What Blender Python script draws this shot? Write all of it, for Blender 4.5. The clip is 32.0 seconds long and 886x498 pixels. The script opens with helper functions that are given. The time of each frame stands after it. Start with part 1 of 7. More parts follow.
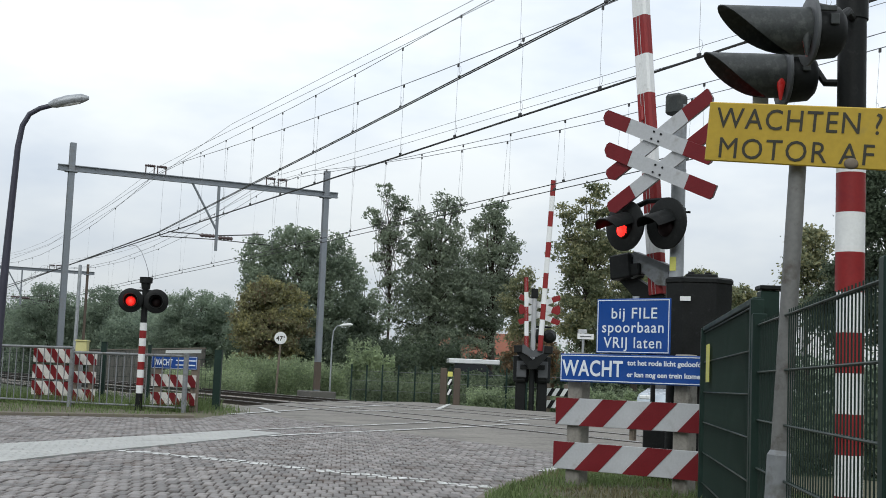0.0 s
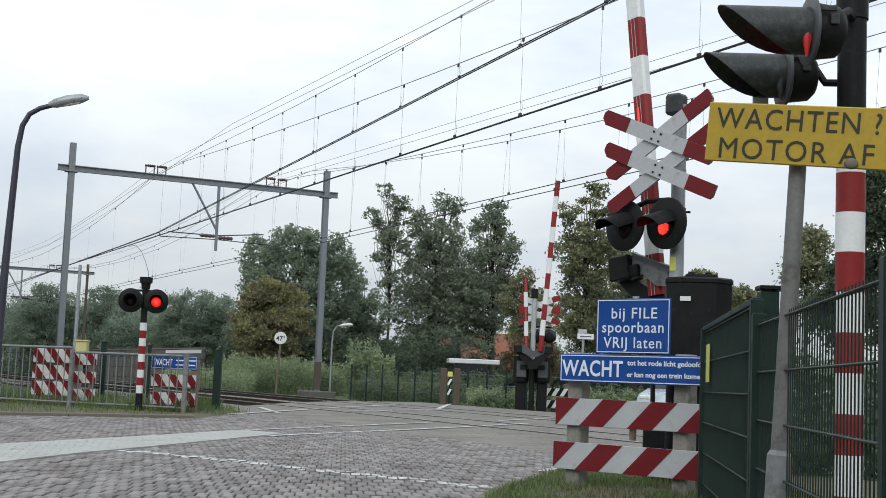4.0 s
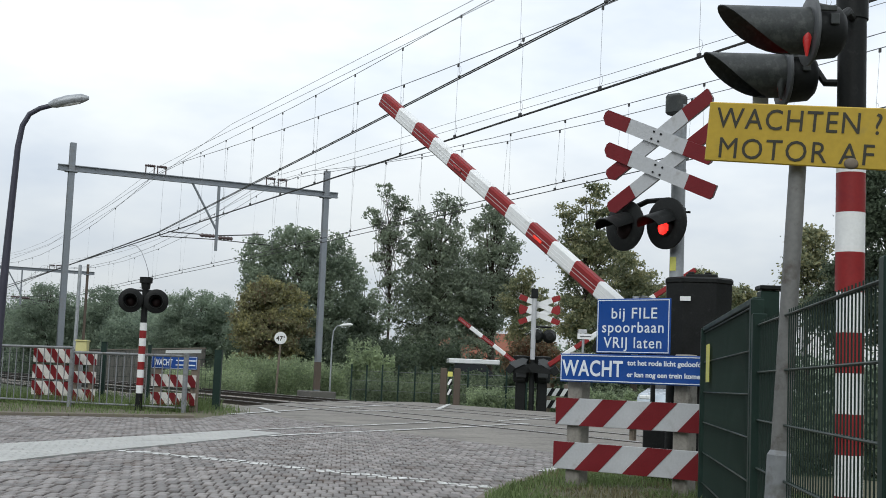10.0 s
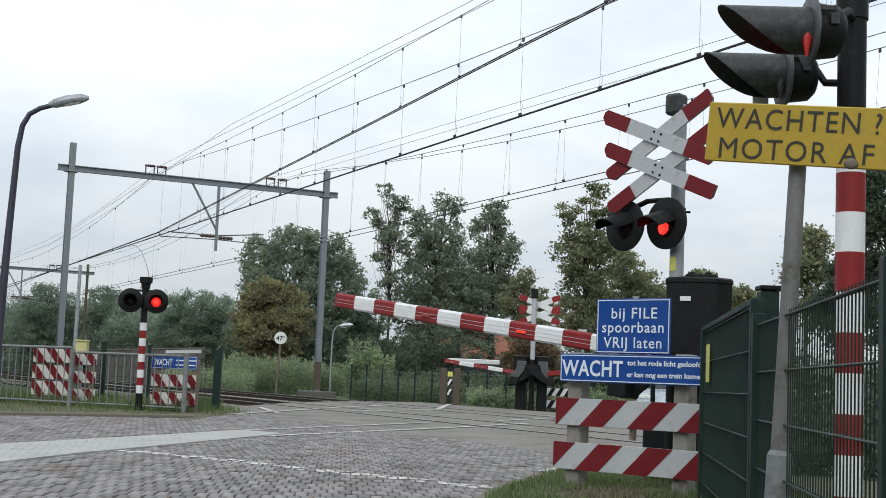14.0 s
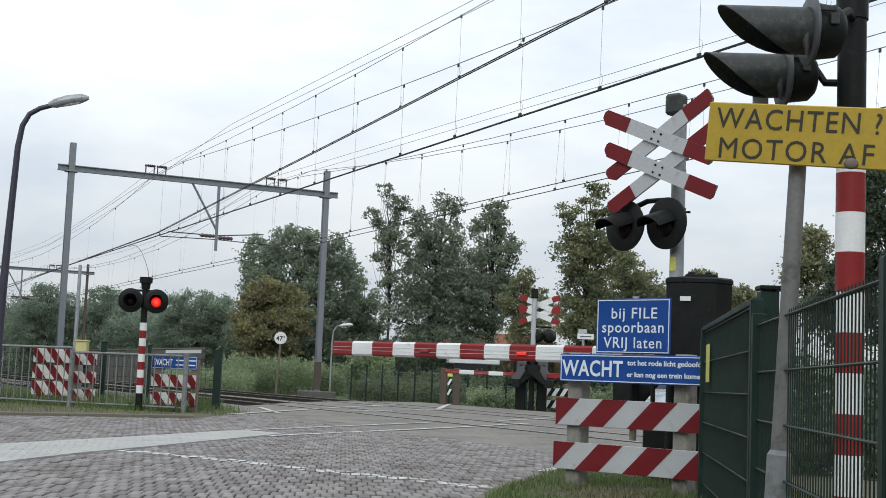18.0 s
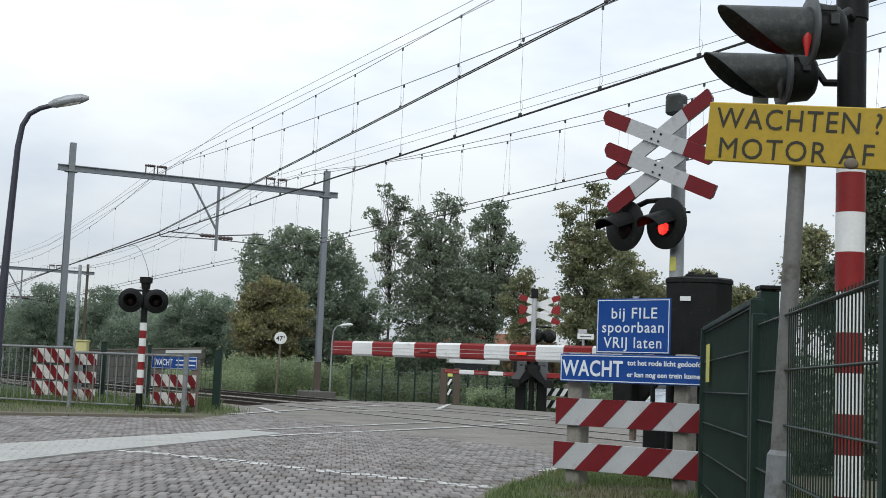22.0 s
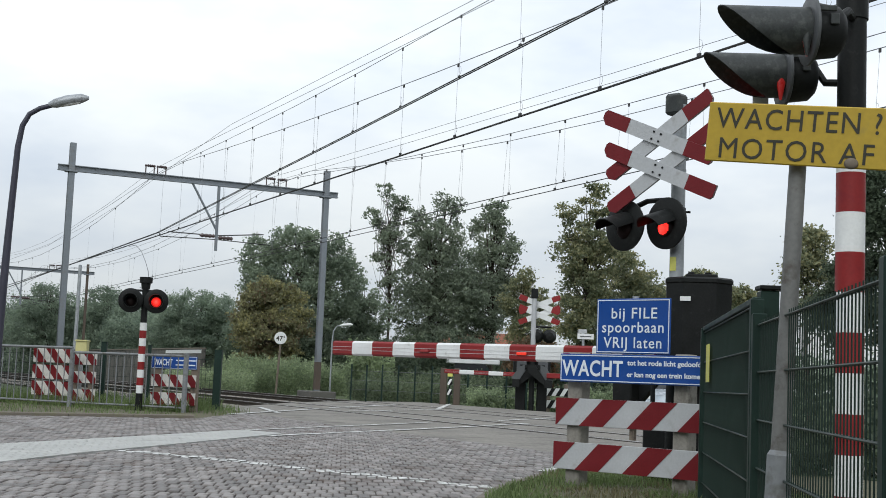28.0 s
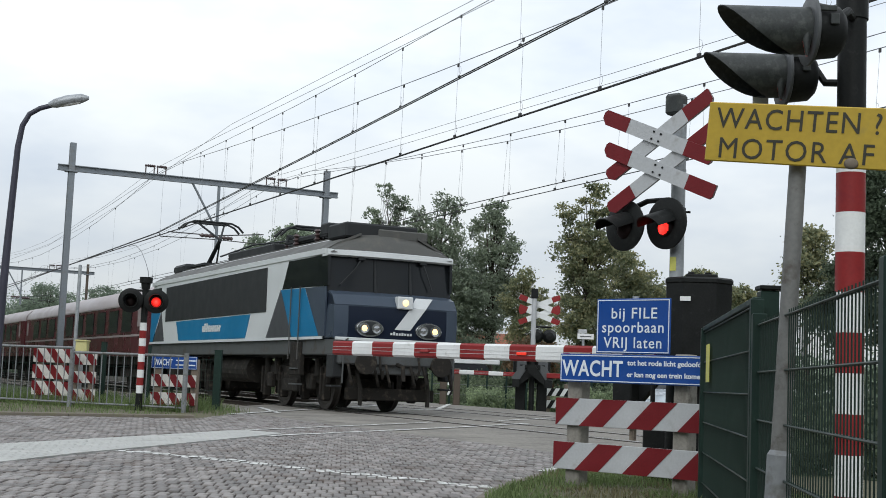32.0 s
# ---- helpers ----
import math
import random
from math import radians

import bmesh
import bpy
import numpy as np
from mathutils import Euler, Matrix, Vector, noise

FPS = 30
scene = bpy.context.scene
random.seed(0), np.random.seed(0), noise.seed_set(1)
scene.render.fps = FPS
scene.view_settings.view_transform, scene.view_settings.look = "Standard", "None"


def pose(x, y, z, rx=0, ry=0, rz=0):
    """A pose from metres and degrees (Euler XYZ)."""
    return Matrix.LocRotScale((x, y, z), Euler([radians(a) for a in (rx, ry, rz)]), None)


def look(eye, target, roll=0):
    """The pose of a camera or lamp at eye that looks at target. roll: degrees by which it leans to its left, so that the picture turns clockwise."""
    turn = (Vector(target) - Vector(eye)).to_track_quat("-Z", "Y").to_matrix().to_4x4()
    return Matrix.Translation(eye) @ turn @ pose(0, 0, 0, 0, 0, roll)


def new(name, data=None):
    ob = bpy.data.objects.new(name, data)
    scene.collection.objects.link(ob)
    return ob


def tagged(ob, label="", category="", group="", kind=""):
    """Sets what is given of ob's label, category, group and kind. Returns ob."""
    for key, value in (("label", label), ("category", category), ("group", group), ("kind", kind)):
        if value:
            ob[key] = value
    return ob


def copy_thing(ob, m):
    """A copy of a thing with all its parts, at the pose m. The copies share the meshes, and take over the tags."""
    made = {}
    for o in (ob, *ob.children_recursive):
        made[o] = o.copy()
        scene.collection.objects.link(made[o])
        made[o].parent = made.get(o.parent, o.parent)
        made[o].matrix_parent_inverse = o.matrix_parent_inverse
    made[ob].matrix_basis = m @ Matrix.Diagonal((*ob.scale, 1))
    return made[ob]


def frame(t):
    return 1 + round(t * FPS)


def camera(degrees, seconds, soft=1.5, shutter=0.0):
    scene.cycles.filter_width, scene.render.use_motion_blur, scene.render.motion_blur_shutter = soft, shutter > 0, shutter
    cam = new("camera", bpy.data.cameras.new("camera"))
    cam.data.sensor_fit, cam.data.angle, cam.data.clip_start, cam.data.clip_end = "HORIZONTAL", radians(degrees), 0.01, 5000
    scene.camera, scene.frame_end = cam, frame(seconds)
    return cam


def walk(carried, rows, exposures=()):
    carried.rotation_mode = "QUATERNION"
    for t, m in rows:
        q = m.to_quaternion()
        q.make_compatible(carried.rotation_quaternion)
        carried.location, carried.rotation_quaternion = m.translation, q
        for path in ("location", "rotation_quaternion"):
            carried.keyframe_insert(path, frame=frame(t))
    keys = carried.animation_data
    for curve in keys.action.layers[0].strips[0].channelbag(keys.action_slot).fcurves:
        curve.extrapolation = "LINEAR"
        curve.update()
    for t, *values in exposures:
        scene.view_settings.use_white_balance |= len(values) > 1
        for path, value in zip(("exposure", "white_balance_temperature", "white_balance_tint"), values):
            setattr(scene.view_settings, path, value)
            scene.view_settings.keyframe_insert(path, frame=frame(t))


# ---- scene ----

# ================= camera =================
cam = camera(36.9, 32.0, soft=0.9)
EYE = (0.0, 0.0, 0.751)
VIEW = look(EYE, (0.0, 1.0, 0.751 + math.tan(0.0989)), 2.30)
walk(cam, [(0.0, VIEW), (32.0, VIEW)], [(0.0, 0.0, 6330, 6), (32.0, 0.0, 6330, 6)])

# the railway runs at 25.7 degrees to the left of the view: s metres along it, q metres across it
TH = 0.4484
CT, ST = math.cos(TH), math.sin(TH)


def trk(s, q, z=0.0):
    return Vector((-ST * s + CT * q, CT * s + ST * q, z))


def trk_pose(s, q, z=0.0):
    """local +x runs with the train (towards smaller s), local +y to the far side of the line"""
    m = Matrix(((ST, CT, 0), (-CT, ST, 0), (0, 0, 1))).to_4x4()
    return Matrix.Translation(trk(s, q, z)) @ m


# ================= light =================
world = bpy.data.worlds.new("overcast_sky")
scene.world = world
world.use_nodes = True
nt = world.node_tree
nt.nodes.clear()
w_out = nt.nodes.new("ShaderNodeOutputWorld")
w_bg = nt.nodes.new("ShaderNodeBackground")
w_sky = nt.nodes.new("ShaderNodeTexSky")
w_sky.sky_type, w_sky.sun_disc = "NISHITA", False
w_sky.sun_elevation, w_sky.sun_rotation = radians(41), radians(196)
w_co = nt.nodes.new("ShaderNodeTexCoord")
w_map = nt.nodes.new("ShaderNodeMapping")
w_map.inputs["Scale"].default_value = (1.0, 1.0, 2.6)
w_no = nt.nodes.new("ShaderNodeTexNoise")
w_no.inputs["Scale"].default_value, w_no.inputs["Detail"].default_value, w_no.inputs["Roughness"].default_value = 3.6, 5.0, 0.55
w_cr = nt.nodes.new("ShaderNodeValToRGB")
w_cr.color_ramp.elements[0].position, w_cr.color_ramp.elements[0].color = 0.33, (6.7, 7.2, 8.2, 1)
w_cr.color_ramp.elements[1].position, w_cr.color_ramp.elements[1].color = 0.60, (9.35, 9.45, 9.65, 1)
w_mix = nt.nodes.new("ShaderNodeMixRGB")
w_mix.inputs[0].default_value = 0.93
nt.links.new(w_co.outputs["Generated"], w_map.inputs[0])
nt.links.new(w_map.outputs[0], w_no.inputs["Vector"])
nt.links.new(w_no.outputs["Fac"], w_cr.inputs[0])
nt.links.new(w_sky.outputs[0], w_mix.inputs[1])
nt.links.new(w_cr.outputs[0], w_mix.inputs[2])
# an overcast sky dims towards the horizon
w_sep = nt.nodes.new("ShaderNodeSeparateXYZ")
w_fade = nt.nodes.new("ShaderNodeMapRange")
w_fade.inputs["From Min"].default_value, w_fade.inputs["From Max"].default_value = 0.02, 0.22
w_fade.inputs["To Min"].default_value, w_fade.inputs["To Max"].default_value = 0.66, 1.08
w_dim = nt.nodes.new("ShaderNodeVectorMath")
w_dim.operation = "SCALE"
nt.links.new(w_co.outputs["Generated"], w_sep.inputs[0])
nt.links.new(w_sep.outputs["Z"], w_fade.inputs["Value"])
nt.links.new(w_mix.outputs[0], w_dim.inputs[0])
nt.links.new(w_fade.outputs[0], w_dim.inputs["Scale"])
nt.links.new(w_dim.outputs[0], w_bg.inputs[0])
nt.links.new(w_bg.outputs[0], w_out.inputs[0])
w_bg.inputs[1].default_value = 0.110
sun = new("sun", bpy.data.lights.new("sun", "SUN"))
sun.data.energy, sun.data.angle, sun.data.color = 1.35, radians(40), (1.0, 0.98, 0.95)
sun.matrix_world = look((0, 0, 13), (4.0, 14.0, 0))

# ================= materials =================


def mat(name, base, rough=0.6, metal=0.0, var=0.18, scale=6.0, fine=60.0, bump=0.15, spot=None, spot_at=0.62, spec=0.5, ran=0.0, depth=0.004):
    """a surface with two scales of variation, optional stains (spot) and a change from piece to piece (ran)"""
    m = bpy.data.materials.new(name)
    m.use_nodes = True
    n, l = m.node_tree.nodes, m.node_tree.links
    b = n["Principled BSDF"]
    b.inputs["Metallic"].default_value = metal
    b.inputs["Specular IOR Level"].default_value = spec
    co = n.new("ShaderNodeTexCoord")
    big, small = n.new("ShaderNodeTexNoise"), n.new("ShaderNodeTexNoise")
    for t, sc, de in ((big, scale, 4.0), (small, fine, 3.0)):
        t.inputs["Scale"].default_value, t.inputs["Detail"].default_value = sc, de
        l.new(co.outputs["Object"], t.inputs["Vector"])
    add = n.new("ShaderNodeMath")
    add.operation = "ADD"
    l.new(big.outputs["Fac"], add.inputs[0])
    l.new(small.outputs["Fac"], add.inputs[1])
    val = add
    if ran:
        oi = n.new("ShaderNodeObjectInfo")
        ge = n.new("ShaderNodeNewGeometry")
        a1 = n.new("ShaderNodeMath")
        a1.operation = "ADD"
        l.new(oi.outputs["Random"], a1.inputs[0])
        l.new(ge.outputs["Random Per Island"], a1.inputs[1])
        fr = n.new("ShaderNodeMath")
        fr.operation = "FRACT"
        l.new(a1.outputs[0], fr.inputs[0])
        mu = n.new("ShaderNodeMath")
        mu.operation = "MULTIPLY_ADD"
        mu.inputs[1].default_value, mu.inputs[2].default_value = ran, -ran / 2
        l.new(fr.outputs[0], mu.inputs[0])
        a2 = n.new("ShaderNodeMath")
        a2.operation = "ADD"
        l.new(add.outputs[0], a2.inputs[0])
        l.new(mu.outputs[0], a2.inputs[1])
        val = a2
    mr = n.new("ShaderNodeMapRange")
    mr.inputs["From Min"].default_value, mr.inputs["From Max"].default_value = 0.6, 1.4
    mr.inputs["To Min"].default_value, mr.inputs["To Max"].default_value = 1 - var, 1 + var
    l.new(val.outputs[0], mr.inputs["Value"])
    hs = n.new("ShaderNodeVectorMath")
    hs.operation = "SCALE"
    hs.inputs[0].default_value = base
    l.new(mr.outputs[0], hs.inputs["Scale"])
    out = hs.outputs[0]
    if spot:
        sn = n.new("ShaderNodeTexNoise")
        sn.inputs["Scale"].default_value, sn.inputs["Detail"].default_value, sn.inputs["Roughness"].default_value = scale * 1.7, 6.0, 0.65
        l.new(co.outputs["Object"], sn.inputs["Vector"])
        sr = n.new("ShaderNodeMapRange")
        sr.inputs["From Min"].default_value, sr.inputs["From Max"].default_value = spot_at - 0.06, spot_at + 0.08
        l.new(sn.outputs["Fac"], sr.inputs["Value"])
        mx = n.new("ShaderNodeMixRGB")
        mx.inputs[2].default_value = (*spot, 1)
        l.new(sr.outputs[0], mx.inputs[0])
        l.new(out, mx.inputs[1])
        out = mx.outputs[0]
    l.new(out, b.inputs["Base Color"])
    rr = n.new("ShaderNodeMapRange")
    rr.inputs["From Min"].default_value, rr.inputs["From Max"].default_value = 0.3, 0.7
    rr.inputs["To Min"].default_value, rr.inputs["To Max"].default_value = max(rough - 0.1, 0.03), min(rough + 0.1, 1.0)
    l.new(big.outputs["Fac"], rr.inputs["Value"])
    l.new(rr.outputs[0], b.inputs["Roughness"])
    if bump:
        bp = n.new("ShaderNodeBump")
        bp.inputs["Strength"].default_value, bp.inputs["Distance"].default_value = bump, depth
        l.new(small.outputs["Fac"], bp.inputs["Height"])
        l.new(bp.outputs[0], b.inputs["Normal"])
    return m


def glow(name, color, strength, base=(0.3, 0.02, 0.02)):
    m = mat(name, base, 0.3, var=0.1, bump=0)
    b = m.node_tree.nodes["Principled BSDF"]
    b.inputs["Emission Color"].default_value, b.inputs["Emission Strength"].default_value = (*color, 1), strength
    return m


def clear_glass(name, tint=(0.9, 0.95, 0.95), rough=0.02):
    m = bpy.data.materials.new(name)
    m.use_nodes = True
    b = m.node_tree.nodes["Principled BSDF"]
    b.inputs["Base Color"].default_value, b.inputs["Roughness"].default_value = (*tint, 1), rough
    b.inputs["Transmission Weight"].default_value = 1.0
    return m


def leaf_mat(name, dark, light, rough=0.55, mid=None):
    m = bpy.data.materials.new(name)
    m.use_nodes = True
    n, l = m.node_tree.nodes, m.node_tree.links
    b = n["Principled BSDF"]
    b.inputs["Roughness"].default_value, b.inputs["Specular IOR Level"].default_value = rough, 0.3
    ge = n.new("ShaderNodeNewGeometry")
    co = n.new("ShaderNodeTexCoord")
    no = n.new("ShaderNodeTexNoise")
    no.inputs["Scale"].default_value = 0.55
    l.new(co.outputs["Object"], no.inputs["Vector"])
    ad = n.new("ShaderNodeMath")
    ad.operation = "MULTIPLY_ADD"
    ad.inputs[1].default_value = 0.45
    l.new(ge.outputs["Random Per Island"], ad.inputs[0])
    l.new(no.outputs["Fac"], ad.inputs[2])
    cr = n.new("ShaderNodeValToRGB")
    cr.color_ramp.elements[0].position, cr.color_ramp.elements[0].color = 0.4, (*dark, 1)
    cr.color_ramp.elements[1].position, cr.color_ramp.elements[1].color = 1.0, (*light, 1)
    if mid:
        cr.color_ramp.elements.new(0.68).color = (*mid, 1)
    l.new(ad.outputs[0], cr.inputs[0])
    l.new(cr.outputs[0], b.inputs["Base Color"])
    tr = n.new("ShaderNodeBsdfTranslucent")
    l.new(cr.outputs[0], tr.inputs[0])
    ms = n.new("ShaderNodeMixShader")
    ms.inputs[0].default_value = 0.5
    l.new(b.outputs[0], ms.inputs[1])
    l.new(tr.outputs[0], ms.inputs[2])
    l.new(ms.outputs[0], n["Material Output"].inputs[0])
    return m


M_PAVER = mat("brick_paver", (0.196, 0.180, 0.172), 0.60, var=0.38, scale=1.6, fine=70, bump=0.9, spot=(0.108, 0.084, 0.072), spot_at=0.55, ran=0.8)
M_PAVBED = mat("paver_joint_sand", (0.045, 0.043, 0.04), 0.95, var=0.3, scale=3, fine=80)
M_ROADFAR = mat("worn_road_bricks", (0.20, 0.19, 0.19), 0.65, var=0.22, scale=2.0, fine=40, bump=0.5, depth=0.01)
M_ASPHALT = mat("worn_asphalt", (0.190, 0.176, 0.156), 0.85, var=0.5, scale=0.8, fine=18, bump=0.7, spot=(0.12, 0.108, 0.095), spot_at=0.58)
M_SLAB = mat("pale_concrete_brick", (0.40, 0.40, 0.385), 0.75, var=0.2, scale=1.5, fine=30, spot=(0.30, 0.29, 0.28), spot_at=0.62)
M_LINE = mat("worn_road_paint", (0.66, 0.66, 0.64), 0.6, var=0.2, scale=5, fine=60, spot=(0.20, 0.19, 0.185), spot_at=0.52)
M_KERB = mat("concrete_kerb", (0.165, 0.145, 0.118), 0.85, var=0.2, scale=3, spot=(0.16, 0.15, 0.10), spot_at=0.58)
M_SOIL = mat("verge_soil", (0.10, 0.095, 0.055), 0.95, var=0.35, scale=1.5, fine=20, bump=0.6, spot=(0.09, 0.07, 0.04), depth=0.02)
M_GROUND = mat("field_grass", (0.06, 0.085, 0.03), 0.95, var=0.4, scale=0.25, fine=9, bump=0.8, spot=(0.09, 0.08, 0.04), depth=0.05)
M_BALLAST = mat("rusty_ballast", (0.125, 0.115, 0.105), 0.95, var=0.35, scale=5, fine=24, bump=0.9, depth=0.03, ran=0.8)
M_RAIL = mat("rusty_rail", (0.046, 0.036, 0.030), 0.6, 0.4, var=0.25, scale=3, fine=40)
M_RAILTOP = mat("polished_rail_head", (0.42, 0.41, 0.40), 0.32, 0.9, var=0.12, scale=3)
M_SLEEPER = mat("weathered_sleeper", (0.22, 0.20, 0.17), 0.9, var=0.25, scale=3)
M_GALV = mat("galvanised_steel", (0.34, 0.36, 0.38), 0.5, 0.35, var=0.14, scale=5, fine=35, spot=(0.24, 0.25, 0.26), spot_at=0.6)
M_FENCE = mat("dull_galvanised_rail", (0.21, 0.22, 0.23), 0.6, 0.2, var=0.2, scale=5, fine=35, spot=(0.13, 0.13, 0.12), spot_at=0.58)
M_MAST = mat("grey_mast_paint", (0.205, 0.225, 0.25), 0.5, 0.25, var=0.14, scale=1.2, fine=20, spot=(0.20, 0.20, 0.20), spot_at=0.62)
M_OLDPOLE = mat("tarnished_pole", (0.165, 0.165, 0.16), 0.6, 0.2, var=0.2, scale=6, fine=60, spot=(0.09, 0.08, 0.07), spot_at=0.56)
M_FOOT = mat("rust_stained_foot", (0.085, 0.065, 0.05), 0.8, var=0.25, scale=3)
M_DARKPOLE = mat("dark_lamp_pole", (0.035, 0.035, 0.055), 0.5, 0.0, var=0.2, scale=4)
M_WIRE = mat("dark_copper_wire", (0.05, 0.05, 0.05), 0.6, 0.3, var=0.2, scale=4, bump=0)
M_WIRETHIN = mat("grey_thin_wire", (0.20, 0.205, 0.22), 0.6, 0.2, var=0.2, scale=4, bump=0)
M_INSUL = mat("brown_insulator", (0.07, 0.045, 0.045), 0.35, var=0.2)
M_BLACK = mat("black_lamp_housing", (0.011, 0.012, 0.012), 0.5, var=0.35, scale=9, spot=(0.024, 0.026, 0.025), spot_at=0.64, spec=0.18)
M_HOOD = mat("weathered_black_hood", (0.032, 0.036, 0.036), 0.5, var=0.35, scale=12, spot=(0.060, 0.066, 0.062), spot_at=0.56, spec=0.35)
M_WHITE = mat("white_paint", (0.74, 0.75, 0.75), 0.45, var=0.08, scale=5, spot=(0.52, 0.52, 0.50), spot_at=0.66)
M_BUCK = mat("grey_white_cross_paint", (0.43, 0.44, 0.455), 0.5, var=0.1, scale=5, spot=(0.35, 0.35, 0.35), spot_at=0.64)
M_PALEBD = mat("weathered_board_paint", (0.60, 0.585, 0.555), 0.5, var=0.12, scale=4, spot=(0.42, 0.40, 0.37), spot_at=0.6)
M_RED = mat("red_paint", (0.23, 0.018, 0.019), 0.48, var=0.14, scale=5, spot=(0.20, 0.015, 0.02), spot_at=0.64, spec=0.3)
M_DKRED = mat("deep_red_reflective", (0.145, 0.010, 0.014), 0.45, var=0.16, scale=6, fine=120, spec=0.3)
M_BLUE = mat("blue_sign_face", (0.007, 0.058, 0.27), 0.35, var=0.08, scale=4, bump=0.03)
M_LETTER = mat("white_sign_letters", (0.72, 0.76, 0.82), 0.4, var=0.05, bump=0)
M_YELLOW = mat("yellow_sign_face", (0.44, 0.30, 0.026), 0.5, var=0.1, scale=6, fine=50, spot=(0.38, 0.27, 0.04), spot_at=0.66)
M_TEXTBLK = mat("dark_sign_letters", (0.03, 0.028, 0.018), 0.55, var=0.15, bump=0)
M_CREAM = mat("pale_yellow_cabinet_paint", (0.56, 0.52, 0.24), 0.5, var=0.1)
M_STICKER = mat("yellow_sticker", (0.62, 0.60, 0.14), 0.5, var=0.12)
M_GREENP = mat("dark_green_gate_paint", (0.010, 0.026, 0.020), 0.55, var=0.18, scale=2, spec=0.25, spot=(0.02, 0.045, 0.035))
M_GREENW = mat("dark_green_wire", (0.014, 0.028, 0.022), 0.5, var=0.2, scale=3, bump=0, spec=0.25)
M_CONC = mat("weathered_concrete", (0.24, 0.225, 0.20), 0.9, var=0.22, scale=5, fine=50, bump=0.4, spot=(0.13, 0.12, 0.10), spot_at=0.57)
M_CONCD = mat("grimy_concrete", (0.115, 0.11, 0.10), 0.9, var=0.3, scale=2, fine=40, bump=0.4, spot=(0.06, 0.06, 0.055), spot_at=0.56)
M_WOOD = mat("grey_timber_post", (0.17, 0.14, 0.11), 0.85, var=0.25, scale=5, fine=60, spot=(0.09, 0.07, 0.055), spot_at=0.6)
M_BARK = mat("bark", (0.055, 0.045, 0.035), 0.95, var=0.35, scale=3, fine=20, bump=0.8, depth=0.03)
M_LEAF = leaf_mat("green_leaves", (0.150, 0.182, 0.140), (0.306, 0.354, 0.253))
M_LEAFD = leaf_mat("dark_green_leaves", (0.148, 0.188, 0.143), (0.302, 0.362, 0.252))
# leaves of the far trees, with the distance haze put into their colour
M_LEAFF = leaf_mat("haze_toned_leaves", (0.149, 0.196, 0.153), (0.305, 0.372, 0.273))
M_LEAFY = leaf_mat("autumn_yellow_leaves", (0.226, 0.152, 0.091), (0.439, 0.409, 0.189), mid=(0.201, 0.213, 0.128))
M_LEAFO = leaf_mat("autumn_orange_leaves", (0.156, 0.078, 0.046), (0.312, 0.168, 0.090), mid=(0.144, 0.132, 0.084))
M_LEAFM = leaf_mat("mixed_autumn_leaves", (0.124, 0.149, 0.095), (0.392, 0.371, 0.203), mid=(0.196, 0.223, 0.132))
M_SHRUB = leaf_mat("shrub_leaves", (0.162, 0.208, 0.130), (0.395, 0.473, 0.276))
M_GRASS = leaf_mat("grass_blades", (0.066, 0.098, 0.034), (0.215, 0.285, 0.115))
M_DRYGRASS = leaf_mat("dry_grass_blades", (0.07, 0.065, 0.035), (0.24, 0.22, 0.12))
M_HEDGE = leaf_mat("hedge_leaves", (0.087, 0.114, 0.076), (0.201, 0.244, 0.146))
M_LEAFN = leaf_mat("evergreen_leaves", (0.056, 0.075, 0.053), (0.131, 0.169, 0.106))
M_LITRED = glow("lit_red_lens", (1.0, 0.025, 0.018), 1.0)


def hot_core(m, low, high, reach):
    """the bulb behind the ribbed glass: its glow falls off from the lens's middle"""
    n, l = m.node_tree.nodes, m.node_tree.links
    b = n["Principled BSDF"]
    co = n.new("ShaderNodeTexCoord")
    fl = n.new("ShaderNodeVectorMath")
    fl.operation = "MULTIPLY"
    fl.inputs[1].default_value = (1, 0, 1)
    ln = n.new("ShaderNodeVectorMath")
    ln.operation = "LENGTH"
    no = n.new("ShaderNodeTexNoise")
    no.inputs["Scale"].default_value, no.inputs["Detail"].default_value = 38.0, 1.0
    su = n.new("ShaderNodeMath")
    su.operation = "MULTIPLY_ADD"
    su.inputs[1].default_value = reach * 0.9
    mr = n.new("ShaderNodeMapRange")
    mr.inputs["From Min"].default_value, mr.inputs["From Max"].default_value = reach * 0.45, reach * 1.45
    mr.inputs["To Min"].default_value, mr.inputs["To Max"].default_value = high, low
    l.new(co.outputs["Object"], fl.inputs[0])
    l.new(fl.outputs[0], ln.inputs[0])
    l.new(co.outputs["Object"], no.inputs["Vector"])
    l.new(no.outputs["Fac"], su.inputs[0])
    l.new(ln.outputs["Value"], su.inputs[2])
    l.new(su.outputs[0], mr.inputs["Value"])
    l.new(mr.outputs[0], b.inputs["Emission Strength"])


hot_core(M_LITRED, 0.55, 3.4, 0.075)
M_SIDELIT = glow("lit_side_window", (1.0, 0.03, 0.02), 0.10)
M_BELL = mat("dark_grey_bell_paint", (0.075, 0.08, 0.085), 0.5, var=0.15)
M_DIMLENS = mat("unlit_lens", (0.016, 0.009, 0.009), 0.5, var=0.2, spec=0.15)
M_GLOWBOOM = glow("lit_boom_lamp", (1.0, 0.05, 0.02), 0.7)
M_DIMBOOM = mat("unlit_boom_lamp", (0.30, 0.03, 0.03), 0.3, var=0.1)
M_BRICKWALL = mat("red_brick_wall", (0.24, 0.095, 0.06), 0.85, var=0.25, scale=4, fine=18)
M_ROOF = mat("orange_roof_tiles", (0.27, 0.10, 0.06), 0.8, var=0.25, scale=3)
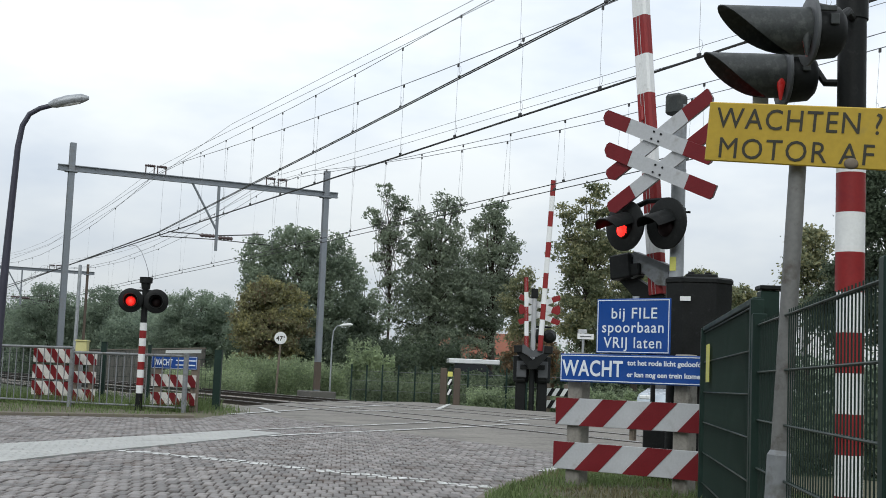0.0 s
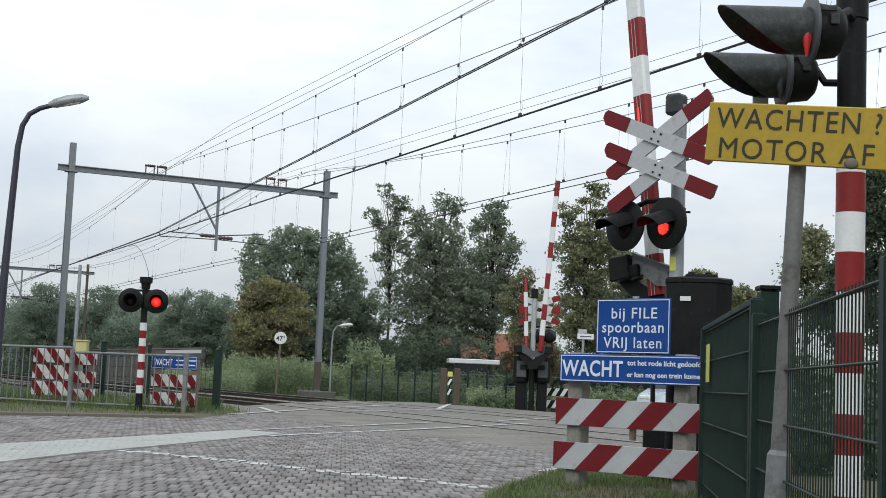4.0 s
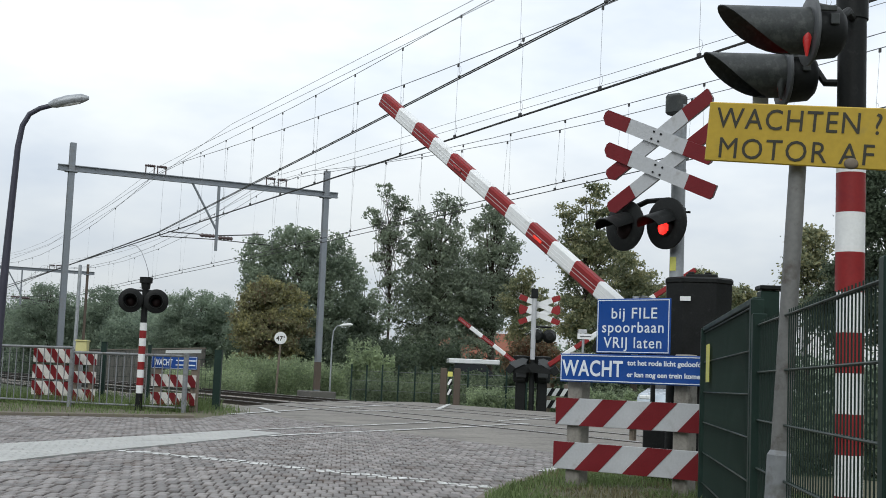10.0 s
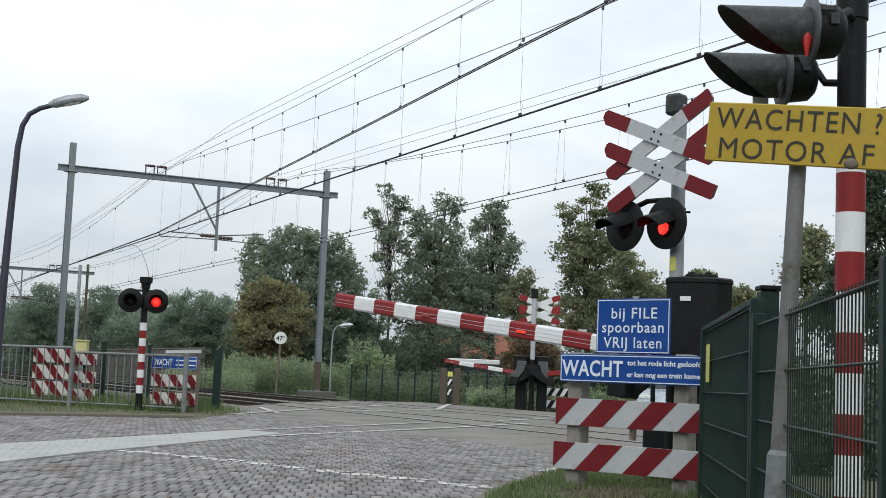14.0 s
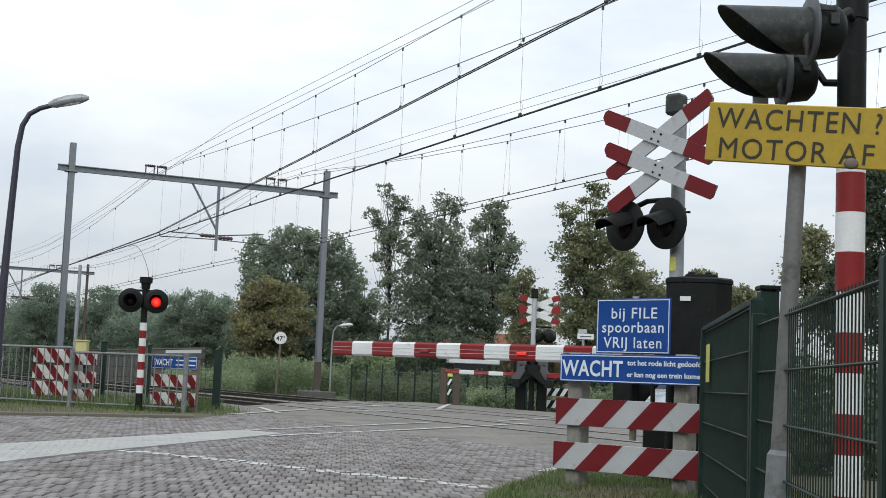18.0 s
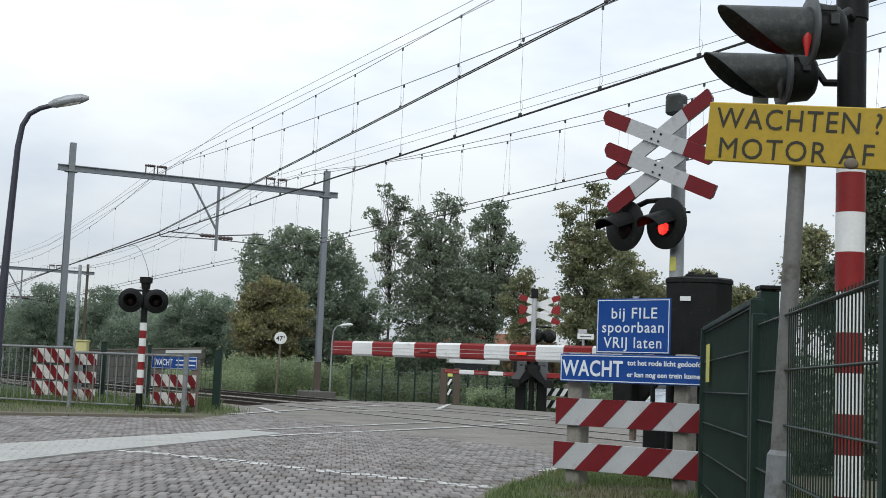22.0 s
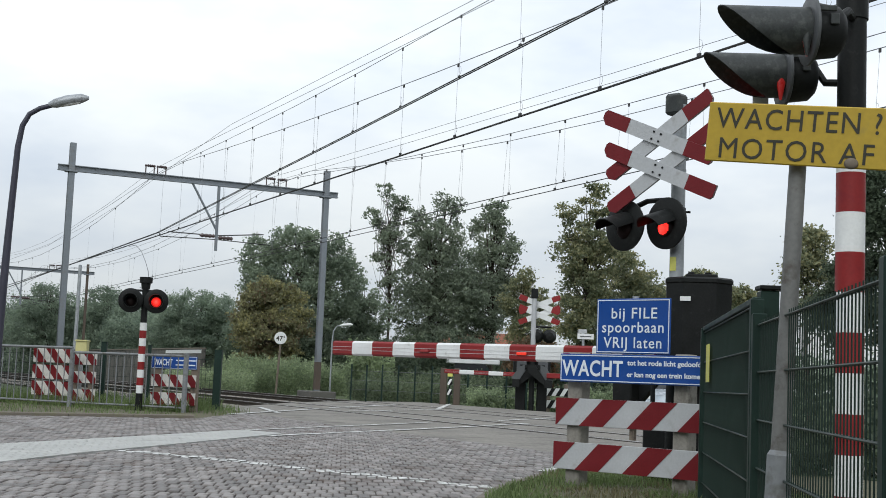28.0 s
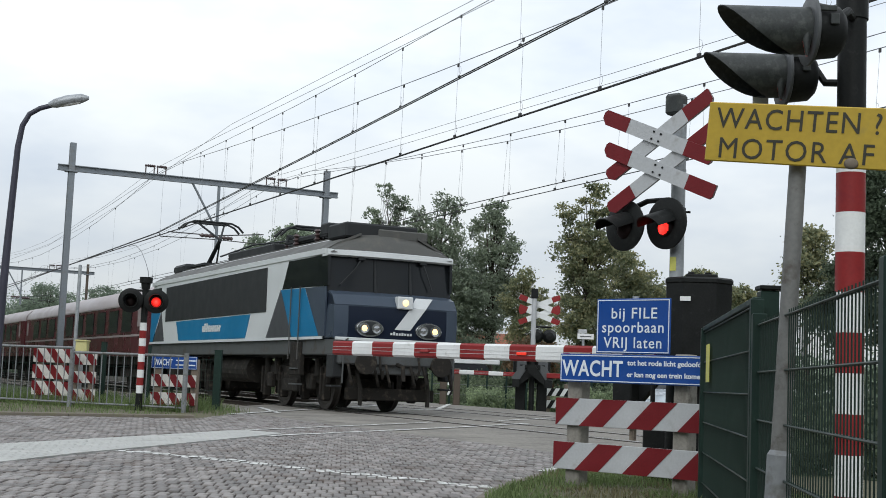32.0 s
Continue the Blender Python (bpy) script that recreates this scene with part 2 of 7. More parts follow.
M_DARKGLASS = mat("dark_glass", (0.012, 0.014, 0.016), 0.12, var=0.3, scale=1, bump=0, spec=0.2)
M_TYRE = mat("tyre_rubber", (0.018, 0.018, 0.018), 0.85, var=0.2)

# ================= mesh helpers =================


class Mesh:
    """collects vertices and faces; each face carries a material slot"""

    def __init__(self):
        self.v, self.f, self.m = [], [], []

    def put(self, verts, faces, slot=0, at=None):
        k = len(self.v)
        self.v += [tuple(at @ Vector(v)) if at else tuple(v) for v in verts]
        self.f += [tuple(i + k for i in f) for f in faces]
        self.m += [slot] * len(faces)
        return self

    def box(self, c, size, bev=0.0, at=None, slot=0):
        hx, hy, hz = (s / 2 for s in size)
        b = min(bev, hx * 0.9, hy * 0.9, hz * 0.9)
        if b <= 0:
            vs = [(c[0] + i * hx, c[1] + j * hy, c[2] + k * hz) for i in (-1, 1) for j in (-1, 1) for k in (-1, 1)]
            fs = [(0, 1, 3, 2), (4, 6, 7, 5), (0, 4, 5, 1), (2, 3, 7, 6), (0, 2, 6, 4), (1, 5, 7, 3)]
            return self.put(vs, fs, slot, at)
        vs, ix = [], {}
        for i in (-1, 1):
            for j in (-1, 1):
                for k in (-1, 1):
                    for ax in range(3):
                        d = [hx - b, hy - b, hz - b]
                        d[ax] += b
                        ix[i, j, k, ax] = len(vs)
                        vs.append((c[0] + i * d[0], c[1] + j * d[1], c[2] + k * d[2]))
        fs = []
        for s in (-1, 1):
            fs.append([ix[s, j, k, 0] for j, k in ((-1, -1), (1, -1), (1, 1), (-1, 1))])
            fs.append([ix[i, s, k, 1] for i, k in ((-1, -1), (1, -1), (1, 1), (-1, 1))])
            fs.append([ix[i, j, s, 2] for i, j in ((-1, -1), (1, -1), (1, 1), (-1, 1))])
            for t in (-1, 1):
                fs.append([ix[s, t, -1, 0], ix[s, t, 1, 0], ix[s, t, 1, 1], ix[s, t, -1, 1]])
                fs.append([ix[s, -1, t, 0], ix[s, 1, t, 0], ix[s, 1, t, 2], ix[s, -1, t, 2]])
                fs.append([ix[-1, s, t, 1], ix[1, s, t, 1], ix[1, s, t, 2], ix[-1, s, t, 2]])
                for u in (-1, 1):
                    fs.append([ix[s, t, u, 0], ix[s, t, u, 1], ix[s, t, u, 2]])
        return self.put(vs, fs, slot, at)

    def cyl(self, p0, p1, r0, r1=None, seg=12, slot=0, caps=True, at=None):
        r1 = r0 if r1 is None else r1
        return self.tube([p0, p1], [r0, r1], seg, slot, caps, at)

    def tube(self, pts, rad, seg=10, slot=0, caps=True, at=None):
        pts = [Vector(p) for p in pts]
        rad = rad if isinstance(rad, (list, tuple)) else [rad] * len(pts)
        vs, fs = [], []
        up = None
        for i, p in enumerate(pts):
            d = (pts[min(i + 1, len(pts) - 1)] - pts[max(i - 1, 0)]).normalized()
            if up is None:
                up = Vector((0, 0, 1)) if abs(d.z) < 0.9 else Vector((1, 0, 0))
            a = d.cross(up).normalized()
            up = a.cross(d).normalized()
            for k in range(seg):
                t = 2 * math.pi * k / seg
                vs.append(p + (a * math.cos(t) + up * math.sin(t)) * rad[i])
        for i in range(len(pts) - 1):
            for k in range(seg):
                fs.append((i * seg + k, i * seg + (k + 1) % seg, (i + 1) * seg + (k + 1) % seg, (i + 1) * seg + k))
        if caps:
            fs.append(tuple(range(seg))[::-1])
            fs.append(tuple(range((len(pts) - 1) * seg, len(pts) * seg)))
        return self.put(vs, fs, slot, at)

    def prism(self, poly, z0, z1, slot=0, at=None):
        """a flat outline in x, y pulled from z0 to z1"""
        n = len(poly)
        vs = [(x, y, z0) for x, y in poly] + [(x, y, z1) for x, y in poly]
        fs = [tuple(range(n))[::-1], tuple(range(n, 2 * n))] + [(i, (i + 1) % n, n + (i + 1) % n, n + i) for i in range(n)]
        return self.put(vs, fs, slot, at)

    def lathe(self, prof, seg=20, slot=0, at=None):
        """profile of (radius, z) turned round z"""
        vs = [(r * math.cos(2 * math.pi * k / seg), r * math.sin(2 * math.pi * k / seg), z) for r, z in prof for k in range(seg)]
        fs = [(i * seg + k, i * seg + (k + 1) % seg, (i + 1) * seg + (k + 1) % seg, (i + 1) * seg + k) for i in range(len(prof) - 1) for k in range(seg)]
        return self.put(vs, fs, slot, at)

    def ball(self, c, r, seg=14, rings=8, slot=0, half=None, squash=(1, 1, 1)):
        prof = [(max(r * math.sin(math.pi * i / rings), 1e-4), -r * math.cos(math.pi * i / rings)) for i in range(rings + 1)]
        return self.lathe(prof, seg, slot, Matrix.Translation(c) @ Matrix.Diagonal((*squash, 1)))

    def data(self, name, mats, smooth=None, fix=True):
        me = bpy.data.meshes.new(name)
        me.from_pydata(self.v, [], self.f)
        for m in mats if isinstance(mats, (list, tuple)) else [mats]:
            me.materials.append(m)
        me.polygons.foreach_set("material_index", self.m)
        if fix:
            bm = bmesh.new()
            bm.from_mesh(me)
            bmesh.ops.recalc_face_normals(bm, faces=bm.faces)
            bm.to_mesh(me)
            bm.free()
        if smooth:
            me.shade_smooth()
            me.set_sharp_from_angle(angle=radians(smooth))
        me.update()
        return me


def part(name, mesh, mats, parent=None, label="", at=None, smooth=None):
    """links a mesh as one object, under its thing or part where one is given"""
    ob = new(name, mesh if isinstance(mesh, bpy.types.Mesh) else mesh.data(name, mats, smooth))
    if parent:
        ob.parent = parent
    if at is not None:
        ob.matrix_local = at if isinstance(at, Matrix) else Matrix.Translation(at)
    return tagged(ob, label)


def thing(name, at, label, category, group="", kind=""):
    ob = new(name)
    ob.empty_display_size = 0.2
    ob.matrix_world = at if isinstance(at, Matrix) else Matrix.Translation(at)
    return tagged(ob, label, category, group, kind)


def face(origin, ahead, up=(0, 0, 1)):
    """a pose whose local +y looks along ahead, with z up"""
    y = Vector(ahead).normalized()
    x = y.cross(Vector(up)).normalized()
    z = x.cross(y)
    m = Matrix((x, y, z)).transposed().to_4x4()
    return Matrix.Translation(origin) @ m


def text_mesh(text, size, bold, spacing, thick):
    cu = bpy.data.curves.new("text", "FONT")
    cu.body, cu.size, cu.align_x, cu.align_y = text, size, "LEFT", "BOTTOM_BASELINE"
    cu.offset, cu.extrude, cu.resolution_u, cu.space_character = bold, thick, 3, spacing
    tmp = new("tmp_text", cu)
    bpy.context.view_layer.update()
    me = bpy.data.meshes.new_from_object(tmp)
    bpy.data.objects.remove(tmp)
    xs, ys = [v.co.x for v in me.vertices], [v.co.y for v in me.vertices]
    return me, min(xs), max(xs), min(ys), max(ys)


def lettering(text, size, width, mat_, parent, at, bold=0.0, name="lettering", spacing=1.0, thick=0.001):
    """flat words in local x (to the right) and z (up), seen from local -y; the line is scaled to the width given"""
    me, x0, x1, y0, y1 = text_mesh(text, size, bold, spacing, thick)
    k, cx, cy = width / (x1 - x0), (x0 + x1) / 2, (y0 + y1) / 2
    words = text.split(" ")
    for i, w in enumerate(words):
        right = text_mesh(" ".join(words[:i + 1]), size, bold, spacing, thick)[2]
        wm, a0, a1, b0, b1 = text_mesh(w, size, bold, spacing, thick)
        for v in wm.vertices:
            v.co = ((v.co.x - a1 + right - cx) * k, -v.co.z, v.co.y - cy)
        wm.materials.clear()
        wm.materials.append(mat_)
        wm.name = name
        part(name, wm, None, parent, "", at)


def clip(poly, w, h):
    """cuts an outline to the rectangle 0..w, 0..h"""
    for ax, lim, sign in ((0, 0.0, 1), (0, w, -1), (1, 0.0, 1), (1, h, -1)):
        out = []
        for i, a in enumerate(poly):
            b = poly[(i + 1) % len(poly)]
            da, db = sign * (a[ax] - lim), sign * (b[ax] - lim)
            if da >= 0:
                out.append(a)
            if da * db < 0:
                t = da / (da - db)
                out.append((a[0] + (b[0] - a[0]) * t, a[1] + (b[1] - a[1]) * t))
        poly = out
        if len(poly) < 3:
            return []
    return poly


STAND = Matrix(((1, 0, 0, 0), (0, 0, -1, 0), (0, 1, 0, 0), (0, 0, 0, 1)))  # x, y of an outline become x, z; its depth looks to -y


def striped_board(parent, w, h, at, pitch, slant, first=0.0, name="striped_board", reds=M_RED, stripe_w=None, whites=M_WHITE):
    """a board in local x and z, its face to -y, white with slanting red stripes"""
    bd = part(name, Mesh().box((w / 2, 0.012, h / 2), (w, 0.022, h), 0.003), whites, parent, "white board with slanting red stripes", at)
    x = first - 2 * pitch
    while x < w + 2 * pitch:
        p = clip([(x, 0.0), (x + (stripe_w or pitch / 2), 0.0), (x + (stripe_w or pitch / 2) + slant, h), (x + slant, h)], w, h)
        if len(p) > 2:
            part("stripe", Mesh().prism(p, 0.0, 0.0035, at=STAND), reds, bd)
        x += pitch
    return bd


# ================= ground, road, railway =================
g = Mesh()
N = 40
for i in range(N + 1):
    for j in range(N + 1):
        x, y = -900 + 1800 * i / N, -500 + 2500 * j / N
        g.v.append((x, y, -0.19))
for i in range(N):
    for j in range(N):
        g.f.append((i * (N + 1) + j, (i + 1) * (N + 1) + j, (i + 1) * (N + 1) + j + 1, i * (N + 1) + j + 1))
        g.m.append(0)
tagged(new("ground", g.data("ground", M_GROUND)), "flat rough grass ground reaching the horizon", "ground", kind="structure")

# the street, under and around the bricks, and the asphalt over the railway
road = Mesh()
road.prism([(-14, -8), (0.3, -8), (0.25, 8.4), (0.55, 10.2), (1.3, 12.6), (2.6, 13.9), (4.2, 13.2), (4.2, 15.0), (-0.9, 24.2), (-3.6, 25.2), (-3.9, 21.45), (-6.35, 19.5), (-14, 13.2)], -0.18, -0.022)
tagged(new("road", road.data("road", M_PAVBED)), "sand bed under the brick street", "road", kind="structure")


def strip(name, s0, s1, q0, q1, z0, z1, m, label, cat, skew=0.0):
    ms = Mesh()
    pts = [trk(s0 + skew, q0), trk(s0, q1), trk(s1, q1), trk(s1 + skew, q0)]
    ms.prism([(p.x, p.y) for p in pts], z0, z1)
    return tagged(new(name, ms.data(name, m)), label, cat, kind="structure")


strip("crossing_asphalt", -14, 32.2, 7.7, 10.78, -0.18, -0.012, M_ASPHALT, "worn grey asphalt apron before the rails", "road", -5.2)
strip("crossing_panel", -14, 34.8, 11.0, 12.27, -0.18, -0.010, M_ASPHALT, "asphalt infill between the rails", "road", -2.2)
strip("crossing_panel_middle", -14, 38.5, 12.49, 14.88, -0.18, -0.012, M_ASPHALT, "asphalt infill between the two tracks", "road", -3.4)
strip("crossing_panel_far", -14, 40.0, 15.1, 16.33, -0.18, -0.010, M_ASPHALT, "asphalt infill between the far rails", "road", -1.0)
strip("crossing_asphalt_far", -14, 42.0, 16.55, 19.5, -0.18, -0.014, M_ASPHALT, "worn grey asphalt behind the rails", "road", -1.8)
for q0, q1, s1 in ((10.78, 11.0, 32.3), (12.27, 12.49, 34.9), (14.88, 15.1, 38.6), (16.33, 16.55, 40.1)):
    strip("flangeway", -14, s1, q0 + 0.002, q1 - 0.002, -0.17, -0.028, M_KERB, "grimy filler beside the rail", "road")
far_road = Mesh()
a, b, c_, d_ = trk(8, 19.4), trk(27, 19.4), trk(25, 60), trk(6, 60)
far_road.prism([(p.x, p.y) for p in (a, b, c_, d_)], -0.185, -0.03)
tagged(new("road_beyond", far_road.data("road_beyond", M_ASPHALT)), "grey street going on behind the railway", "road", kind="structure")
strip("track_bed", 25.5, 420, 8.7, 18.3, -0.185, -0.13, M_BALLAST, "rusty brown ballast bed of two tracks", "ballast")


def track(qc):
    th = thing("railway_track", trk_pose(0, qc), "two rusty steel rails on concrete sleepers", "railway track", "tracks", "structure")
    for side in (-0.7525, 0.7525):
        r = Mesh()
        for x0, x1 in ((-420, 40),):
            r.box(((x0 + x1) / 2, side, -0.083), (x1 - x0, 0.018, 0.10))
            r.box(((x0 + x1) / 2, side, -0.142), (x1 - x0, 0.125, 0.022), 0.004)
            r.box(((x0 + x1) / 2, side, -0.0205), (x1 - x0, 0.07, 0.033), 0.006)
        rl = part("rail", r, M_RAIL, th, "rusty steel rail")
        part("rail_head", Mesh().box((-190, side, -0.002), (460, 0.056, 0.006), 0.001), M_RAILTOP, rl, "polished running surface")
    sl = Mesh().box((0, 0, -0.165), (0.26, 2.5, 0.10), 0.02).data("sleeper", M_SLEEPER)
    for k in range(110):
        part("sleeper", sl, None, th, "", (-28.2 - 0.6 * k, 0, 0))
    return th


track(11.63)
track(15.71)

# lumps of ballast beside the crossing, where single stones show
rng = random.Random(4)
bs = Mesh()
for k in range(5200):
    s = 27.0 + rng.random() ** 1.6 * 60
    q = rng.uniform(8.6, 18.2)
    if any(abs(q - r) < 0.08 for r in (10.88, 12.38, 14.96, 16.46)):
        continue
    p = trk(s, q, -0.13 + rng.uniform(-0.015, 0.02))
    r = rng.uniform(0.018, 0.042)
    bs.put([p + Vector([rng.uniform(0.6, 1.2) * r * c for c in d]) for d in ((-1, -1, 0), (1, -1, 0), (1, 1, 0), (-1, 1, 0), (0.2, 0, 1), (0, 0.1, -1))],
           [(0, 1, 4), (1, 2, 4), (2, 3, 4), (3, 0, 4), (1, 0, 5), (2, 1, 5), (3, 2, 5), (0, 3, 5)])
tagged(new("ballast_stones", bs.data("ballast_stones", M_BALLAST, fix=False)), "loose brown ballast stones beside the rails", "ballast", kind="stuff")

# road markings

def marking(name, pts, label, z=-0.006, m=M_LINE):
    ms = Mesh().prism(pts, z - 0.003, z)
    return tagged(new(name, ms.data(name, m)), label, "road marking", "road markings", "structure")


def band(p, q, w):
    d = Vector((q[0] - p[0], q[1] - p[1]))
    n = Vector((-d.y, d.x)).normalized() * w / 2
    return [(p[0] - n.x, p[1] - n.y), (q[0] - n.x, q[1] - n.y), (q[0] + n.x, q[1] + n.y), (p[0] + n.x, p[1] + n.y)]


def laid(name, pts, z0, z1, m, parent=None):
    return part(name, Mesh().prism(pts, z0, z1), m, parent)


for name, a, c, w in (("lane_line", (-2.02, 16.35), (0.68, 22.9), 0.12), ("lane_line", (-2.5, 17.7), (-0.1, 24.1), 0.09), ("edge_line", (-3.8, 23.8), (-2.72, 30.6), 0.14), ("edge_line", (-2.55, 32.2), (-1.2, 39.0), 0.16),
                      ("crossing_line", (-1.91, 29.8), (0.12, 35.3), 0.12), ("crossing_line", (0.04, 35.9), (0.42, 44.0), 0.18), ("crossing_line", (1.23, 26.85), (2.8, 31.1), 0.12), ("crossing_line", (0.8, 23.3), (1.75, 25.75), 0.13),
                      ("crossing_line", (-3.97, 30.0), (-3.1, 26.2), 0.16), ("edge_line", (0.95, 11.7), (1.35, 13.0), 0.13)):
    marking(name, band(a, c, w * 0.78), "thin worn white line painted on the crossing", 0.004)
RAMP = [(-3.3, 10.1), (-3.08, 11.6), (-2.72, 13.2), (-1.93, 17.05), (-2.55, 17.6), (-3.2, 15.2), (-4.05, 12.4), (-4.9, 10.4), (-5.4, 8.2), (-4.0, 7.4)]

# verges: raised soil with a soft edge
def verge(name, outline, z, label):
    ms = Mesh()
    cx, cy = sum(p[0] for p in outline) / len(outline), sum(p[1] for p in outline) / len(outline)
    n = len(outline)
    inner = [(x + (cx - x) * 0.06, y + (cy - y) * 0.06) for x, y in outline]
    ms.v = [(x, y, -0.18) for x, y in outline] + [(x, y, -0.015) for x, y in outline] + [(x, y, z) for x, y in inner]
    ms.f = [(i, (i + 1) % n, n + (i + 1) % n, n + i) for i in range(n)] + [(n + i, n + (i + 1) % n, 2 * n + (i + 1) % n, 2 * n + i) for i in range(n)] + [tuple(range(2 * n, 3 * n))]
    ms.m = [0] * len(ms.f)
    return tagged(new(name, ms.data(name, M_SOIL)), label, "verge", kind="structure")


VERGE_R = [(0.32, 8.35), (0.50, 9.4), (0.72, 10.3), (1.32, 12.35), (2.6, 13.7), (6.5, 9.0), (6.5, -6), (0.9, -6), (0.42, 7.0)]
VERGE_L = [(-14.5, 13.0), (-6.4, 19.55), (-3.95, 21.5), (-3.75, 22.6), (-3.55, 25.6), (-5.2, 29.0), (-14.5, 36)]
verge("verge_by_the_signs", VERGE_R, 0.03, "grassy verge under the warning boards")
verge("verge_by_the_fence", VERGE_L, 0.02, "grassy verge behind the kerb and fence")
kb = thing("kerb", (0, 0, 0), "worn grey concrete kerb stones along the verge", "kerb", kind="structure")
kp = [Vector((-13.2, 14.0, 0)), Vector((-6.38, 19.5, 0)), Vector((-3.9, 21.45, 0))]
for a, b in zip(kp, kp[1:]):
    d = b - a
    n = int(d.length)
    for i in range(n):
        u = a + d * ((i + 0.5) / n)
        part("kerb_stone", Mesh().box((0, 0, -0.03), (d.length / n - 0.012, 0.13, 0.16), 0.012), M_KERB, kb, "",
             Matrix.Translation(u) @ Matrix.Rotation(math.atan2(d.y, d.x), 4, "Z"))

ed = thing("verge_edging", (0, 0, 0), "weathered grey edging stones between street and verge", "edging", kind="structure")
ep = [Vector((0.20, 7.4, 0)), Vector((0.27, 8.38, 0)), Vector((0.45, 9.42, 0)), Vector((0.67, 10.32, 0)), Vector((1.27, 12.37, 0))]
for a, b in zip(ep, ep[1:]):
    d = b - a
    n = max(1, int(d.length / 0.2))
    for i in range(n):
        part("edging_stone", Mesh().box((0, 0, -0.05), (d.length / n - 0.012, 0.09, 0.14), 0.01), M_KERB, ed, "",
             Matrix.Translation(a + d * ((i + 0.5) / n)) @ Matrix.Rotation(math.atan2(d.y, d.x) + 0.03 * math.sin(i * 7.1), 4, "Z"))


def grass(name, outline, n, hmin, hmax, z, label, seed, box_, m=M_GRASS, fence=False):
    """single bent blades on a verge"""
    rr = random.Random(seed)
    ms = Mesh()

    def inside(x, y):
        c, j = False, len(outline) - 1
        for i in range(len(outline)):
            (xi, yi), (xj, yj) = outline[i], outline[j]
            if (yi > y) != (yj > y) and x < (xj - xi) * (y - yi) / (yj - yi) + xi:
                c = not c
            j = i
        return c
    k = 0
    while k < n:
        x, y = rr.uniform(box_[0], box_[2]), rr.uniform(box_[1], box_[3])
        if not inside(x, y):
            continue
        k += 1
        t = noise.noise((x * 1.3, y * 1.3, seed))
        if t < -0.25 and rr.random() < 0.6:
            continue
        if fence and y < 23.2 + (-4.4 - x) * (0.378 if x > -6.62 else 0.46):
            if rr.random() < 0.9:
                continue
            t = -0.5
        if fence and x > -4.35:
            if rr.random() < 0.75:
                continue
            t = -0.6
        h = rr.uniform(hmin, hmax) * (1 + 0.8 * max(t, -0.5))
        a, lean, w = rr.uniform(0, 6.28), rr.uniform(0.1, 0.8) * h, rr.uniform(0.003, 0.006) * (1 + h)
        dx, dy = math.cos(a), math.sin(a)
        ms.put([(x - dy * w, y + dx * w, z), (x + dy * w, y - dx * w, z), (x + dx * lean * 0.4 + dy * w * 0.7, y + dy * lean * 0.4 - dx * w * 0.7, z + h * 0.6),
                (x + dx * lean * 0.4 - dy * w * 0.7, y + dy * lean * 0.4 + dx * w * 0.7, z + h * 0.6), (x + dx * lean, y + dy * lean, z + h)], [(0, 1, 2, 3), (3, 2, 4)])
    return tagged(new(name, ms.data(name, m, fix=False)), label, "grass", kind="stuff")


grass("verge_grass", VERGE_R, 24000, 0.02, 0.085, 0.0, "short green grass round the warning boards", 3, (0.25, 7.6, 2.7, 13.4))
grass("fence_grass", VERGE_L, 30000, 0.07, 0.30, 0.0, "rank green grass along the fence", 5, (-9.5, 19.0, -3.4, 27.5), fence=True)
grass("dry_grass", VERGE_R, 9000, 0.015, 0.07, 0.0, "dry straw-coloured grass at the verge's edge", 6, (0.25, 7.6, 2.7, 13.4), M_DRYGRASS)
grass("dry_grass", VERGE_L, 6000, 0.03, 0.13, 0.0, "dry straw-coloured grass along the kerb", 7, (-9.5, 19.0, -3.4, 27.5), M_DRYGRASS, True)

# ================= the level crossing's equipment =================
PHI = radians(48)
BOOM_DIR = Vector((-math.sin(PHI), math.cos(PHI), 0))      # along a closed boom
ROAD_DIR = Vector((math.cos(PHI), math.sin(PHI), 0))       # away along the street
UP = Vector((0, 0, 1))
FLASH = {}   # flashing lenses, by signal


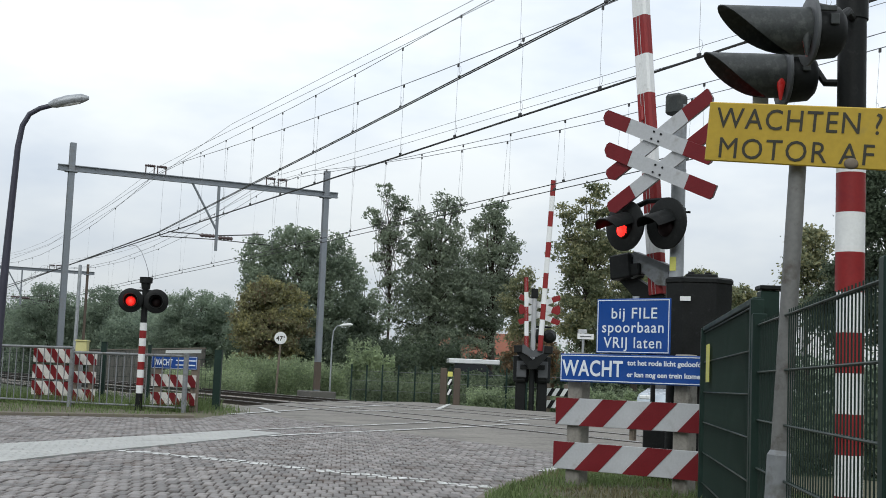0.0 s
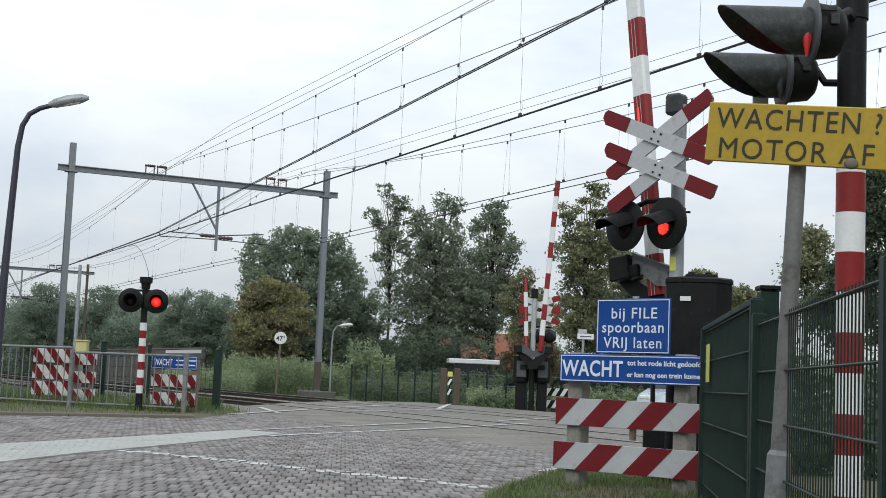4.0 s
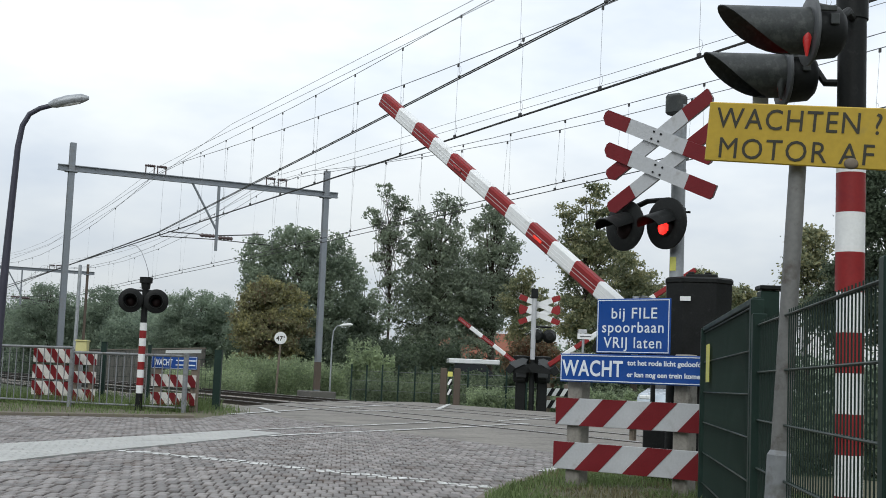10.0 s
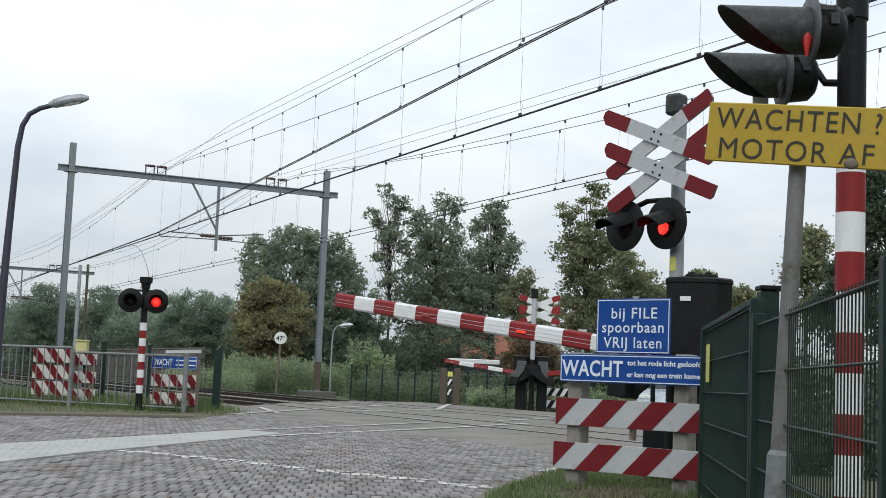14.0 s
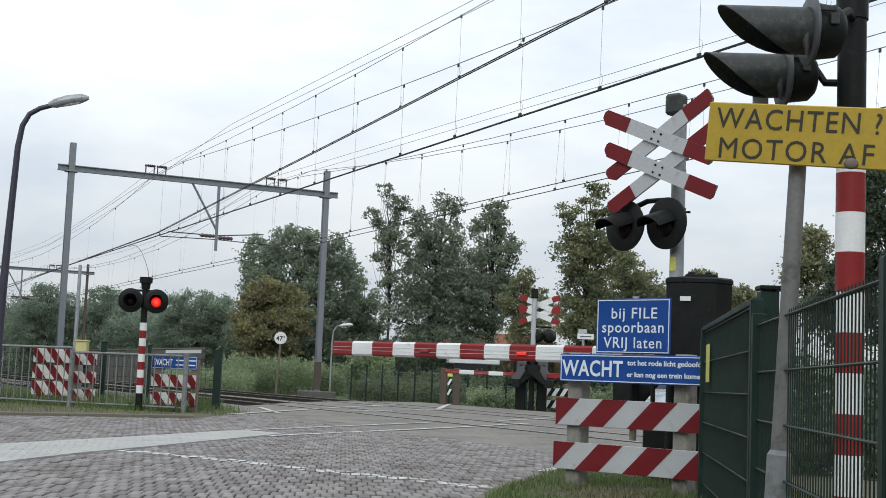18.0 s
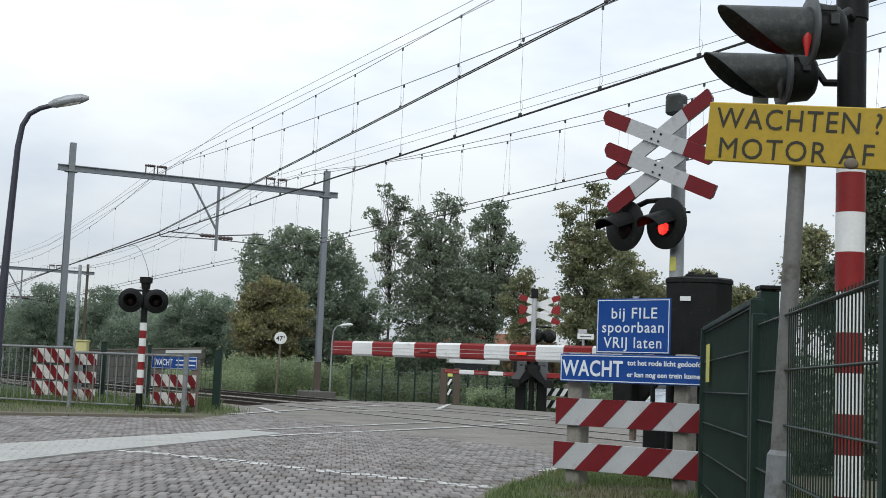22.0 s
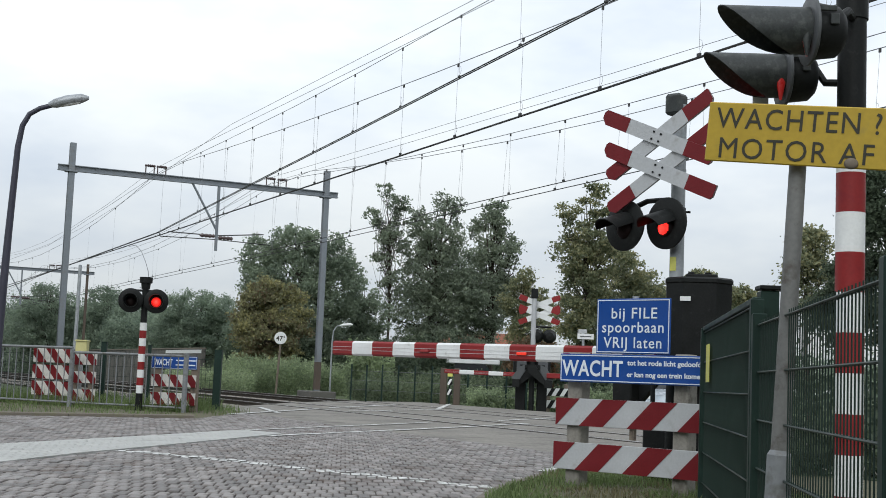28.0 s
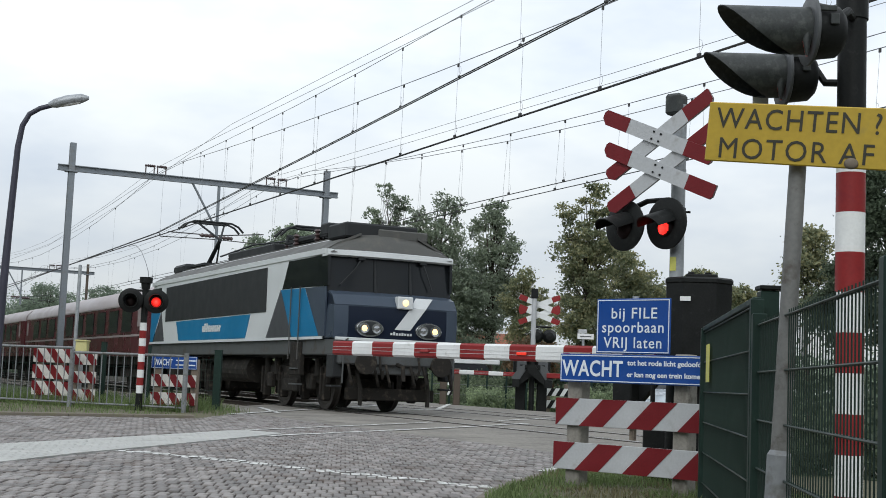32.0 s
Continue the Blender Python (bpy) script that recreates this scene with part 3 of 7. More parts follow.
def lamp_head(parent, name, pos, ahead, r=0.21, hood=0.40, hood_r=0.125, body=0.20, down=0.0, open_below=False, lens_r=0.098, board=None, hood_m=None):
    """a round black warning light: disc, housing, long hood and a turning lens; ahead is the way it shines"""
    h = part(name, Mesh().lathe([(0.001, 0.0), (r - 0.012, 0.0), (r, 0.006), (r, 0.02), (r - 0.01, 0.026), (lens_r + 0.02, 0.026), (lens_r + 0.02, 0.012)], 36,
                                at=Matrix.Rotation(radians(-90), 4, "X")), board or M_BLACK, parent, "black round lamp board" if board is None else "grey round lamp board", face(pos, ahead), 40)
    part("housing", Mesh().lathe([(0.001, -body), (0.10, -body), (0.135, -body * 0.8), (0.15, -0.02), (0.15, 0.0)], 24, at=Matrix.Rotation(radians(-90), 4, "X")), M_BLACK, h, "", None, 40)
    hm = Mesh()
    seg, outer = 26, []
    for ring, (rr, off) in enumerate(((hood_r, 0.0), (hood_r - 0.006, 0.0))):
        for k in range(seg + 1):
            a = radians(10) + radians(160) * k / seg if open_below else radians(-89.9) + radians(359.8) * k / seg
            top = (math.sin(a) + 1) / 2
            ln = hood * (0.45 + 0.55 * top if open_below else 0.22 + 0.78 * top ** 0.62)
            x, z = rr * math.cos(a), rr * math.sin(a)
            hm.v += [(x, 0.024, z), (x * (1 + 0.04 * top), ln, z - (0.02 + down) * ln)]
    n = 2 * (seg + 1)
    for k in range(seg):
        hm.f += [(2 * k, 2 * k + 1, 2 * k + 3, 2 * k + 2), (n + 2 * k, n + 2 * k + 2, n + 2 * k + 3, n + 2 * k + 1), (2 * k + 1, n + 2 * k + 1, n + 2 * k + 3, 2 * k + 3)]
    hm.f += [(0, n, n + 1, 1), (2 * seg, 2 * seg + 1, n + 2 * seg + 1, n + 2 * seg)]
    hm.m = [0] * len(hm.f)
    part("hood", hm, hood_m or M_HOOD, h, "long weathered black hood", None, 50)
    lens = Mesh().ball((0, 0, 0), lens_r, 36, 24)
    me = lens.data("lens", [M_DIMLENS, M_LITRED], 60)
    for p in me.polygons:
        p.material_index = 1 if p.center.y > (0.005 if lens_r > 0.08 else lens_r * 0.64) else 0
    return part("lens", me, None, h, "red lamp lens", Matrix.Translation((0, -0.015 + (0.098 - lens_r) * 0.8, -(0.098 - lens_r) * 1.5)))


def arm_outline(length, w, cut=0.045):
    """a cross arm's outline with its corners cut off"""
    x, z = length / 2, w / 2
    return [(-x + cut, -z), (x - cut * 0.5, -z), (x, -z + cut * 0.6), (x, z - cut * 0.1), (x - cut * 0.1, z), (-x + cut * 0.5, z), (-x, z - cut * 0.6), (-x, -z + cut)]


def crossbuck(parent, centre, ahead, m_white=M_BUCK, m_red=M_DKRED, length=1.045, w=0.135, gap=0.27, tilt=27.3, roll=0.0):
    """double saint andrew's cross; its face looks along -ahead"""
    base = face(centre, ahead) @ Matrix.Rotation(radians(roll), 4, "Y")
    for layer, sg in ((0.022, 1), (0.0, -1)):
        for dz in (gap / 2, -gap / 2):
            at = base @ Matrix.Translation((0, -layer - 0.012, dz)) @ Matrix.Rotation(radians(sg * tilt), 4, "Y")
            ol = arm_outline(length, w)
            arm = part("cross_arm", Mesh().prism(ol, -0.010, 0.010, at=STAND), m_white, parent, "grey-white cross arm with red ends", at)
            for e in (-1, 1):
                cutx = length / 2 - 0.262
                red = clip([(e * x - cutx, z + w / 2) for x, z in ol], 9.0, 9.0)
                part("red_end", Mesh().prism([(e * (x + cutx), z - w / 2) for x, z in red], -0.0125, 0.0125, at=STAND), m_red, arm)
            for bx in (-0.035, 0.035):
                for bz in (-0.03, 0.03):
                    part("bolt", Mesh().cyl((bx, -0.010, bz), (bx, -0.017, bz), 0.009, seg=8), M_BLACK, arm)


# --- signal post with double cross beside the boom ---
s2 = thing("crossing_signal", (1.85, 10.45, 0.0), "grey post with double red-white cross and two red flashing lamps", "level crossing signal", "crossing signals")
S2 = Vector((1.85, 10.45, 0))
part("post", Mesh().cyl((0, 0, 0), (0, 0, 3.02), 0.056, seg=18), M_GALV, s2, "grey steel post", None, 40)
part("bell_box", Mesh().box((0, 0, 3.02), (0.14, 0.14, 0.17), 0.02), M_HOOD, s2, "dark grey bell housing", Matrix.Translation((-0.03, 0, 0)) @ Matrix.Rotation(radians(-42), 4, "Z"))
# added black cover, in place of the machine housing that hides the pale post
part("post_sleeve", Mesh().cyl((0, 0, -0.02), (0, 0, 1.58), 0.062, seg=18), M_BLACK, s2, "black cover added to hide the lower post", None, 40)
part("yellow_sticker", Mesh().box((0, 0, 0), (0.055, 0.006, 0.11), 0.001), M_STICKER, s2, "yellow sticker", face((-0.037, -0.043, 1.74), ROAD_DIR))
lt = ROAD_DIR * -0.13
crossbuck(s2, Vector((-0.070, -0.0, 2.598)) + lt * 1.15, ROAD_DIR, length=1.10, w=0.120, gap=0.268, roll=-4.3)
for bz in (2.72, 2.48):
    part("cross_bracket", Mesh().box((0, 0, bz), (0.2, 0.16, 0.03)), M_GALV, s2, "", face(lt * 0.5 + Vector((-0.03, 0.02, 0)), ROAD_DIR))
la = Vector((-0.095, -0.10, 2.050))
LAMP_DIR = Vector((-0.785, -0.62, 0))
lens_s2r = lamp_head(s2, "lamp", la, LAMP_DIR, 0.205, 0.29, 0.112, 0.09, 0.27, True, 0.072, hood_m=M_BLACK)
lens_s2l = lamp_head(s2, "lamp", la + BOOM_DIR * 0.39, LAMP_DIR, 0.205, 0.29, 0.112, 0.09, 0.27, True, 0.072, hood_m=M_BLACK)
part("lamp_bracket", Mesh().tube([Vector((0, 0, 2.22)), la + Vector((0.02, 0.08, 0.2)), la + BOOM_DIR * 0.2 + Vector((0.02, 0.08, 0.20)), la + BOOM_DIR * 0.42 + Vector((0.02, 0.06, 0.12))], 0.022, 8), M_BLACK, s2)
part("band", Mesh().cyl((0, 0, 2.14), (0, 0, 2.19), 0.064, seg=16).cyl((0, 0, 2.16), (0.1, 0.0, 2.16), 0.01, seg=6), M_BLACK, s2)
FLASH["s2l"], FLASH["s2r"] = lens_s2l, lens_s2r

# --- barrier drive and its cabinet ---
drive = thing("barrier_drive", face((1.93, 10.78, 0.0), ROAD_DIR), "black barrier machine cabinet beside the street", "barrier machine", "barrier machines")
DRUM = face((1.93, 10.78, 0.0), ROAD_DIR).inverted() @ Matrix.Translation((1.965, 10.12, 0.0)) @ Matrix.Rotation(radians(-9), 4, "Z")


def eight(x, y, c):
    return [(-x + c, -y), (x - c, -y), (x, -y + c), (x, y - c), (x - c, y), (-x + c, y), (-x, y - c), (-x, -y + c)]


hb = Mesh()
ring = [(0.210, 0.195, 0.10, 0.80), (0.234, 0.225, 0.115, 0.86), (0.244, 0.235, 0.12, 1.555)]
for x, y, c, z in ring:
    hb.v += [(px, py, z) for px, py in eight(x, y, c)]
hb.f = [tuple(range(8))[::-1], tuple(range(16, 24))] + [(8 * k + i, 8 * k + (i + 1) % 8, 8 * k + 8 + (i + 1) % 8, 8 * k + 8 + i) for k in range(2) for i in range(8)]
hb.m = [0] * len(hb.f)
part("cabinet", hb, M_BLACK, drive, "black eight-sided machine housing", DRUM)
ld = Mesh()
for x, y, c, z in ((0.244, 0.235, 0.12, 1.556), (0.252, 0.243, 0.125, 1.562), (0.252, 0.243, 0.125, 1.588), (0.235, 0.22, 0.11, 1.602), (0.10, 0.09, 0.04, 1.612)):
    ld.v += [(px, py, z) for px, py in eight(x, y, c)]
ld.f = [tuple(range(8))[::-1], tuple(range(32, 40))] + [(8 * k + i, 8 * k + (i + 1) % 8, 8 * k + 8 + (i + 1) % 8, 8 * k + 8 + i) for k in range(4) for i in range(8)]
ld.m = [0] * len(ld.f)
part("lid", ld, M_BLACK, drive, "", DRUM)
part("lid_knob", Mesh().box((0.02, 0, 1.625), (0.24, 0.07, 0.03), 0.008).box((-0.06, 0, 1.642), (0.05, 0.06, 0.03), 0.008).cyl((0.07, 0, 1.63), (0.07, 0, 1.655), 0.025, seg=10), M_BLACK, drive, "", DRUM)
part("label_plate", Mesh().box((-0.105, -0.241, 1.435), (0.078, 0.006, 0.034)), M_WHITE, drive, "small white plate", DRUM)
part("pedestal", Mesh().box((0.0, 0.02, 0.45), (0.26, 0.24, 0.72), 0.02), M_BLACK, drive, "", DRUM)
part("side_box", Mesh().cyl((-0.30, -0.02, 1.28), (-0.24, -0.02, 1.28), 0.10, seg=16).box((-0.26, -0.05, 1.10), (0.10, 0.14, 0.34), 0.02), M_BLACK, drive, "", DRUM)
part("plinth", Mesh().box((0.2, 0.06, 0.07), (0.5, 0.36, 0.16), 0.01), M_CONC, drive)
part("axle", Mesh().cyl((-0.28, 0.0, 1.08), (0.0, 0.0, 1.08), 0.06, seg=16), M_BLACK, drive)
part("base_box", Mesh().box((0.05, -0.12, 0.24), (0.46, 0.2, 0.40), 0.02), M_BLACK, drive, "low black machine base")
part("conduit", Mesh().tube([(-0.12, -0.16, 0.1), (-0.12, -0.16, 0.8), (-0.12, -0.05, 0.95)], 0.02, 8), M_BLACK, drive)


def boom(name, pivot, direction, length, bands, label, r=0.07, start=0.0, drop=0.0):
    """a striped boom; local x runs along it from the pivot, local y is its axle"""
    th = thing(name, Matrix.Translation(pivot), label, "barrier boom", "barrier booms")
    x = direction.normalized()
    bl = length / bands
    prof = [(r * 0.62 * cx, r * cz) for cx, cz in ((-1, -0.75), (-0.6, -1), (0.6, -1), (1, -0.75), (1, 0.75), (0.6, 1), (-0.6, 1), (-1, 0.75))]
    for i in range(bands):
        a, b = start + i * bl, start + (i + 1) * bl
        m = Mesh()
        m.v = [(a, y, z - drop) for y, z in prof] + [(b, y, z - drop) for y, z in prof]
        m.f = [tuple(range(8))[::-1], tuple(range(8, 16))] + [(k, (k + 1) % 8, 8 + (k + 1) % 8, 8 + k) for k in range(8)]
        m.m = [0] * len(m.f)
        red = (bands - 1 - i) % 2 == 0
        bd = part("boom_band", m, M_RED if red else M_WHITE, th, "red band" if red else "white band")
        part("groove", Mesh().box(((a + b) / 2, r * 0.63, r * 0.18 - drop), (bl, 0.005, 0.004)).box(((a + b) / 2, r * 0.63, -r * 0.28 - drop), (bl, 0.005, 0.004)), M_BUCK if red else M_WHITE, bd)
    part("end_cap", Mesh().box((start + length + 0.006, 0, -drop), (0.014, r * 1.1, r * 1.8), 0.004), M_DKRED, th)
    return th


ARM_DIR = Vector((-math.sin(0.706), math.cos(0.706), 0))
PIVOT = Vector((1.960, 10.62, 1.276))
near_boom = boom("barrier_boom", PIVOT, ARM_DIR, 4.430, 13, "red and white striped barrier boom across the street", 0.075, 0.275, 0.261)
FLAT = Matrix(((1, 0, 0, 0), (0, 0, 1, 0), (0, 1, 0, 0), (0, 0, 0, 1)))   # x, y of an outline become x, z of the boom; its depth looks along the axle
part("clamp", Mesh().prism([(0.655, -0.43), (0.43, -0.47), (0.46, -0.34), (0.34, -0.20), (0.30, 0.04), (0.46, -0.02)], 0.052, 0.078, at=FLAT).prism([(0.655, -0.43), (0.62, -0.46), (0.43, -0.10), (0.46, -0.02)], 0.0, 0.078, at=FLAT), M_FENCE, near_boom, "grey steel boom bracket")
part("counterweight", Mesh().box((0.545, 0.03, -0.555), (0.205, 0.19, 0.225), 0.012).box((0.50, 0.06, -0.41), (0.10, 0.10, 0.10), 0.01), M_BLACK, near_boom, "black counterweight box")
part("lever", Mesh().prism([(0.45, -0.66), (0.45, -0.48), (0.14, -0.02), (-0.06, -0.02), (-0.02, -0.20)], -0.03, 0.02, at=FLAT).cyl((0.02, -0.12, -0.04), (0.02, 0.10, -0.04), 0.085, seg=18), M_BLACK, near_boom, "black pivot lever")
for bx, bz in ((0.62, -0.445), (0.47, -0.455), (0.42, -0.06)):
    part("bolt", Mesh().cyl((bx, 0.076, bz), (bx, 0.09, bz), 0.013, seg=8), M_BELL, near_boom)
boom_lens = []
for i, xx in enumerate((3.172, 1.808)):
    me = Mesh().box((0, 0, 0), (0.13, 0.03, 0.026), 0.006).data("boom_lamp", [M_DIMBOOM, M_GLOWBOOM])
    for p in me.polygons:
        p.material_index = 1 if p.center.y > 0.004 else 0
    boom_lens.append(part("boom_lamp", me, None, near_boom, "small red boom lamp", (xx, 0.050, -0.270)))

# --- warning boards before the barrier ---
B0 = Vector((0.885, 9.90, 0.0))
frame_m = face(B0, ROAD_DIR)
hek = thing("warning_boards", frame_m, "red and white striped warning boards on concrete posts", "road barrier")
for a in (0.13, 1.04):
    part("post", Mesh().box((a, 0.10, 0.47), (0.125, 0.125, 1.06), 0.012), M_CONC, hek, "weathered concrete post")
striped_board(hek, 1.25, 0.198, (0, 0.0, 0.465), 0.4145, 0.206, 0.2125, reds=M_DKRED, whites=M_BUCK)
striped_board(hek, 1.25, 0.198, (-0.012, 0.0, 0.145), 0.4145, 0.206, 0.195, reds=M_DKRED, whites=M_BUCK)
part("crossbar", Mesh().box((0.585, 0.075, 0.90), (1.0, 0.05, 0.06), 0.006), M_GALV, hek, "grey steel crossbar")
part("bracket", Mesh().box((0.66, 0.03, 0.43), (0.04, 0.03, 0.09)), M_WOOD, hek)


def sign_plate(parent, w, h, at, m=M_BLUE, border=M_LETTER, t=0.012, inset=0.012, bw=0.006, back=M_GALV):
    pl = part("sign_plate", Mesh().box((0, t / 2, 0), (w, t, h), 0.004), m, parent, "", at)
    fr = Mesh()
    for sx in (-1, 1):
        fr.box((sx * (w / 2 - inset), -0.001, 0), (bw, 0.003, h - 2 * inset + bw))
    for sz in (-1, 1):
        fr.box((0, -0.001, sz * (h / 2 - inset)), (w - 2 * inset + bw, 0.0028, bw))
    part("sign_border", fr, border, pl)
    return pl


wsign = thing("warning_sign", frame_m @ Matrix.Translation((0.695, -0.028, 0.885)), "long blue sign with white warning text on concrete posts", "sign", "blue signs")
pl = sign_plate(wsign, 1.30, 0.205, None)
lettering("WACHT", 0.16, 0.535, M_LETTER, pl, (-0.362, -0.002, 0.0), 0.0030, spacing=1.05)
lettering("tot het rode licht gedoofd is", 0.05, 0.65, M_LETTER, pl, (0.268, -0.002, 0.04), 0.0012)
lettering("er kan nog een trein komen", 0.05, 0.62, M_LETTER, pl, (0.252, -0.002, -0.042), 0.0012)
fsign = thing("queue_sign", frame_m @ Matrix.Translation((0.658, -0.005, 1.192)), "blue sign with white text standing above the long sign", "sign", "blue signs")
pl = sign_plate(fsign, 0.625, 0.395, None)
lettering("bij FILE", 0.11, 0.385, M_LETTER, pl, (0.012, -0.002, 0.080), 0.0008, spacing=1.12)
lettering("spoorbaan", 0.11, 0.52, M_LETTER, pl, (0.0, -0.002, -0.020), 0.0008, spacing=1.12)
lettering("VRIJ laten", 0.11, 0.49, M_LETTER, pl, (0.0, -0.002, -0.130), 0.0008, spacing=1.12)
part("sign_post", Mesh().cyl((-0.0, 0.035, -0.36), (0.0, 0.035, 0.215), 0.024, seg=12), M_GALV, fsign, "grey tubular post", None, 40)

# --- big signal close to the camera, facing along the railway ---
S3 = Vector((2.25, 7.30, 0))
s3 = thing("crossing_signal", S3, "thick red-white banded post with black top and two hooded red lamps", "level crossing signal", "crossing signals")
for i in range(10):
    part("post_band", Mesh().cyl((0, 0, -0.006 + i * 0.2215), (0, 0, -0.006 + (i + 1) * 0.2215), 0.08, seg=28), M_WHITE if i % 2 else M_RED, s3, "white band" if i % 2 else "red band", None, 40)
part("post_top", Mesh().cyl((0, 0, 2.209), (0, 0, 2.9), 0.079, seg=28).cyl((0, 0, 2.86), (0, 0, 3.05), 0.088, seg=28), M_BLACK, s3, "black upper post", None, 40)
part("post_cap", Mesh().ball((0, 0, 3.05), 0.088, 20, 8, squash=(1, 1, 0.5)), M_BLACK, s3, "", None, 60)
L3 = Vector((-0.995, -0.03, 0))
lens_s3u = lamp_head(s3, "lamp", Vector((1.90, 6.86, 2.665)) - S3, L3, 0.185, 0.50, 0.125, 0.16, board=M_BELL)
lens_s3l = lamp_head(s3, "lamp", Vector((1.91, 7.42, 2.553)) - S3, L3, 0.185, 0.47, 0.125, 0.16, board=M_BELL)
part("lamp_bracket", Mesh().tube([Vector((0, -0.02, 2.86)), Vector((-0.10, -0.25, 2.84)), Vector((1.99, 6.88, 2.70)) - S3], 0.022, 8).tube([Vector((0, 0, 2.5)), Vector((-0.12, 0.1, 2.52)), Vector((2.08, 7.42, 2.60)) - S3], 0.022, 8), M_BLACK, s3)
part("white_plate", Mesh().box((0, 0, 0), (0.09, 0.012, 0.26), 0.003), M_WHITE, s3, "small pale plate under the lamps", face(Vector((1.80, 7.55, 2.36)) - S3, (0.1, 1, 0)))
for lens in (lens_s3u, lens_s3l):
    part("latch", Mesh().box((-0.152, -0.075, 0.03), (0.016, 0.045, 0.06), 0.004).box((-0.15, -0.04, 0.085), (0.02, 0.09, 0.03), 0.004), M_HOOD, lens.parent, "small grey housing latch")
FLASH["s3u"], FLASH["s3l"] = lens_s3u, lens_s3l
for key, lens in (("s3u_side", lens_s3u), ("s3l_side", lens_s3l)):
    me = Mesh().tube([(0, 0, 0.065), (0, 0, 0.02), (0, 0, -0.075)], [0.018, 0.025, 0.007], 12).data("side_window", [M_HOOD, M_SIDELIT], 60)
    for p in me.polygons:
        p.material_index = 1 if p.center.x < 0.0 else 0
    FLASH[key] = part("side_window", me, None, lens.parent, "small red side window of the lamp", (-0.098, 0.055, -0.085))

# --- yellow sign on its leaning pole ---
ysg = thing("yellow_sign", Matrix.Translation((1.244, 4.88, 0.0)), "yellow sign with dark text on a leaning grey pole", "sign")
part("pole", Mesh().cyl((0.011, 0, 0.53), (0.070, 0, 1.76), 0.034, 0.031, 18), M_OLDPOLE, ysg, "grey leaning steel pole", None, 40)
part("pole_foot", Mesh().cyl((-0.014, 0, -0.1), (0.010, 0, 0.53), 0.048, 0.045, 18).cyl((0.010, 0, 0.53), (0.011, 0, 0.548), 0.045, 0.034, 18), M_FENCE, ysg, "thicker grey pole foot", None, 40)
SIGN_AT = Matrix.Translation((1.175 - 1.244, -0.02, 1.7106)) @ Matrix.Rotation(-0.4528, 4, "Z") @ Matrix.Rotation(0.0934, 4, "Y") @ Matrix.Rotation(0.0599, 4, "X")
pl = part("sign_plate", Mesh().box((0, 0, 0), (0.82, 0.012, 0.2228), 0.004), M_YELLOW, ysg, "yellow sign face", SIGN_AT @ Matrix.Translation((0.195, 0.0, 0.0)))
lettering("WACHTEN ?", 0.11, 0.600, M_TEXTBLK, pl, (-0.078, -0.0072, 0.053), 0.0003, spacing=1.12)
lettering("MOTOR AF", 0.11, 0.562, M_TEXTBLK, pl, (-0.076, -0.0072, -0.059), 0.0, spacing=1.12)
part("clamp_knob", Mesh().ball((0.129, -0.012, -0.094), 0.026, 14, 8, squash=(1, 0.5, 0.8)), M_WOOD, pl, "dull grey clamp knob", None, 60)


# --- green mesh fence ---
def mesh_fence(name, a, b, top, label, step=0.05, posts=(0.0, 1.0), wire=0.0027, bottom=0.04, post_top=0.05):
    a, b = Vector(a), Vector(b)
    d = b - a
    th = thing(name, Matrix.Translation(a) @ Matrix.Rotation(math.atan2(d.y, d.x), 4, "Z"), label, "fence", "green fences")
    n = int(d.length / step)
    w = Mesh().cyl((0, 0, bottom), (0, 0, top), wire, seg=6).data("wire", M_GREENW)
    for i in range(1, n):
        part("wire", w, None, th, "", (i * d.length / n, 0, 0))
    k = 0
    z = top - 0.02
    while z > bottom:
        part("rail", Mesh().cyl((0, -0.007, z), (d.length, -0.007, z), 0.0045, seg=6).cyl((0, 0.007, z), (d.length, 0.007, z), 0.0045, seg=6), M_GREENW, th)
        z -= 0.2
    for f in posts:
        part("post", Mesh().box((f * d.length, 0, (top + post_top) / 2 - 0.05), (0.06, 0.06, top + post_top + 0.1), 0.004), M_GREENP, th, "dark green square post")
    return th


gate = mesh_fence("green_gate", (1.43, 6.0, 0), (1.80, 9.0, 0), 1.166, "dark green dense mesh gate beside the signs", 0.05, (0.0, 1.0), post_top=0.01)
part("notice", Mesh().box((2.50, 0.022, 0.93), (0.24, 0.004, 0.24), 0.001), M_STICKER, gate, "yellow paper notice")
part("top_rail", Mesh().box((1.51, 0, 1.17), (3.02, 0.04, 0.03), 0.004), M_GREENP, gate)
mesh_fence("green_fence", (1.36, 5.66, 0), (0.845, 1.1, 0), 1.06, "dark green twin-wire mesh fence beside the path", 0.05, (0.0, 0.55, 1.0), post_top=0.03)
gp = thing("gate_post", (1.505, 6.1, 0), "dark green steel gate post with a flat cap", "gate post")
part("post", Mesh().box((0, 0, 0.605), (0.085, 0.085, 1.23), 0.005), M_GREENP, gp)
part("cap", Mesh().box((0.01, 0, 1.235), (0.12, 0.11, 0.02), 0.004), M_BLACK, gp)

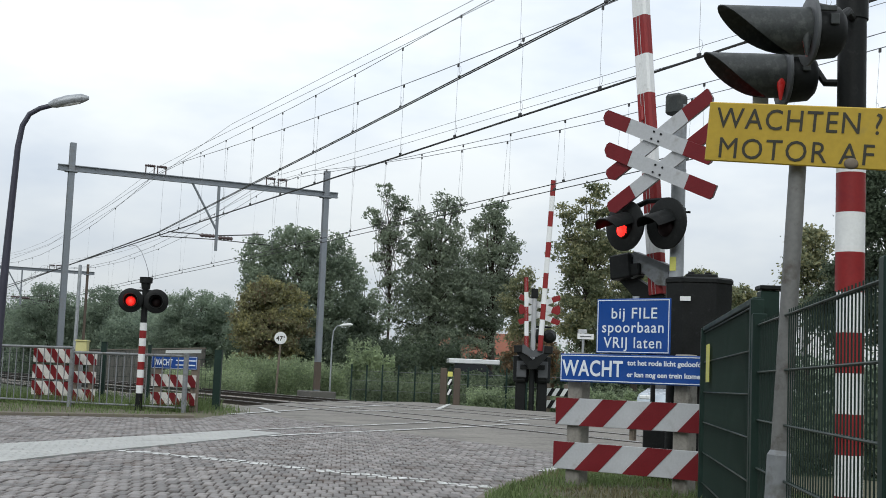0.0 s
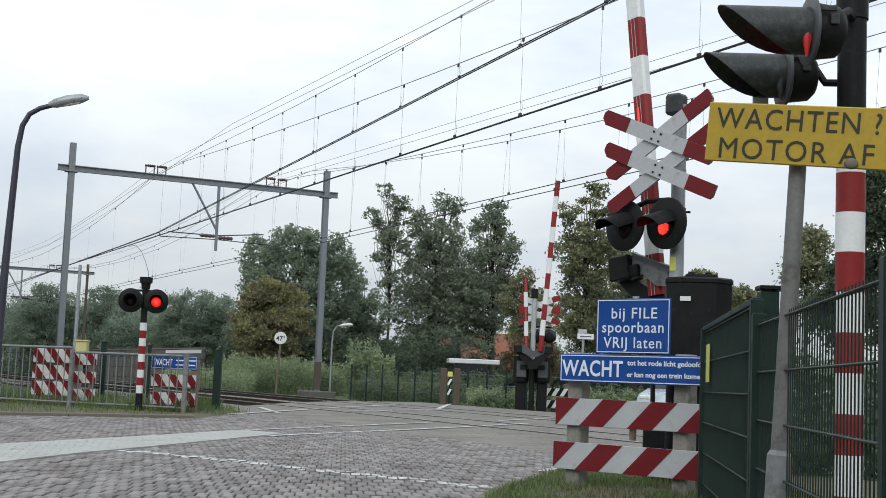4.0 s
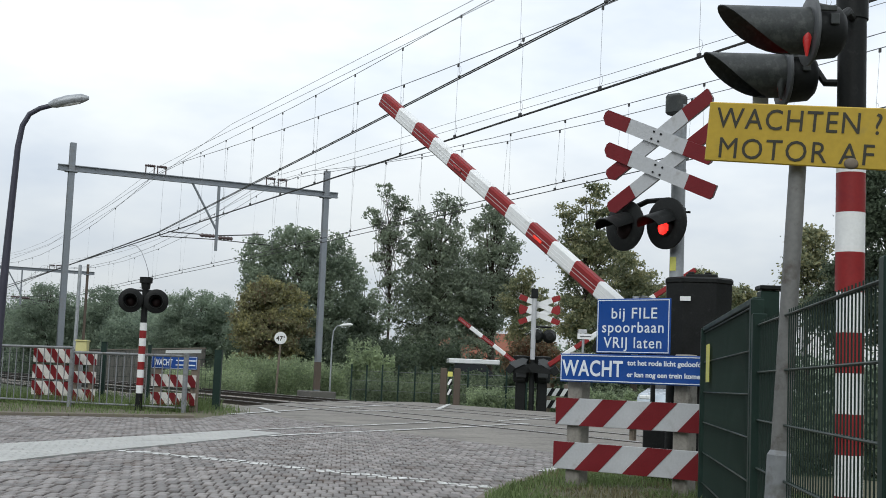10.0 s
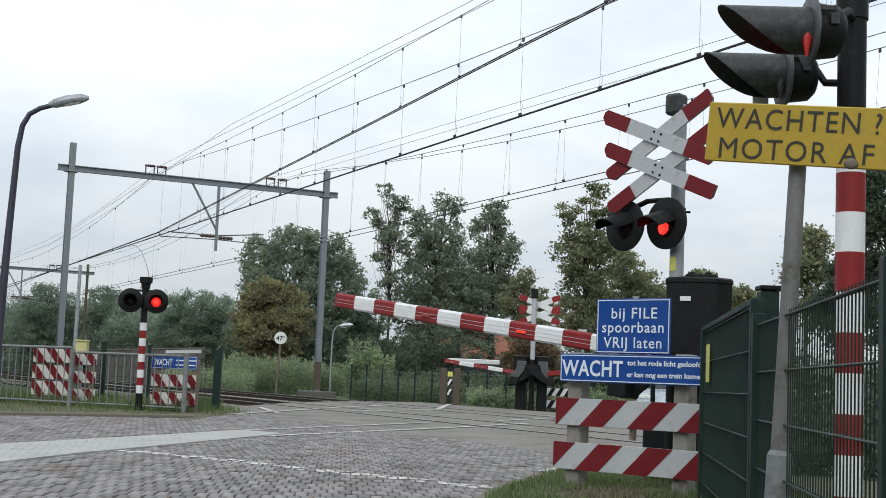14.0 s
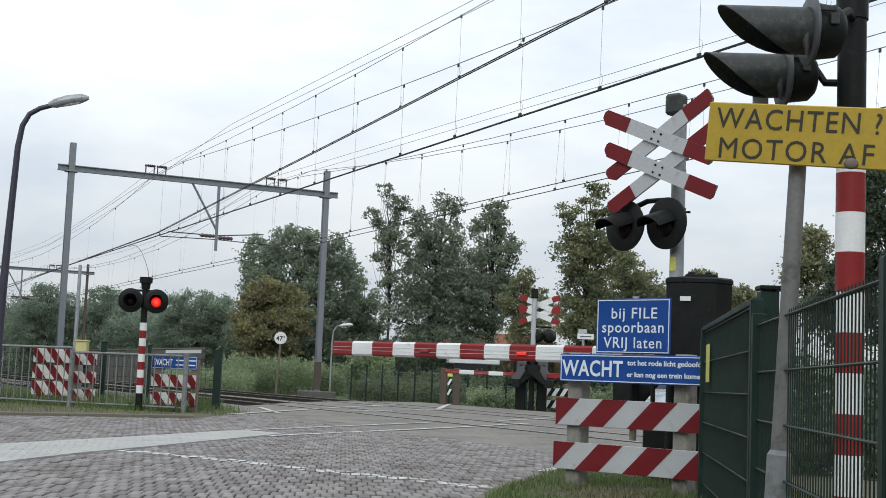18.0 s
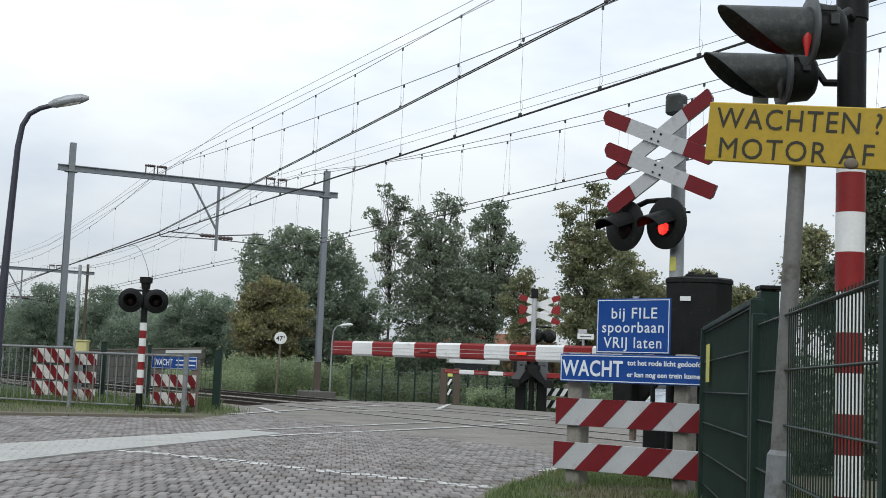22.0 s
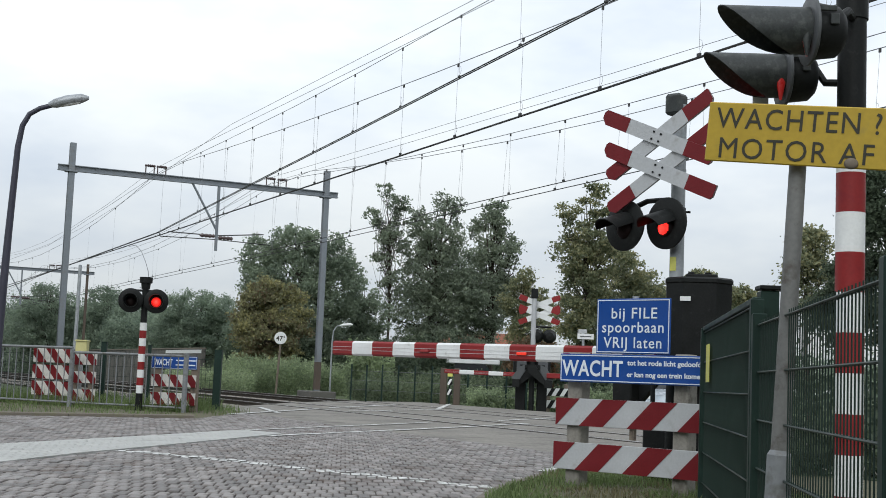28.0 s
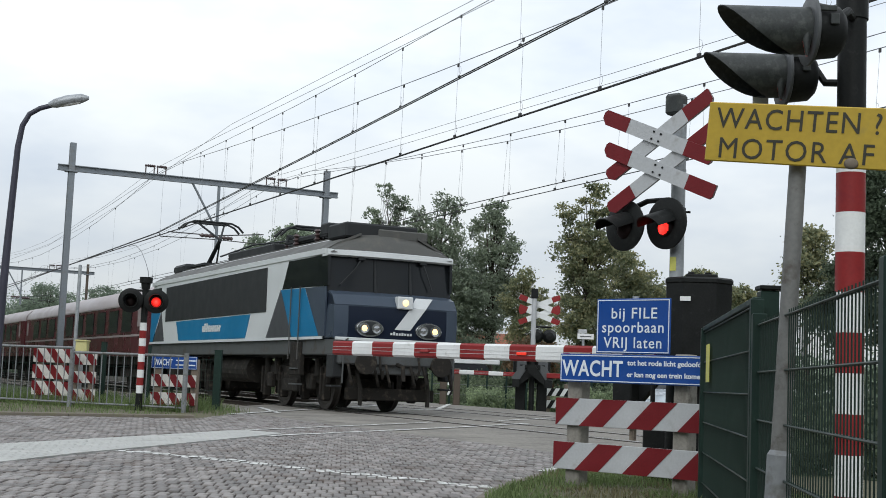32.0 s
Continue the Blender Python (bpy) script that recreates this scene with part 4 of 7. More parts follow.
# --- signal post behind the left fence ---
s1 = thing("crossing_signal", (-5.245, 23.55, 0.0), "slim red-white banded post with two red flashing lamps", "level crossing signal", "crossing signals")
part("post_foot", Mesh().cyl((0, 0, -0.1), (0, 0, 0.32), 0.062, seg=16), M_BLACK, s1, "", None, 40)
for i in range(9):
    part("post_band", Mesh().cyl((0, 0, 0.32 + i * 0.138), (0, 0, 0.32 + (i + 1) * 0.138), 0.062, seg=16), M_RED if i % 2 else M_WHITE, s1, "red band" if i % 2 else "white band", None, 40)
part("post_top", Mesh().cyl((0, 0, 1.56), (0, 0, 2.2), 0.058, seg=16), M_BLACK, s1, "", None, 40)
part("bell_box", Mesh().lathe([(0.001, 2.16), (0.075, 2.16), (0.085, 2.26), (0.115, 2.27), (0.115, 2.37), (0.001, 2.37)], 18), M_BLACK, s1, "black bell on top", None, 40)
L1 = Vector((0.16, -0.987, 0))
lens_s1l = lamp_head(s1, "lamp", Vector((-0.225, -0.12, 1.945)), L1, 0.215, 0.24, lens_r=0.088)
lens_s1r = lamp_head(s1, "lamp", Vector((0.215, -0.07, 1.945)), L1, 0.215, 0.24, lens_r=0.088)
part("lamp_bracket", Mesh().cyl((-0.25, -0.03, 2.13), (0.1, 0.0, 2.13), 0.02, seg=8), M_BLACK, s1)
FLASH["s1l"], FLASH["s1r"] = lens_s1l, lens_s1r


# --- tubular fence on the left verge ---
def bar_fence(name, a, b, top, label, step=0.15, posts=(0.0, 1.0)):
    a, b = Vector(a), Vector(b)
    d = b - a
    th = thing(name, Matrix.Translation(a) @ Matrix.Rotation(math.atan2(d.y, d.x), 4, "Z"), label, "fence", "grey railings")
    part("top_rail", Mesh().cyl((0, 0, top), (d.length, 0, top), 0.024, seg=10), M_FENCE, th, "", None, 40)
    part("bottom_rail", Mesh().cyl((0, 0, 0.10), (d.length, 0, 0.10), 0.018, seg=8), M_FENCE, th, "", None, 40)
    n = int(d.length / step)
    w = Mesh().cyl((0, 0, 0.10), (0, 0, top), 0.010, seg=6).data("bar", M_FENCE)
    for i in range(1, n):
        part("bar", w, None, th, "", (i * d.length / n, 0, 0))
    for f in posts:
        part("post", Mesh().cyl((f * d.length, 0, -0.1), (f * d.length, 0, top + 0.05), 0.045, seg=14), M_FENCE, th, "grey steel post", None, 40)
    return th


bar_fence("railing", (-4.40, 23.28, 0), (-6.62, 24.12, 0), 1.0, "grey galvanised bar railing on the verge", 0.15, (0.0, 1.0))
bar_fence("railing", (-6.62, 24.12, 0), (-11.2, 26.6, 0), 1.08, "grey galvanised bar railing on the verge", 0.17, (1.0,))
# warning boards behind it, facing the other road
hekl = thing("warning_boards", face((-5.10, 23.78, 0), (0.12, 1, 0)), "red and white striped boards behind the railing", "road barrier")
for a in (0.10, 0.78):
    part("post", Mesh().box((a, 0.08, 0.4), (0.13, 0.1, 1.1), 0.01), M_WOOD, hekl, "weathered post")
striped_board(hekl, 0.82, 0.215, (0, 0, 0.455), 0.30, -0.15, 0.14, reds=M_DKRED, whites=M_PALEBD)
striped_board(hekl, 0.82, 0.215, (0, 0, 0.135), 0.30, -0.15, 0.14, reds=M_DKRED, whites=M_PALEBD)
bsl = thing("warning_sign", face((-4.70, 23.74, 0.885), (0.12, 1, 0)), "blue sign with white warning text behind the railing", "sign", "blue signs")
pl = sign_plate(bsl, 0.84, 0.23, None)
lettering("WACHT", 0.16, 0.34, M_LETTER, pl, (-0.20, -0.003, 0.0), 0.003)
for dz in (0.04, -0.04):
    part("text_bar", Mesh().box((0.21, -0.001, dz), (0.36, 0.004, 0.022)), M_LETTER, pl)
hek2 = thing("warning_boards", face((-7.53, 24.80, 0), (0.35, 1, 0)), "three rows of red and white striped boards behind the railing", "road barrier")
for z in (0.80, 0.50, 0.20):
    striped_board(hek2, 0.84, 0.255, (0.0, 0, z), 0.37, -0.22, 0.12, reds=M_DKRED, whites=M_PALEBD)
hek3 = thing("warning_boards", face((-6.72, 24.35, 0), (0.15, 1, 0)), "three red and white striped boards beside the railing post", "road barrier")
for z in (0.78, 0.45, 0.13):
    striped_board(hek3, 0.51, 0.21, (0.0, 0, z), 0.32, -0.17, 0.10, reds=M_DKRED, whites=M_PALEBD)
for th, xs in ((hek2, (0.12, 0.62)), (hek3, (0.08, 0.40))):
    for a in xs:
        part("post", Mesh().box((a, 0.07, 0.45), (0.09, 0.08, 1.15), 0.008), M_WOOD, th, "weathered post")
ybox = thing("yellow_cabinet", (-6.62, 24.75, 0), "pale yellow cabinet behind the railing", "cabinet")
part("body", Mesh().box((0, 0, 1.08), (0.21, 0.2, 0.28), 0.015), M_CREAM, ybox)
part("post", Mesh().cyl((0, 0, -0.1), (0, 0, 0.96), 0.03, seg=10), M_GALV, ybox)
part("lid", Mesh().box((0, 0, 1.225), (0.23, 0.24, 0.03), 0.006), M_CREAM, ybox)
tpole = thing("thin_pole", (-7.1, 26.0, 0), "thin grey galvanised pole behind the railing", "pole")
part("pole", Mesh().cyl((0, 0, -0.15), (0.0, 0, 2.72), 0.04, 0.034, 12), M_GALV, tpole, "", None, 40)
part("cap", Mesh().ball((0, 0, 2.72), 0.036, 12, 6, squash=(1, 1, 0.5)), M_GALV, tpole)


def dark_post(x, y, h, w=0.09):
    p = thing("fence_post", (x, y, 0), "dark green steel fence post", "fence post", "dark fence posts")
    part("post", Mesh().box((0, 0, h / 2 - 0.1), (w, w, h + 0.2), 0.006), M_GREENP, p)
    part("cap", Mesh().box((0, 0, h + 0.006), (w + 0.015, w + 0.015, 0.015), 0.003), M_GREENP, p)


dark_post(-4.29, 26.0, 1.16, 0.14)
dark_post(-6.35, 25.3, 1.22, 0.10)
dark_post(-5.55, 25.6, 1.20, 0.06)
mesh_fence("mesh_fence", (-4.36, 26.05, 0), (-12.0, 29.5, 0), 1.0, "dark green mesh fence along the railway", 0.1, (), wire=0.003)

# --- street lamp on the left ---
sl = thing("street_lamp", (-6.97, 21.0, 0.0), "dark curved street lamp post with a grey lantern", "street lamp", "street lamps")
part("pole", Mesh().tube([(0, 0, -0.1), (0.02, 0, 1.2), (0.06, 0, 2.8), (0.11, 0, 4.2), (0.16, 0, 4.55), (0.26, 0, 4.74), (0.42, 0, 4.84), (0.62, 0, 4.90)], [0.075, 0.07, 0.058, 0.048, 0.044, 0.042, 0.04, 0.038], 14), M_DARKPOLE, sl, "dark curved steel post", None, 50)
part("lantern", Mesh().tube([(0.56, 0, 4.90), (0.66, 0, 4.93), (0.85, 0, 4.985), (1.08, 0, 5.03), (1.19, 0, 5.04)], [0.04, 0.075, 0.085, 0.075, 0.03], 14, at=Matrix.Translation((0, 0, 0))), M_GALV, sl, "grey oval lantern", None, 50)
part("diffuser", Mesh().tube([(0.70, 0, 4.915), (0.88, 0, 4.955), (1.06, 0, 4.99)], [0.05, 0.06, 0.05], 12), M_WHITE, sl, "pale plastic diffuser", None, 50)

# ================= overhead line =================
SPAN = 50.0


def portal(s, qa, qb, h, beam, label, wide=0.26, paint=None):
    th = thing("catenary_portal", trk_pose(s, 0), label, "catenary portal", "catenary portals")
    for q in (qa, qb):
        e = wide / 2 - 0.01
        m = Mesh().box((0, q, h / 2 - 0.1), (0.024, wide, h + 0.2)).box((-e, q, h / 2 - 0.1), (0.022, wide, h + 0.2), 0.004).box((e, q, h / 2 - 0.1), (0.022, wide, h + 0.2), 0.004)
        mt = part("mast", m, paint or M_MAST, th, "grey steel mast")
        part("footing", Mesh().box((0, q, -0.02), (1.5, 1.1, 0.34), 0.03), M_CONCD, mt, "dark concrete footing")
        part("rusty_base", Mesh().box((0, q, 0.75), (wide + 0.004, wide + 0.004, 1.1), 0.004), M_FOOT, mt, "rust-brown mast foot")
        part("brace", Mesh().box((0, q, beam - 0.02), (0.34, 0.46, 0.06), 0.01), M_MAST, mt)
    part("beam", Mesh().box((0, (qa + qb) / 2, beam), (0.16, qb - qa + 1.0, 0.03)).box((0, (qa + qb) / 2, beam + 0.20), (0.16, qb - qa + 1.0, 0.03)).box((0, (qa + qb) / 2, beam + 0.1), (0.02, qb - qa + 1.0, 0.2)), M_MAST, th, "grey steel cross beam")
    for q in (11.55, 12.0, 16.35, 16.85):
        ins = part("insulator", Mesh().cyl((0, q - 0.16, beam + 0.2), (0, q - 0.16, beam + 0.5), 0.025, seg=8).cyl((0, q + 0.16, beam + 0.2), (0, q + 0.16, beam + 0.5), 0.025, seg=8).cyl((0, q - 0.2, beam + 0.5), (0, q + 0.2, beam + 0.5), 0.04, seg=10), M_INSUL, th, "brown insulator stand")
        part("insulator_body", Mesh().lathe([(0.03, -0.25), (0.075, -0.2), (0.03, -0.15), (0.075, -0.1), (0.03, -0.05), (0.075, 0.0), (0.03, 0.05), (0.075, 0.1), (0.03, 0.15)], 12, at=Matrix.Translation((0, q, beam + 0.5)) @ Matrix.Rotation(radians(90), 4, "X") @ Matrix.Diagonal((0.9, 0.9, 0.7, 1))), M_INSUL, ins)
    for q in (14.28,):
        part("drop_post", Mesh().box((0, q, beam - 1.27), (0.10, 0.10, 2.54), 0.006), M_MAST, th, "hanging grey support")
        part("strut", Mesh().cyl((0, q - 1.05, beam), (0, q, beam - 1.75), 0.045, seg=8), M_MAST, th)
        for sg in (-1, 1):
            arm = part("register_arm", Mesh().cyl((0, q, beam - 1.95), (0, q + sg * 1.9, beam - 1.85 + 0.1 * sg), 0.022, seg=8).cyl((0, q, beam - 2.1), (0, q + sg * 2.2, beam - 2.15), 0.018, seg=8), M_WIRE, th)
            part("arm_insulator", Mesh().lathe([(0.03, -0.3), (0.085, -0.25), (0.05, -0.2), (0.085, -0.1), (0.05, -0.05), (0.085, 0.05), (0.05, 0.1), (0.085, 0.2), (0.03, 0.3)], 10, at=Matrix.Translation((0, q + sg * 0.36, beam - 2.0 - 0.02 * sg)) @ Matrix.Rotation(radians(90), 4, "X")), M_INSUL, arm)
    return th


portal(50.0, 8.64, 18.72, 9.0, 7.95, "grey steel portal carrying the overhead line over both tracks", 0.22)
portal(100.0, 8.25, 18.95, 8.3, 7.55, "grey steel portal farther down the line", 0.17, M_FOOT)
portal(150.0, 8.25, 18.95, 8.3, 7.55, "grey steel portal far down the line", 0.17, M_FOOT)
portal(0.0, 8.25, 18.95, 8.9, 7.95, "grey steel portal carrying the overhead line over both tracks")


def wire_line(name, pts, r, m, label, parent=None):
    return part(name, Mesh().tube(pts, r, 5), m, parent, label)


def sag(s, lift):
    """height of a carrier cable along the line"""
    low, mid, curve = lift
    if s < 50:
        return low + curve * (s - mid) ** 2
    u = ((s - 50) % 50) / 50
    return 6.75 + 1.25 * (2 * u - 1) ** 2


def clamp(dr, low, top):
    part("dropper_clamp", Mesh().box(low + Vector((0, 0, 0.03)), (0.08, 0.03, 0.05)), M_WIRE, dr)
    part("dropper_hook", Mesh().box(top - Vector((0, 0, 0.03)), (0.04, 0.03, 0.07)), M_WIRE, dr)
    part("dropper_loop", Mesh().tube([low + Vector((0.02, 0, 0.05)), low + Vector((0.09, 0, 0.14)), low + Vector((0.06, 0, 0.24)), low + Vector((0.0, 0, 0.26))], 0.0035, 4), M_WIRETHIN, dr)


def catenary(q, label, messengers, contact_z=5.5, pitch=2.7, wires=((-0.02, 0.0), (0.02, 0.0)), dip=0.0):
    """contact wires and the cable above them with droppers, from portal to portal"""
    th = thing("overhead_line", trk_pose(0, 0), label, "overhead line", "overhead lines")

    def loc(s, qq, z):
        return Vector((-s, qq, z))

    def height(s):
        return contact_z - dip * min(max((s - 18) / 32, 0), 1)
    for dq, dz in wires:
        part("contact_wire", Mesh().tube([loc(s, q + dq, height(s) + dz) for s in (-10, 0, 18, 34, 50, 75, 100, 150, 250)], 0.012, 5), M_WIRE, th, "dark contact wire")
    for dq, lift, rr in messengers:
        pts = [loc(s, q + dq, sag(s, lift)) for s in (-30, -20, -10, 0, 5, 10, 15, 20, 25, 30, 35, 40, 45, 50, 55, 60, 67, 75, 83, 90, 95, 100, 105, 112, 125, 138, 150, 175, 200)]
        part("carrier_cable", Mesh().tube(pts, rr, 5), M_WIRETHIN, th, "thin grey carrier cable")
    for j, (dq, lift, rr) in enumerate(messengers):
        for k in range(-4, 34):
            s = 18.4 + (k + 0.4 * j) * pitch
            if abs((s + 1) % 50 - 1) < 1:
                continue
            if s > 50 and k % 2:
                continue
            z = sag(s, lift)
            low = height(s) + wires[-1 if j else 0][1]
            dr = part("dropper", Mesh().cyl(loc(s, q + dq, z), loc(s, q + wires[-1 if j else 0][0], low), 0.0035 if s < 50 else 0.0022, seg=4), M_WIRETHIN, th)
            clamp(dr, loc(s, q + wires[-1 if j else 0][0], low), loc(s, q + dq, z))
    return th


catenary(11.63, "overhead wires above the near track", [(0.0, (6.99, 8, 0.00073), 0.009)], 5.65)
catenary(15.71, "overhead wires above the far track", [(0.0, (6.75, 14, 0.00112), 0.009), (0.49, (6.68, 16, 0.0017), 0.009)], 5.5, 2.65, ((0.0, 0.0), (0.40, -0.03)), 0.14)
# a second wire run that climbs to its anchor, and the feeders on the beams
anch = thing("overhead_line", trk_pose(0, 0), "overhead wires climbing away to an anchor", "overhead line", "overhead lines")
for dq in (-0.03, 0.03):
    part("contact_wire", Mesh().tube([(-250, 11.9 + dq, 5.6), (-100, 12.0 + dq, 5.6), (-50, 12.0 + dq, 5.93), (-36, 12.0 + dq, 6.56), (-30, 12.0 + dq, 6.81), (-24.5, 12.0 + dq, 7.06), (-18.9, 12.0 + dq, 7.3), (10, 12.0 + dq, 8.5)], 0.014, 5), M_WIRE, anch, "dark contact wire")
part("carrier_cable", Mesh().tube([(-100, 12.0, 7.6), (-75, 12.0, 7.3), (-50, 12.0, 8.3), (-42, 12.0, 8.24), (-35, 12.0, 8.23), (-30, 12.0, 8.28), (-24.3, 12.0, 8.41), (10, 12.0, 9.1)], 0.008, 5), M_WIRETHIN, anch, "thin grey carrier cable")
for s, z0, z1, q in ((44.5, 6.18, 8.26, 12.0), (41.5, 6.31, 8.24, 12.0), (38.7, 6.44, 8.24, 12.0), (35.9, 6.56, 8.23, 12.0), (33.2, 6.68, 8.25, 12.0), (30.4, 6.80, 8.28, 12.0), (27.5, 6.93, 8.34, 12.0), (24.5, 7.06, 8.41, 12.0), (21.9, 7.18, 8.46, 12.0), (18.9, 7.3, 8.52, 12.0)):
    dr = part("dropper", Mesh().cyl((-s, q, z0), (-s, q, z1), 0.0035, seg=4), M_WIRETHIN, anch)
    clamp(dr, Vector((-s, q, z0)), Vector((-s, q, z1)))
part("jumper_cable", Mesh().tube([(-54.87, 12.00, 5.75), (-53.64, 12.00, 5.72), (-52.57, 12.00, 5.40), (-51.79, 12.00, 4.96), (-51.21, 12.00, 4.53), (-50.93, 12.00, 4.14)], 0.012, 5), M_WIRETHIN, anch, "looped jumper cable")
feed = thing("feeder_lines", trk_pose(0, 0), "thin grey feeder cables along the portal beams", "overhead line", "overhead lines")
for q, z, slope, rise in ((11.72, 8.14, 0.0, 0.00011), (12.18, 8.68, 0.0, 0.000075), (16.0, 7.24, 0.0219, 0.0), (16.5, 7.21, 0.0223, 0.0)):
    pts = []
    for s0 in (-50, 0, 50, 100, 150):
        for i in range(6):
            u = i / 6
            sg = s0 + 50 * u
            pts.append((-sg, q, z + slope * sg + rise * sg * sg if sg < 50 else 8.35 - (0.35 if s0 >= 100 else 0) - 0.9 * (1 - (2 * u - 1) ** 2)))
    part("feeder_cable", Mesh().tube(pts, 0.0065, 5), M_WIRETHIN, feed)

# --- barriers on the far side ---


def far_signal(at, label):
    th = thing("crossing_signal", at, label, "level crossing signal", "crossing signals")
    part("post", Mesh().cyl((0, 0, -0.1), (0, 0, 3.35), 0.075, seg=14), M_BUCK, th, "pale grey post", None, 40)
    # lower post blacked out by an added cover, as if the machine stood before it
    part("post_sleeve", Mesh().cyl((0, 0, -0.1), (0, 0, 1.5), 0.082, seg=14), M_BLACK, th, "black cover added to hide the lower post", None, 40)
    part("bell_box", Mesh().box((0, 0, 3.5), (0.2, 0.2, 0.3), 0.02), M_BLACK, th)
    crossbuck(th, Vector((0.17, 0.12, 3.02)), Vector((-0.25, -1, 0)), M_WHITE, M_RED, 1.34, 0.165, 0.31, 21)
    for dx in (0.12, 0.50):
        part("lamp", Mesh().lathe([(0.001, 0.0), (0.21, 0.0), (0.21, 0.03), (0.12, 0.18), (0.001, 0.2)], 20, at=Matrix.Translation((dx, 0.15, 2.22)) @ Matrix.Rotation(radians(90), 4, "X")), M_BLACK, th, "black lamp seen from behind")
    part("lamp_bracket", Mesh().cyl((0, 0.05, 2.5), (0.55, 0.1, 2.5), 0.03, seg=8), M_BLACK, th)
    return th


far_signal((2.84, 40.3, 0), "pale post with red and white crosses behind the railway")
for x, y, px, py in ((2.52, 40.55, 0.38, -0.51), (3.16, 40.5, -0.41, -0.66)):
    dm = thing("barrier_drive", (x, y, 0), "black barrier machine behind the railway", "barrier machine", "barrier machines")
    part("cabinet", hb.data("cabinet", M_BLACK), None, dm, "black eight-sided machine housing")
    part("lid", ld.data("lid", M_BLACK), None, dm)
    part("pedestal", Mesh().box((0, 0.0, 0.38), (0.3, 0.26, 0.9), 0.02), M_BLACK, dm)
    part("side_box", Mesh().box((0, -0.26, 1.2), (0.3, 0.08, 0.5), 0.02), M_BELL, dm)
    part("axle", Mesh().box((px / 2, -0.31, 1.27), (abs(px) + 0.1, 0.10, 0.14), 0.01).cyl((px, -0.27, 1.27), (px, py + 0.015, 1.27), 0.05, seg=12), M_BLACK, dm)
FAR_L, FAR_R = Vector((2.90, 40.04, 1.27)), Vector((2.75, 39.84, 1.27))
far_boom = boom("barrier_boom", FAR_L, Vector((-1, 0, 0)), 2.2, 5, "short striped barrier boom behind the railway", 0.062, 0.50, 0.25)
far_boom2 = boom("barrier_boom", FAR_R, Vector((1, -0.15, 0)), 5.15, 11, "long striped barrier boom behind the railway", 0.075, 0.50, 0.25)
for fb in (far_boom, far_boom2):
    part("clamp", Mesh().prism([(0.70, -0.36), (0.46, -0.42), (0.30, -0.12), (0.30, 0.06), (0.46, 0.0)], 0.05, 0.09, at=FLAT), M_BELL, fb, "grey steel boom bracket")
    part("counterweight", Mesh().box((0.55, 0.03, -0.50), (0.22, 0.18, 0.24), 0.012), M_BLACK, fb, "black counterweight box")
    part("lever", Mesh().prism([(0.48, -0.58), (0.48, -0.42), (0.14, 0.06), (-0.08, 0.06), (-0.04, -0.18)], -0.03, 0.02, at=FLAT), M_BLACK, fb, "black pivot lever")
BOOMS = [(near_boom, PIVOT, ARM_DIR), (far_boom, FAR_L, Vector((-1, 0.05, 0)).normalized()), (far_boom2, FAR_R, Vector((0.98, -0.2, 0)).normalized())]

# ================= trees, hedges and the distance =================


def leaf_mesh(name, at, size, m, rn, lift=0.5):
    """one small folded leaf spray at each place, its face turned more to the sky than to the side"""
    n = len(at)
    up = rn.normal(size=(n, 3)) + np.array((0, 0, lift))
    up /= np.linalg.norm(up, axis=1)[:, None]
    a = np.cross(up, rn.normal(size=(n, 3)))
    a /= np.linalg.norm(a, axis=1)[:, None]
    b = np.cross(up, a)
    s = (size * rn.uniform(0.55, 1.35, n))[:, None]
    fold = up * s * rn.uniform(0.1, 0.4, n)[:, None]
    w = rn.uniform(0.42, 0.68, n)[:, None]
    v = np.stack((at - a * s, at - b * s * w + fold, at + a * s, at + b * s * w + fold), axis=1).reshape(-1, 3)
    me = bpy.data.meshes.new(name)
    me.from_pydata(v, [], np.arange(4 * n).reshape(-1, 4))
    me.materials.append(m)
    me.update()
    return me


def crown_places(lobes, n, rn, dense=1.0, hollow=0.5, ragged=0.5):
    """puffs of leaves on boughs over the lobes of an uneven crown, and the places of single leaves in them; lobes are (x, z, radius across, radius up)"""
    pc, pr = [], []
    for x, z, rx, rz in lobes:
        k = max(10, int(46 * dense * (rx * rz) ** 0.8))
        d = rn.normal(size=(k, 3))
        d /= np.linalg.norm(d, axis=1)[:, None]
        t = 0.45 + 0.55 * rn.random(k) ** (0.8 - 0.5 * hollow)
        t *= 1 + ragged * 0.42 * np.array([noise.noise(Vector(q) * 2.4 + Vector((x, z, rx))) for q in d]) + (rn.random(k) < 0.08) * 0.16
        pc.append(np.stack((x + d[:, 0] * rx * t, d[:, 1] * rx * t, z + d[:, 2] * rz * t), axis=1))
        pr.append(rn.uniform(0.20, 0.50, k) * min(1.15, 0.42 + 0.34 * min(rx, rz)))
    pc, pr = np.concatenate(pc), np.concatenate(pr)
    w = pr ** 1.7
    pick = rn.choice(len(pc), n, p=w / w.sum())
    off = rn.normal(size=(n, 3)) * np.array((0.62, 0.62, 0.38))
    at = pc[pick] + off * pr[pick][:, None]
    # boughs hang out at their ends
    at[:, 2] -= 0.10 * (off[:, 0] ** 2 + off[:, 1] ** 2) * pr[pick]
    return pc, at


def dome(r, h, x=0.0):
    """lobes of a plain round crown of that half width and height"""
    return [(x, h * 0.70, r * 0.72, h * 0.28), (x - r * 0.48, h * 0.52, r * 0.52, h * 0.26), (x + r * 0.48, h * 0.54, r * 0.52, h * 0.26), (x, h * 0.33, r * 0.85, h * 0.27)]


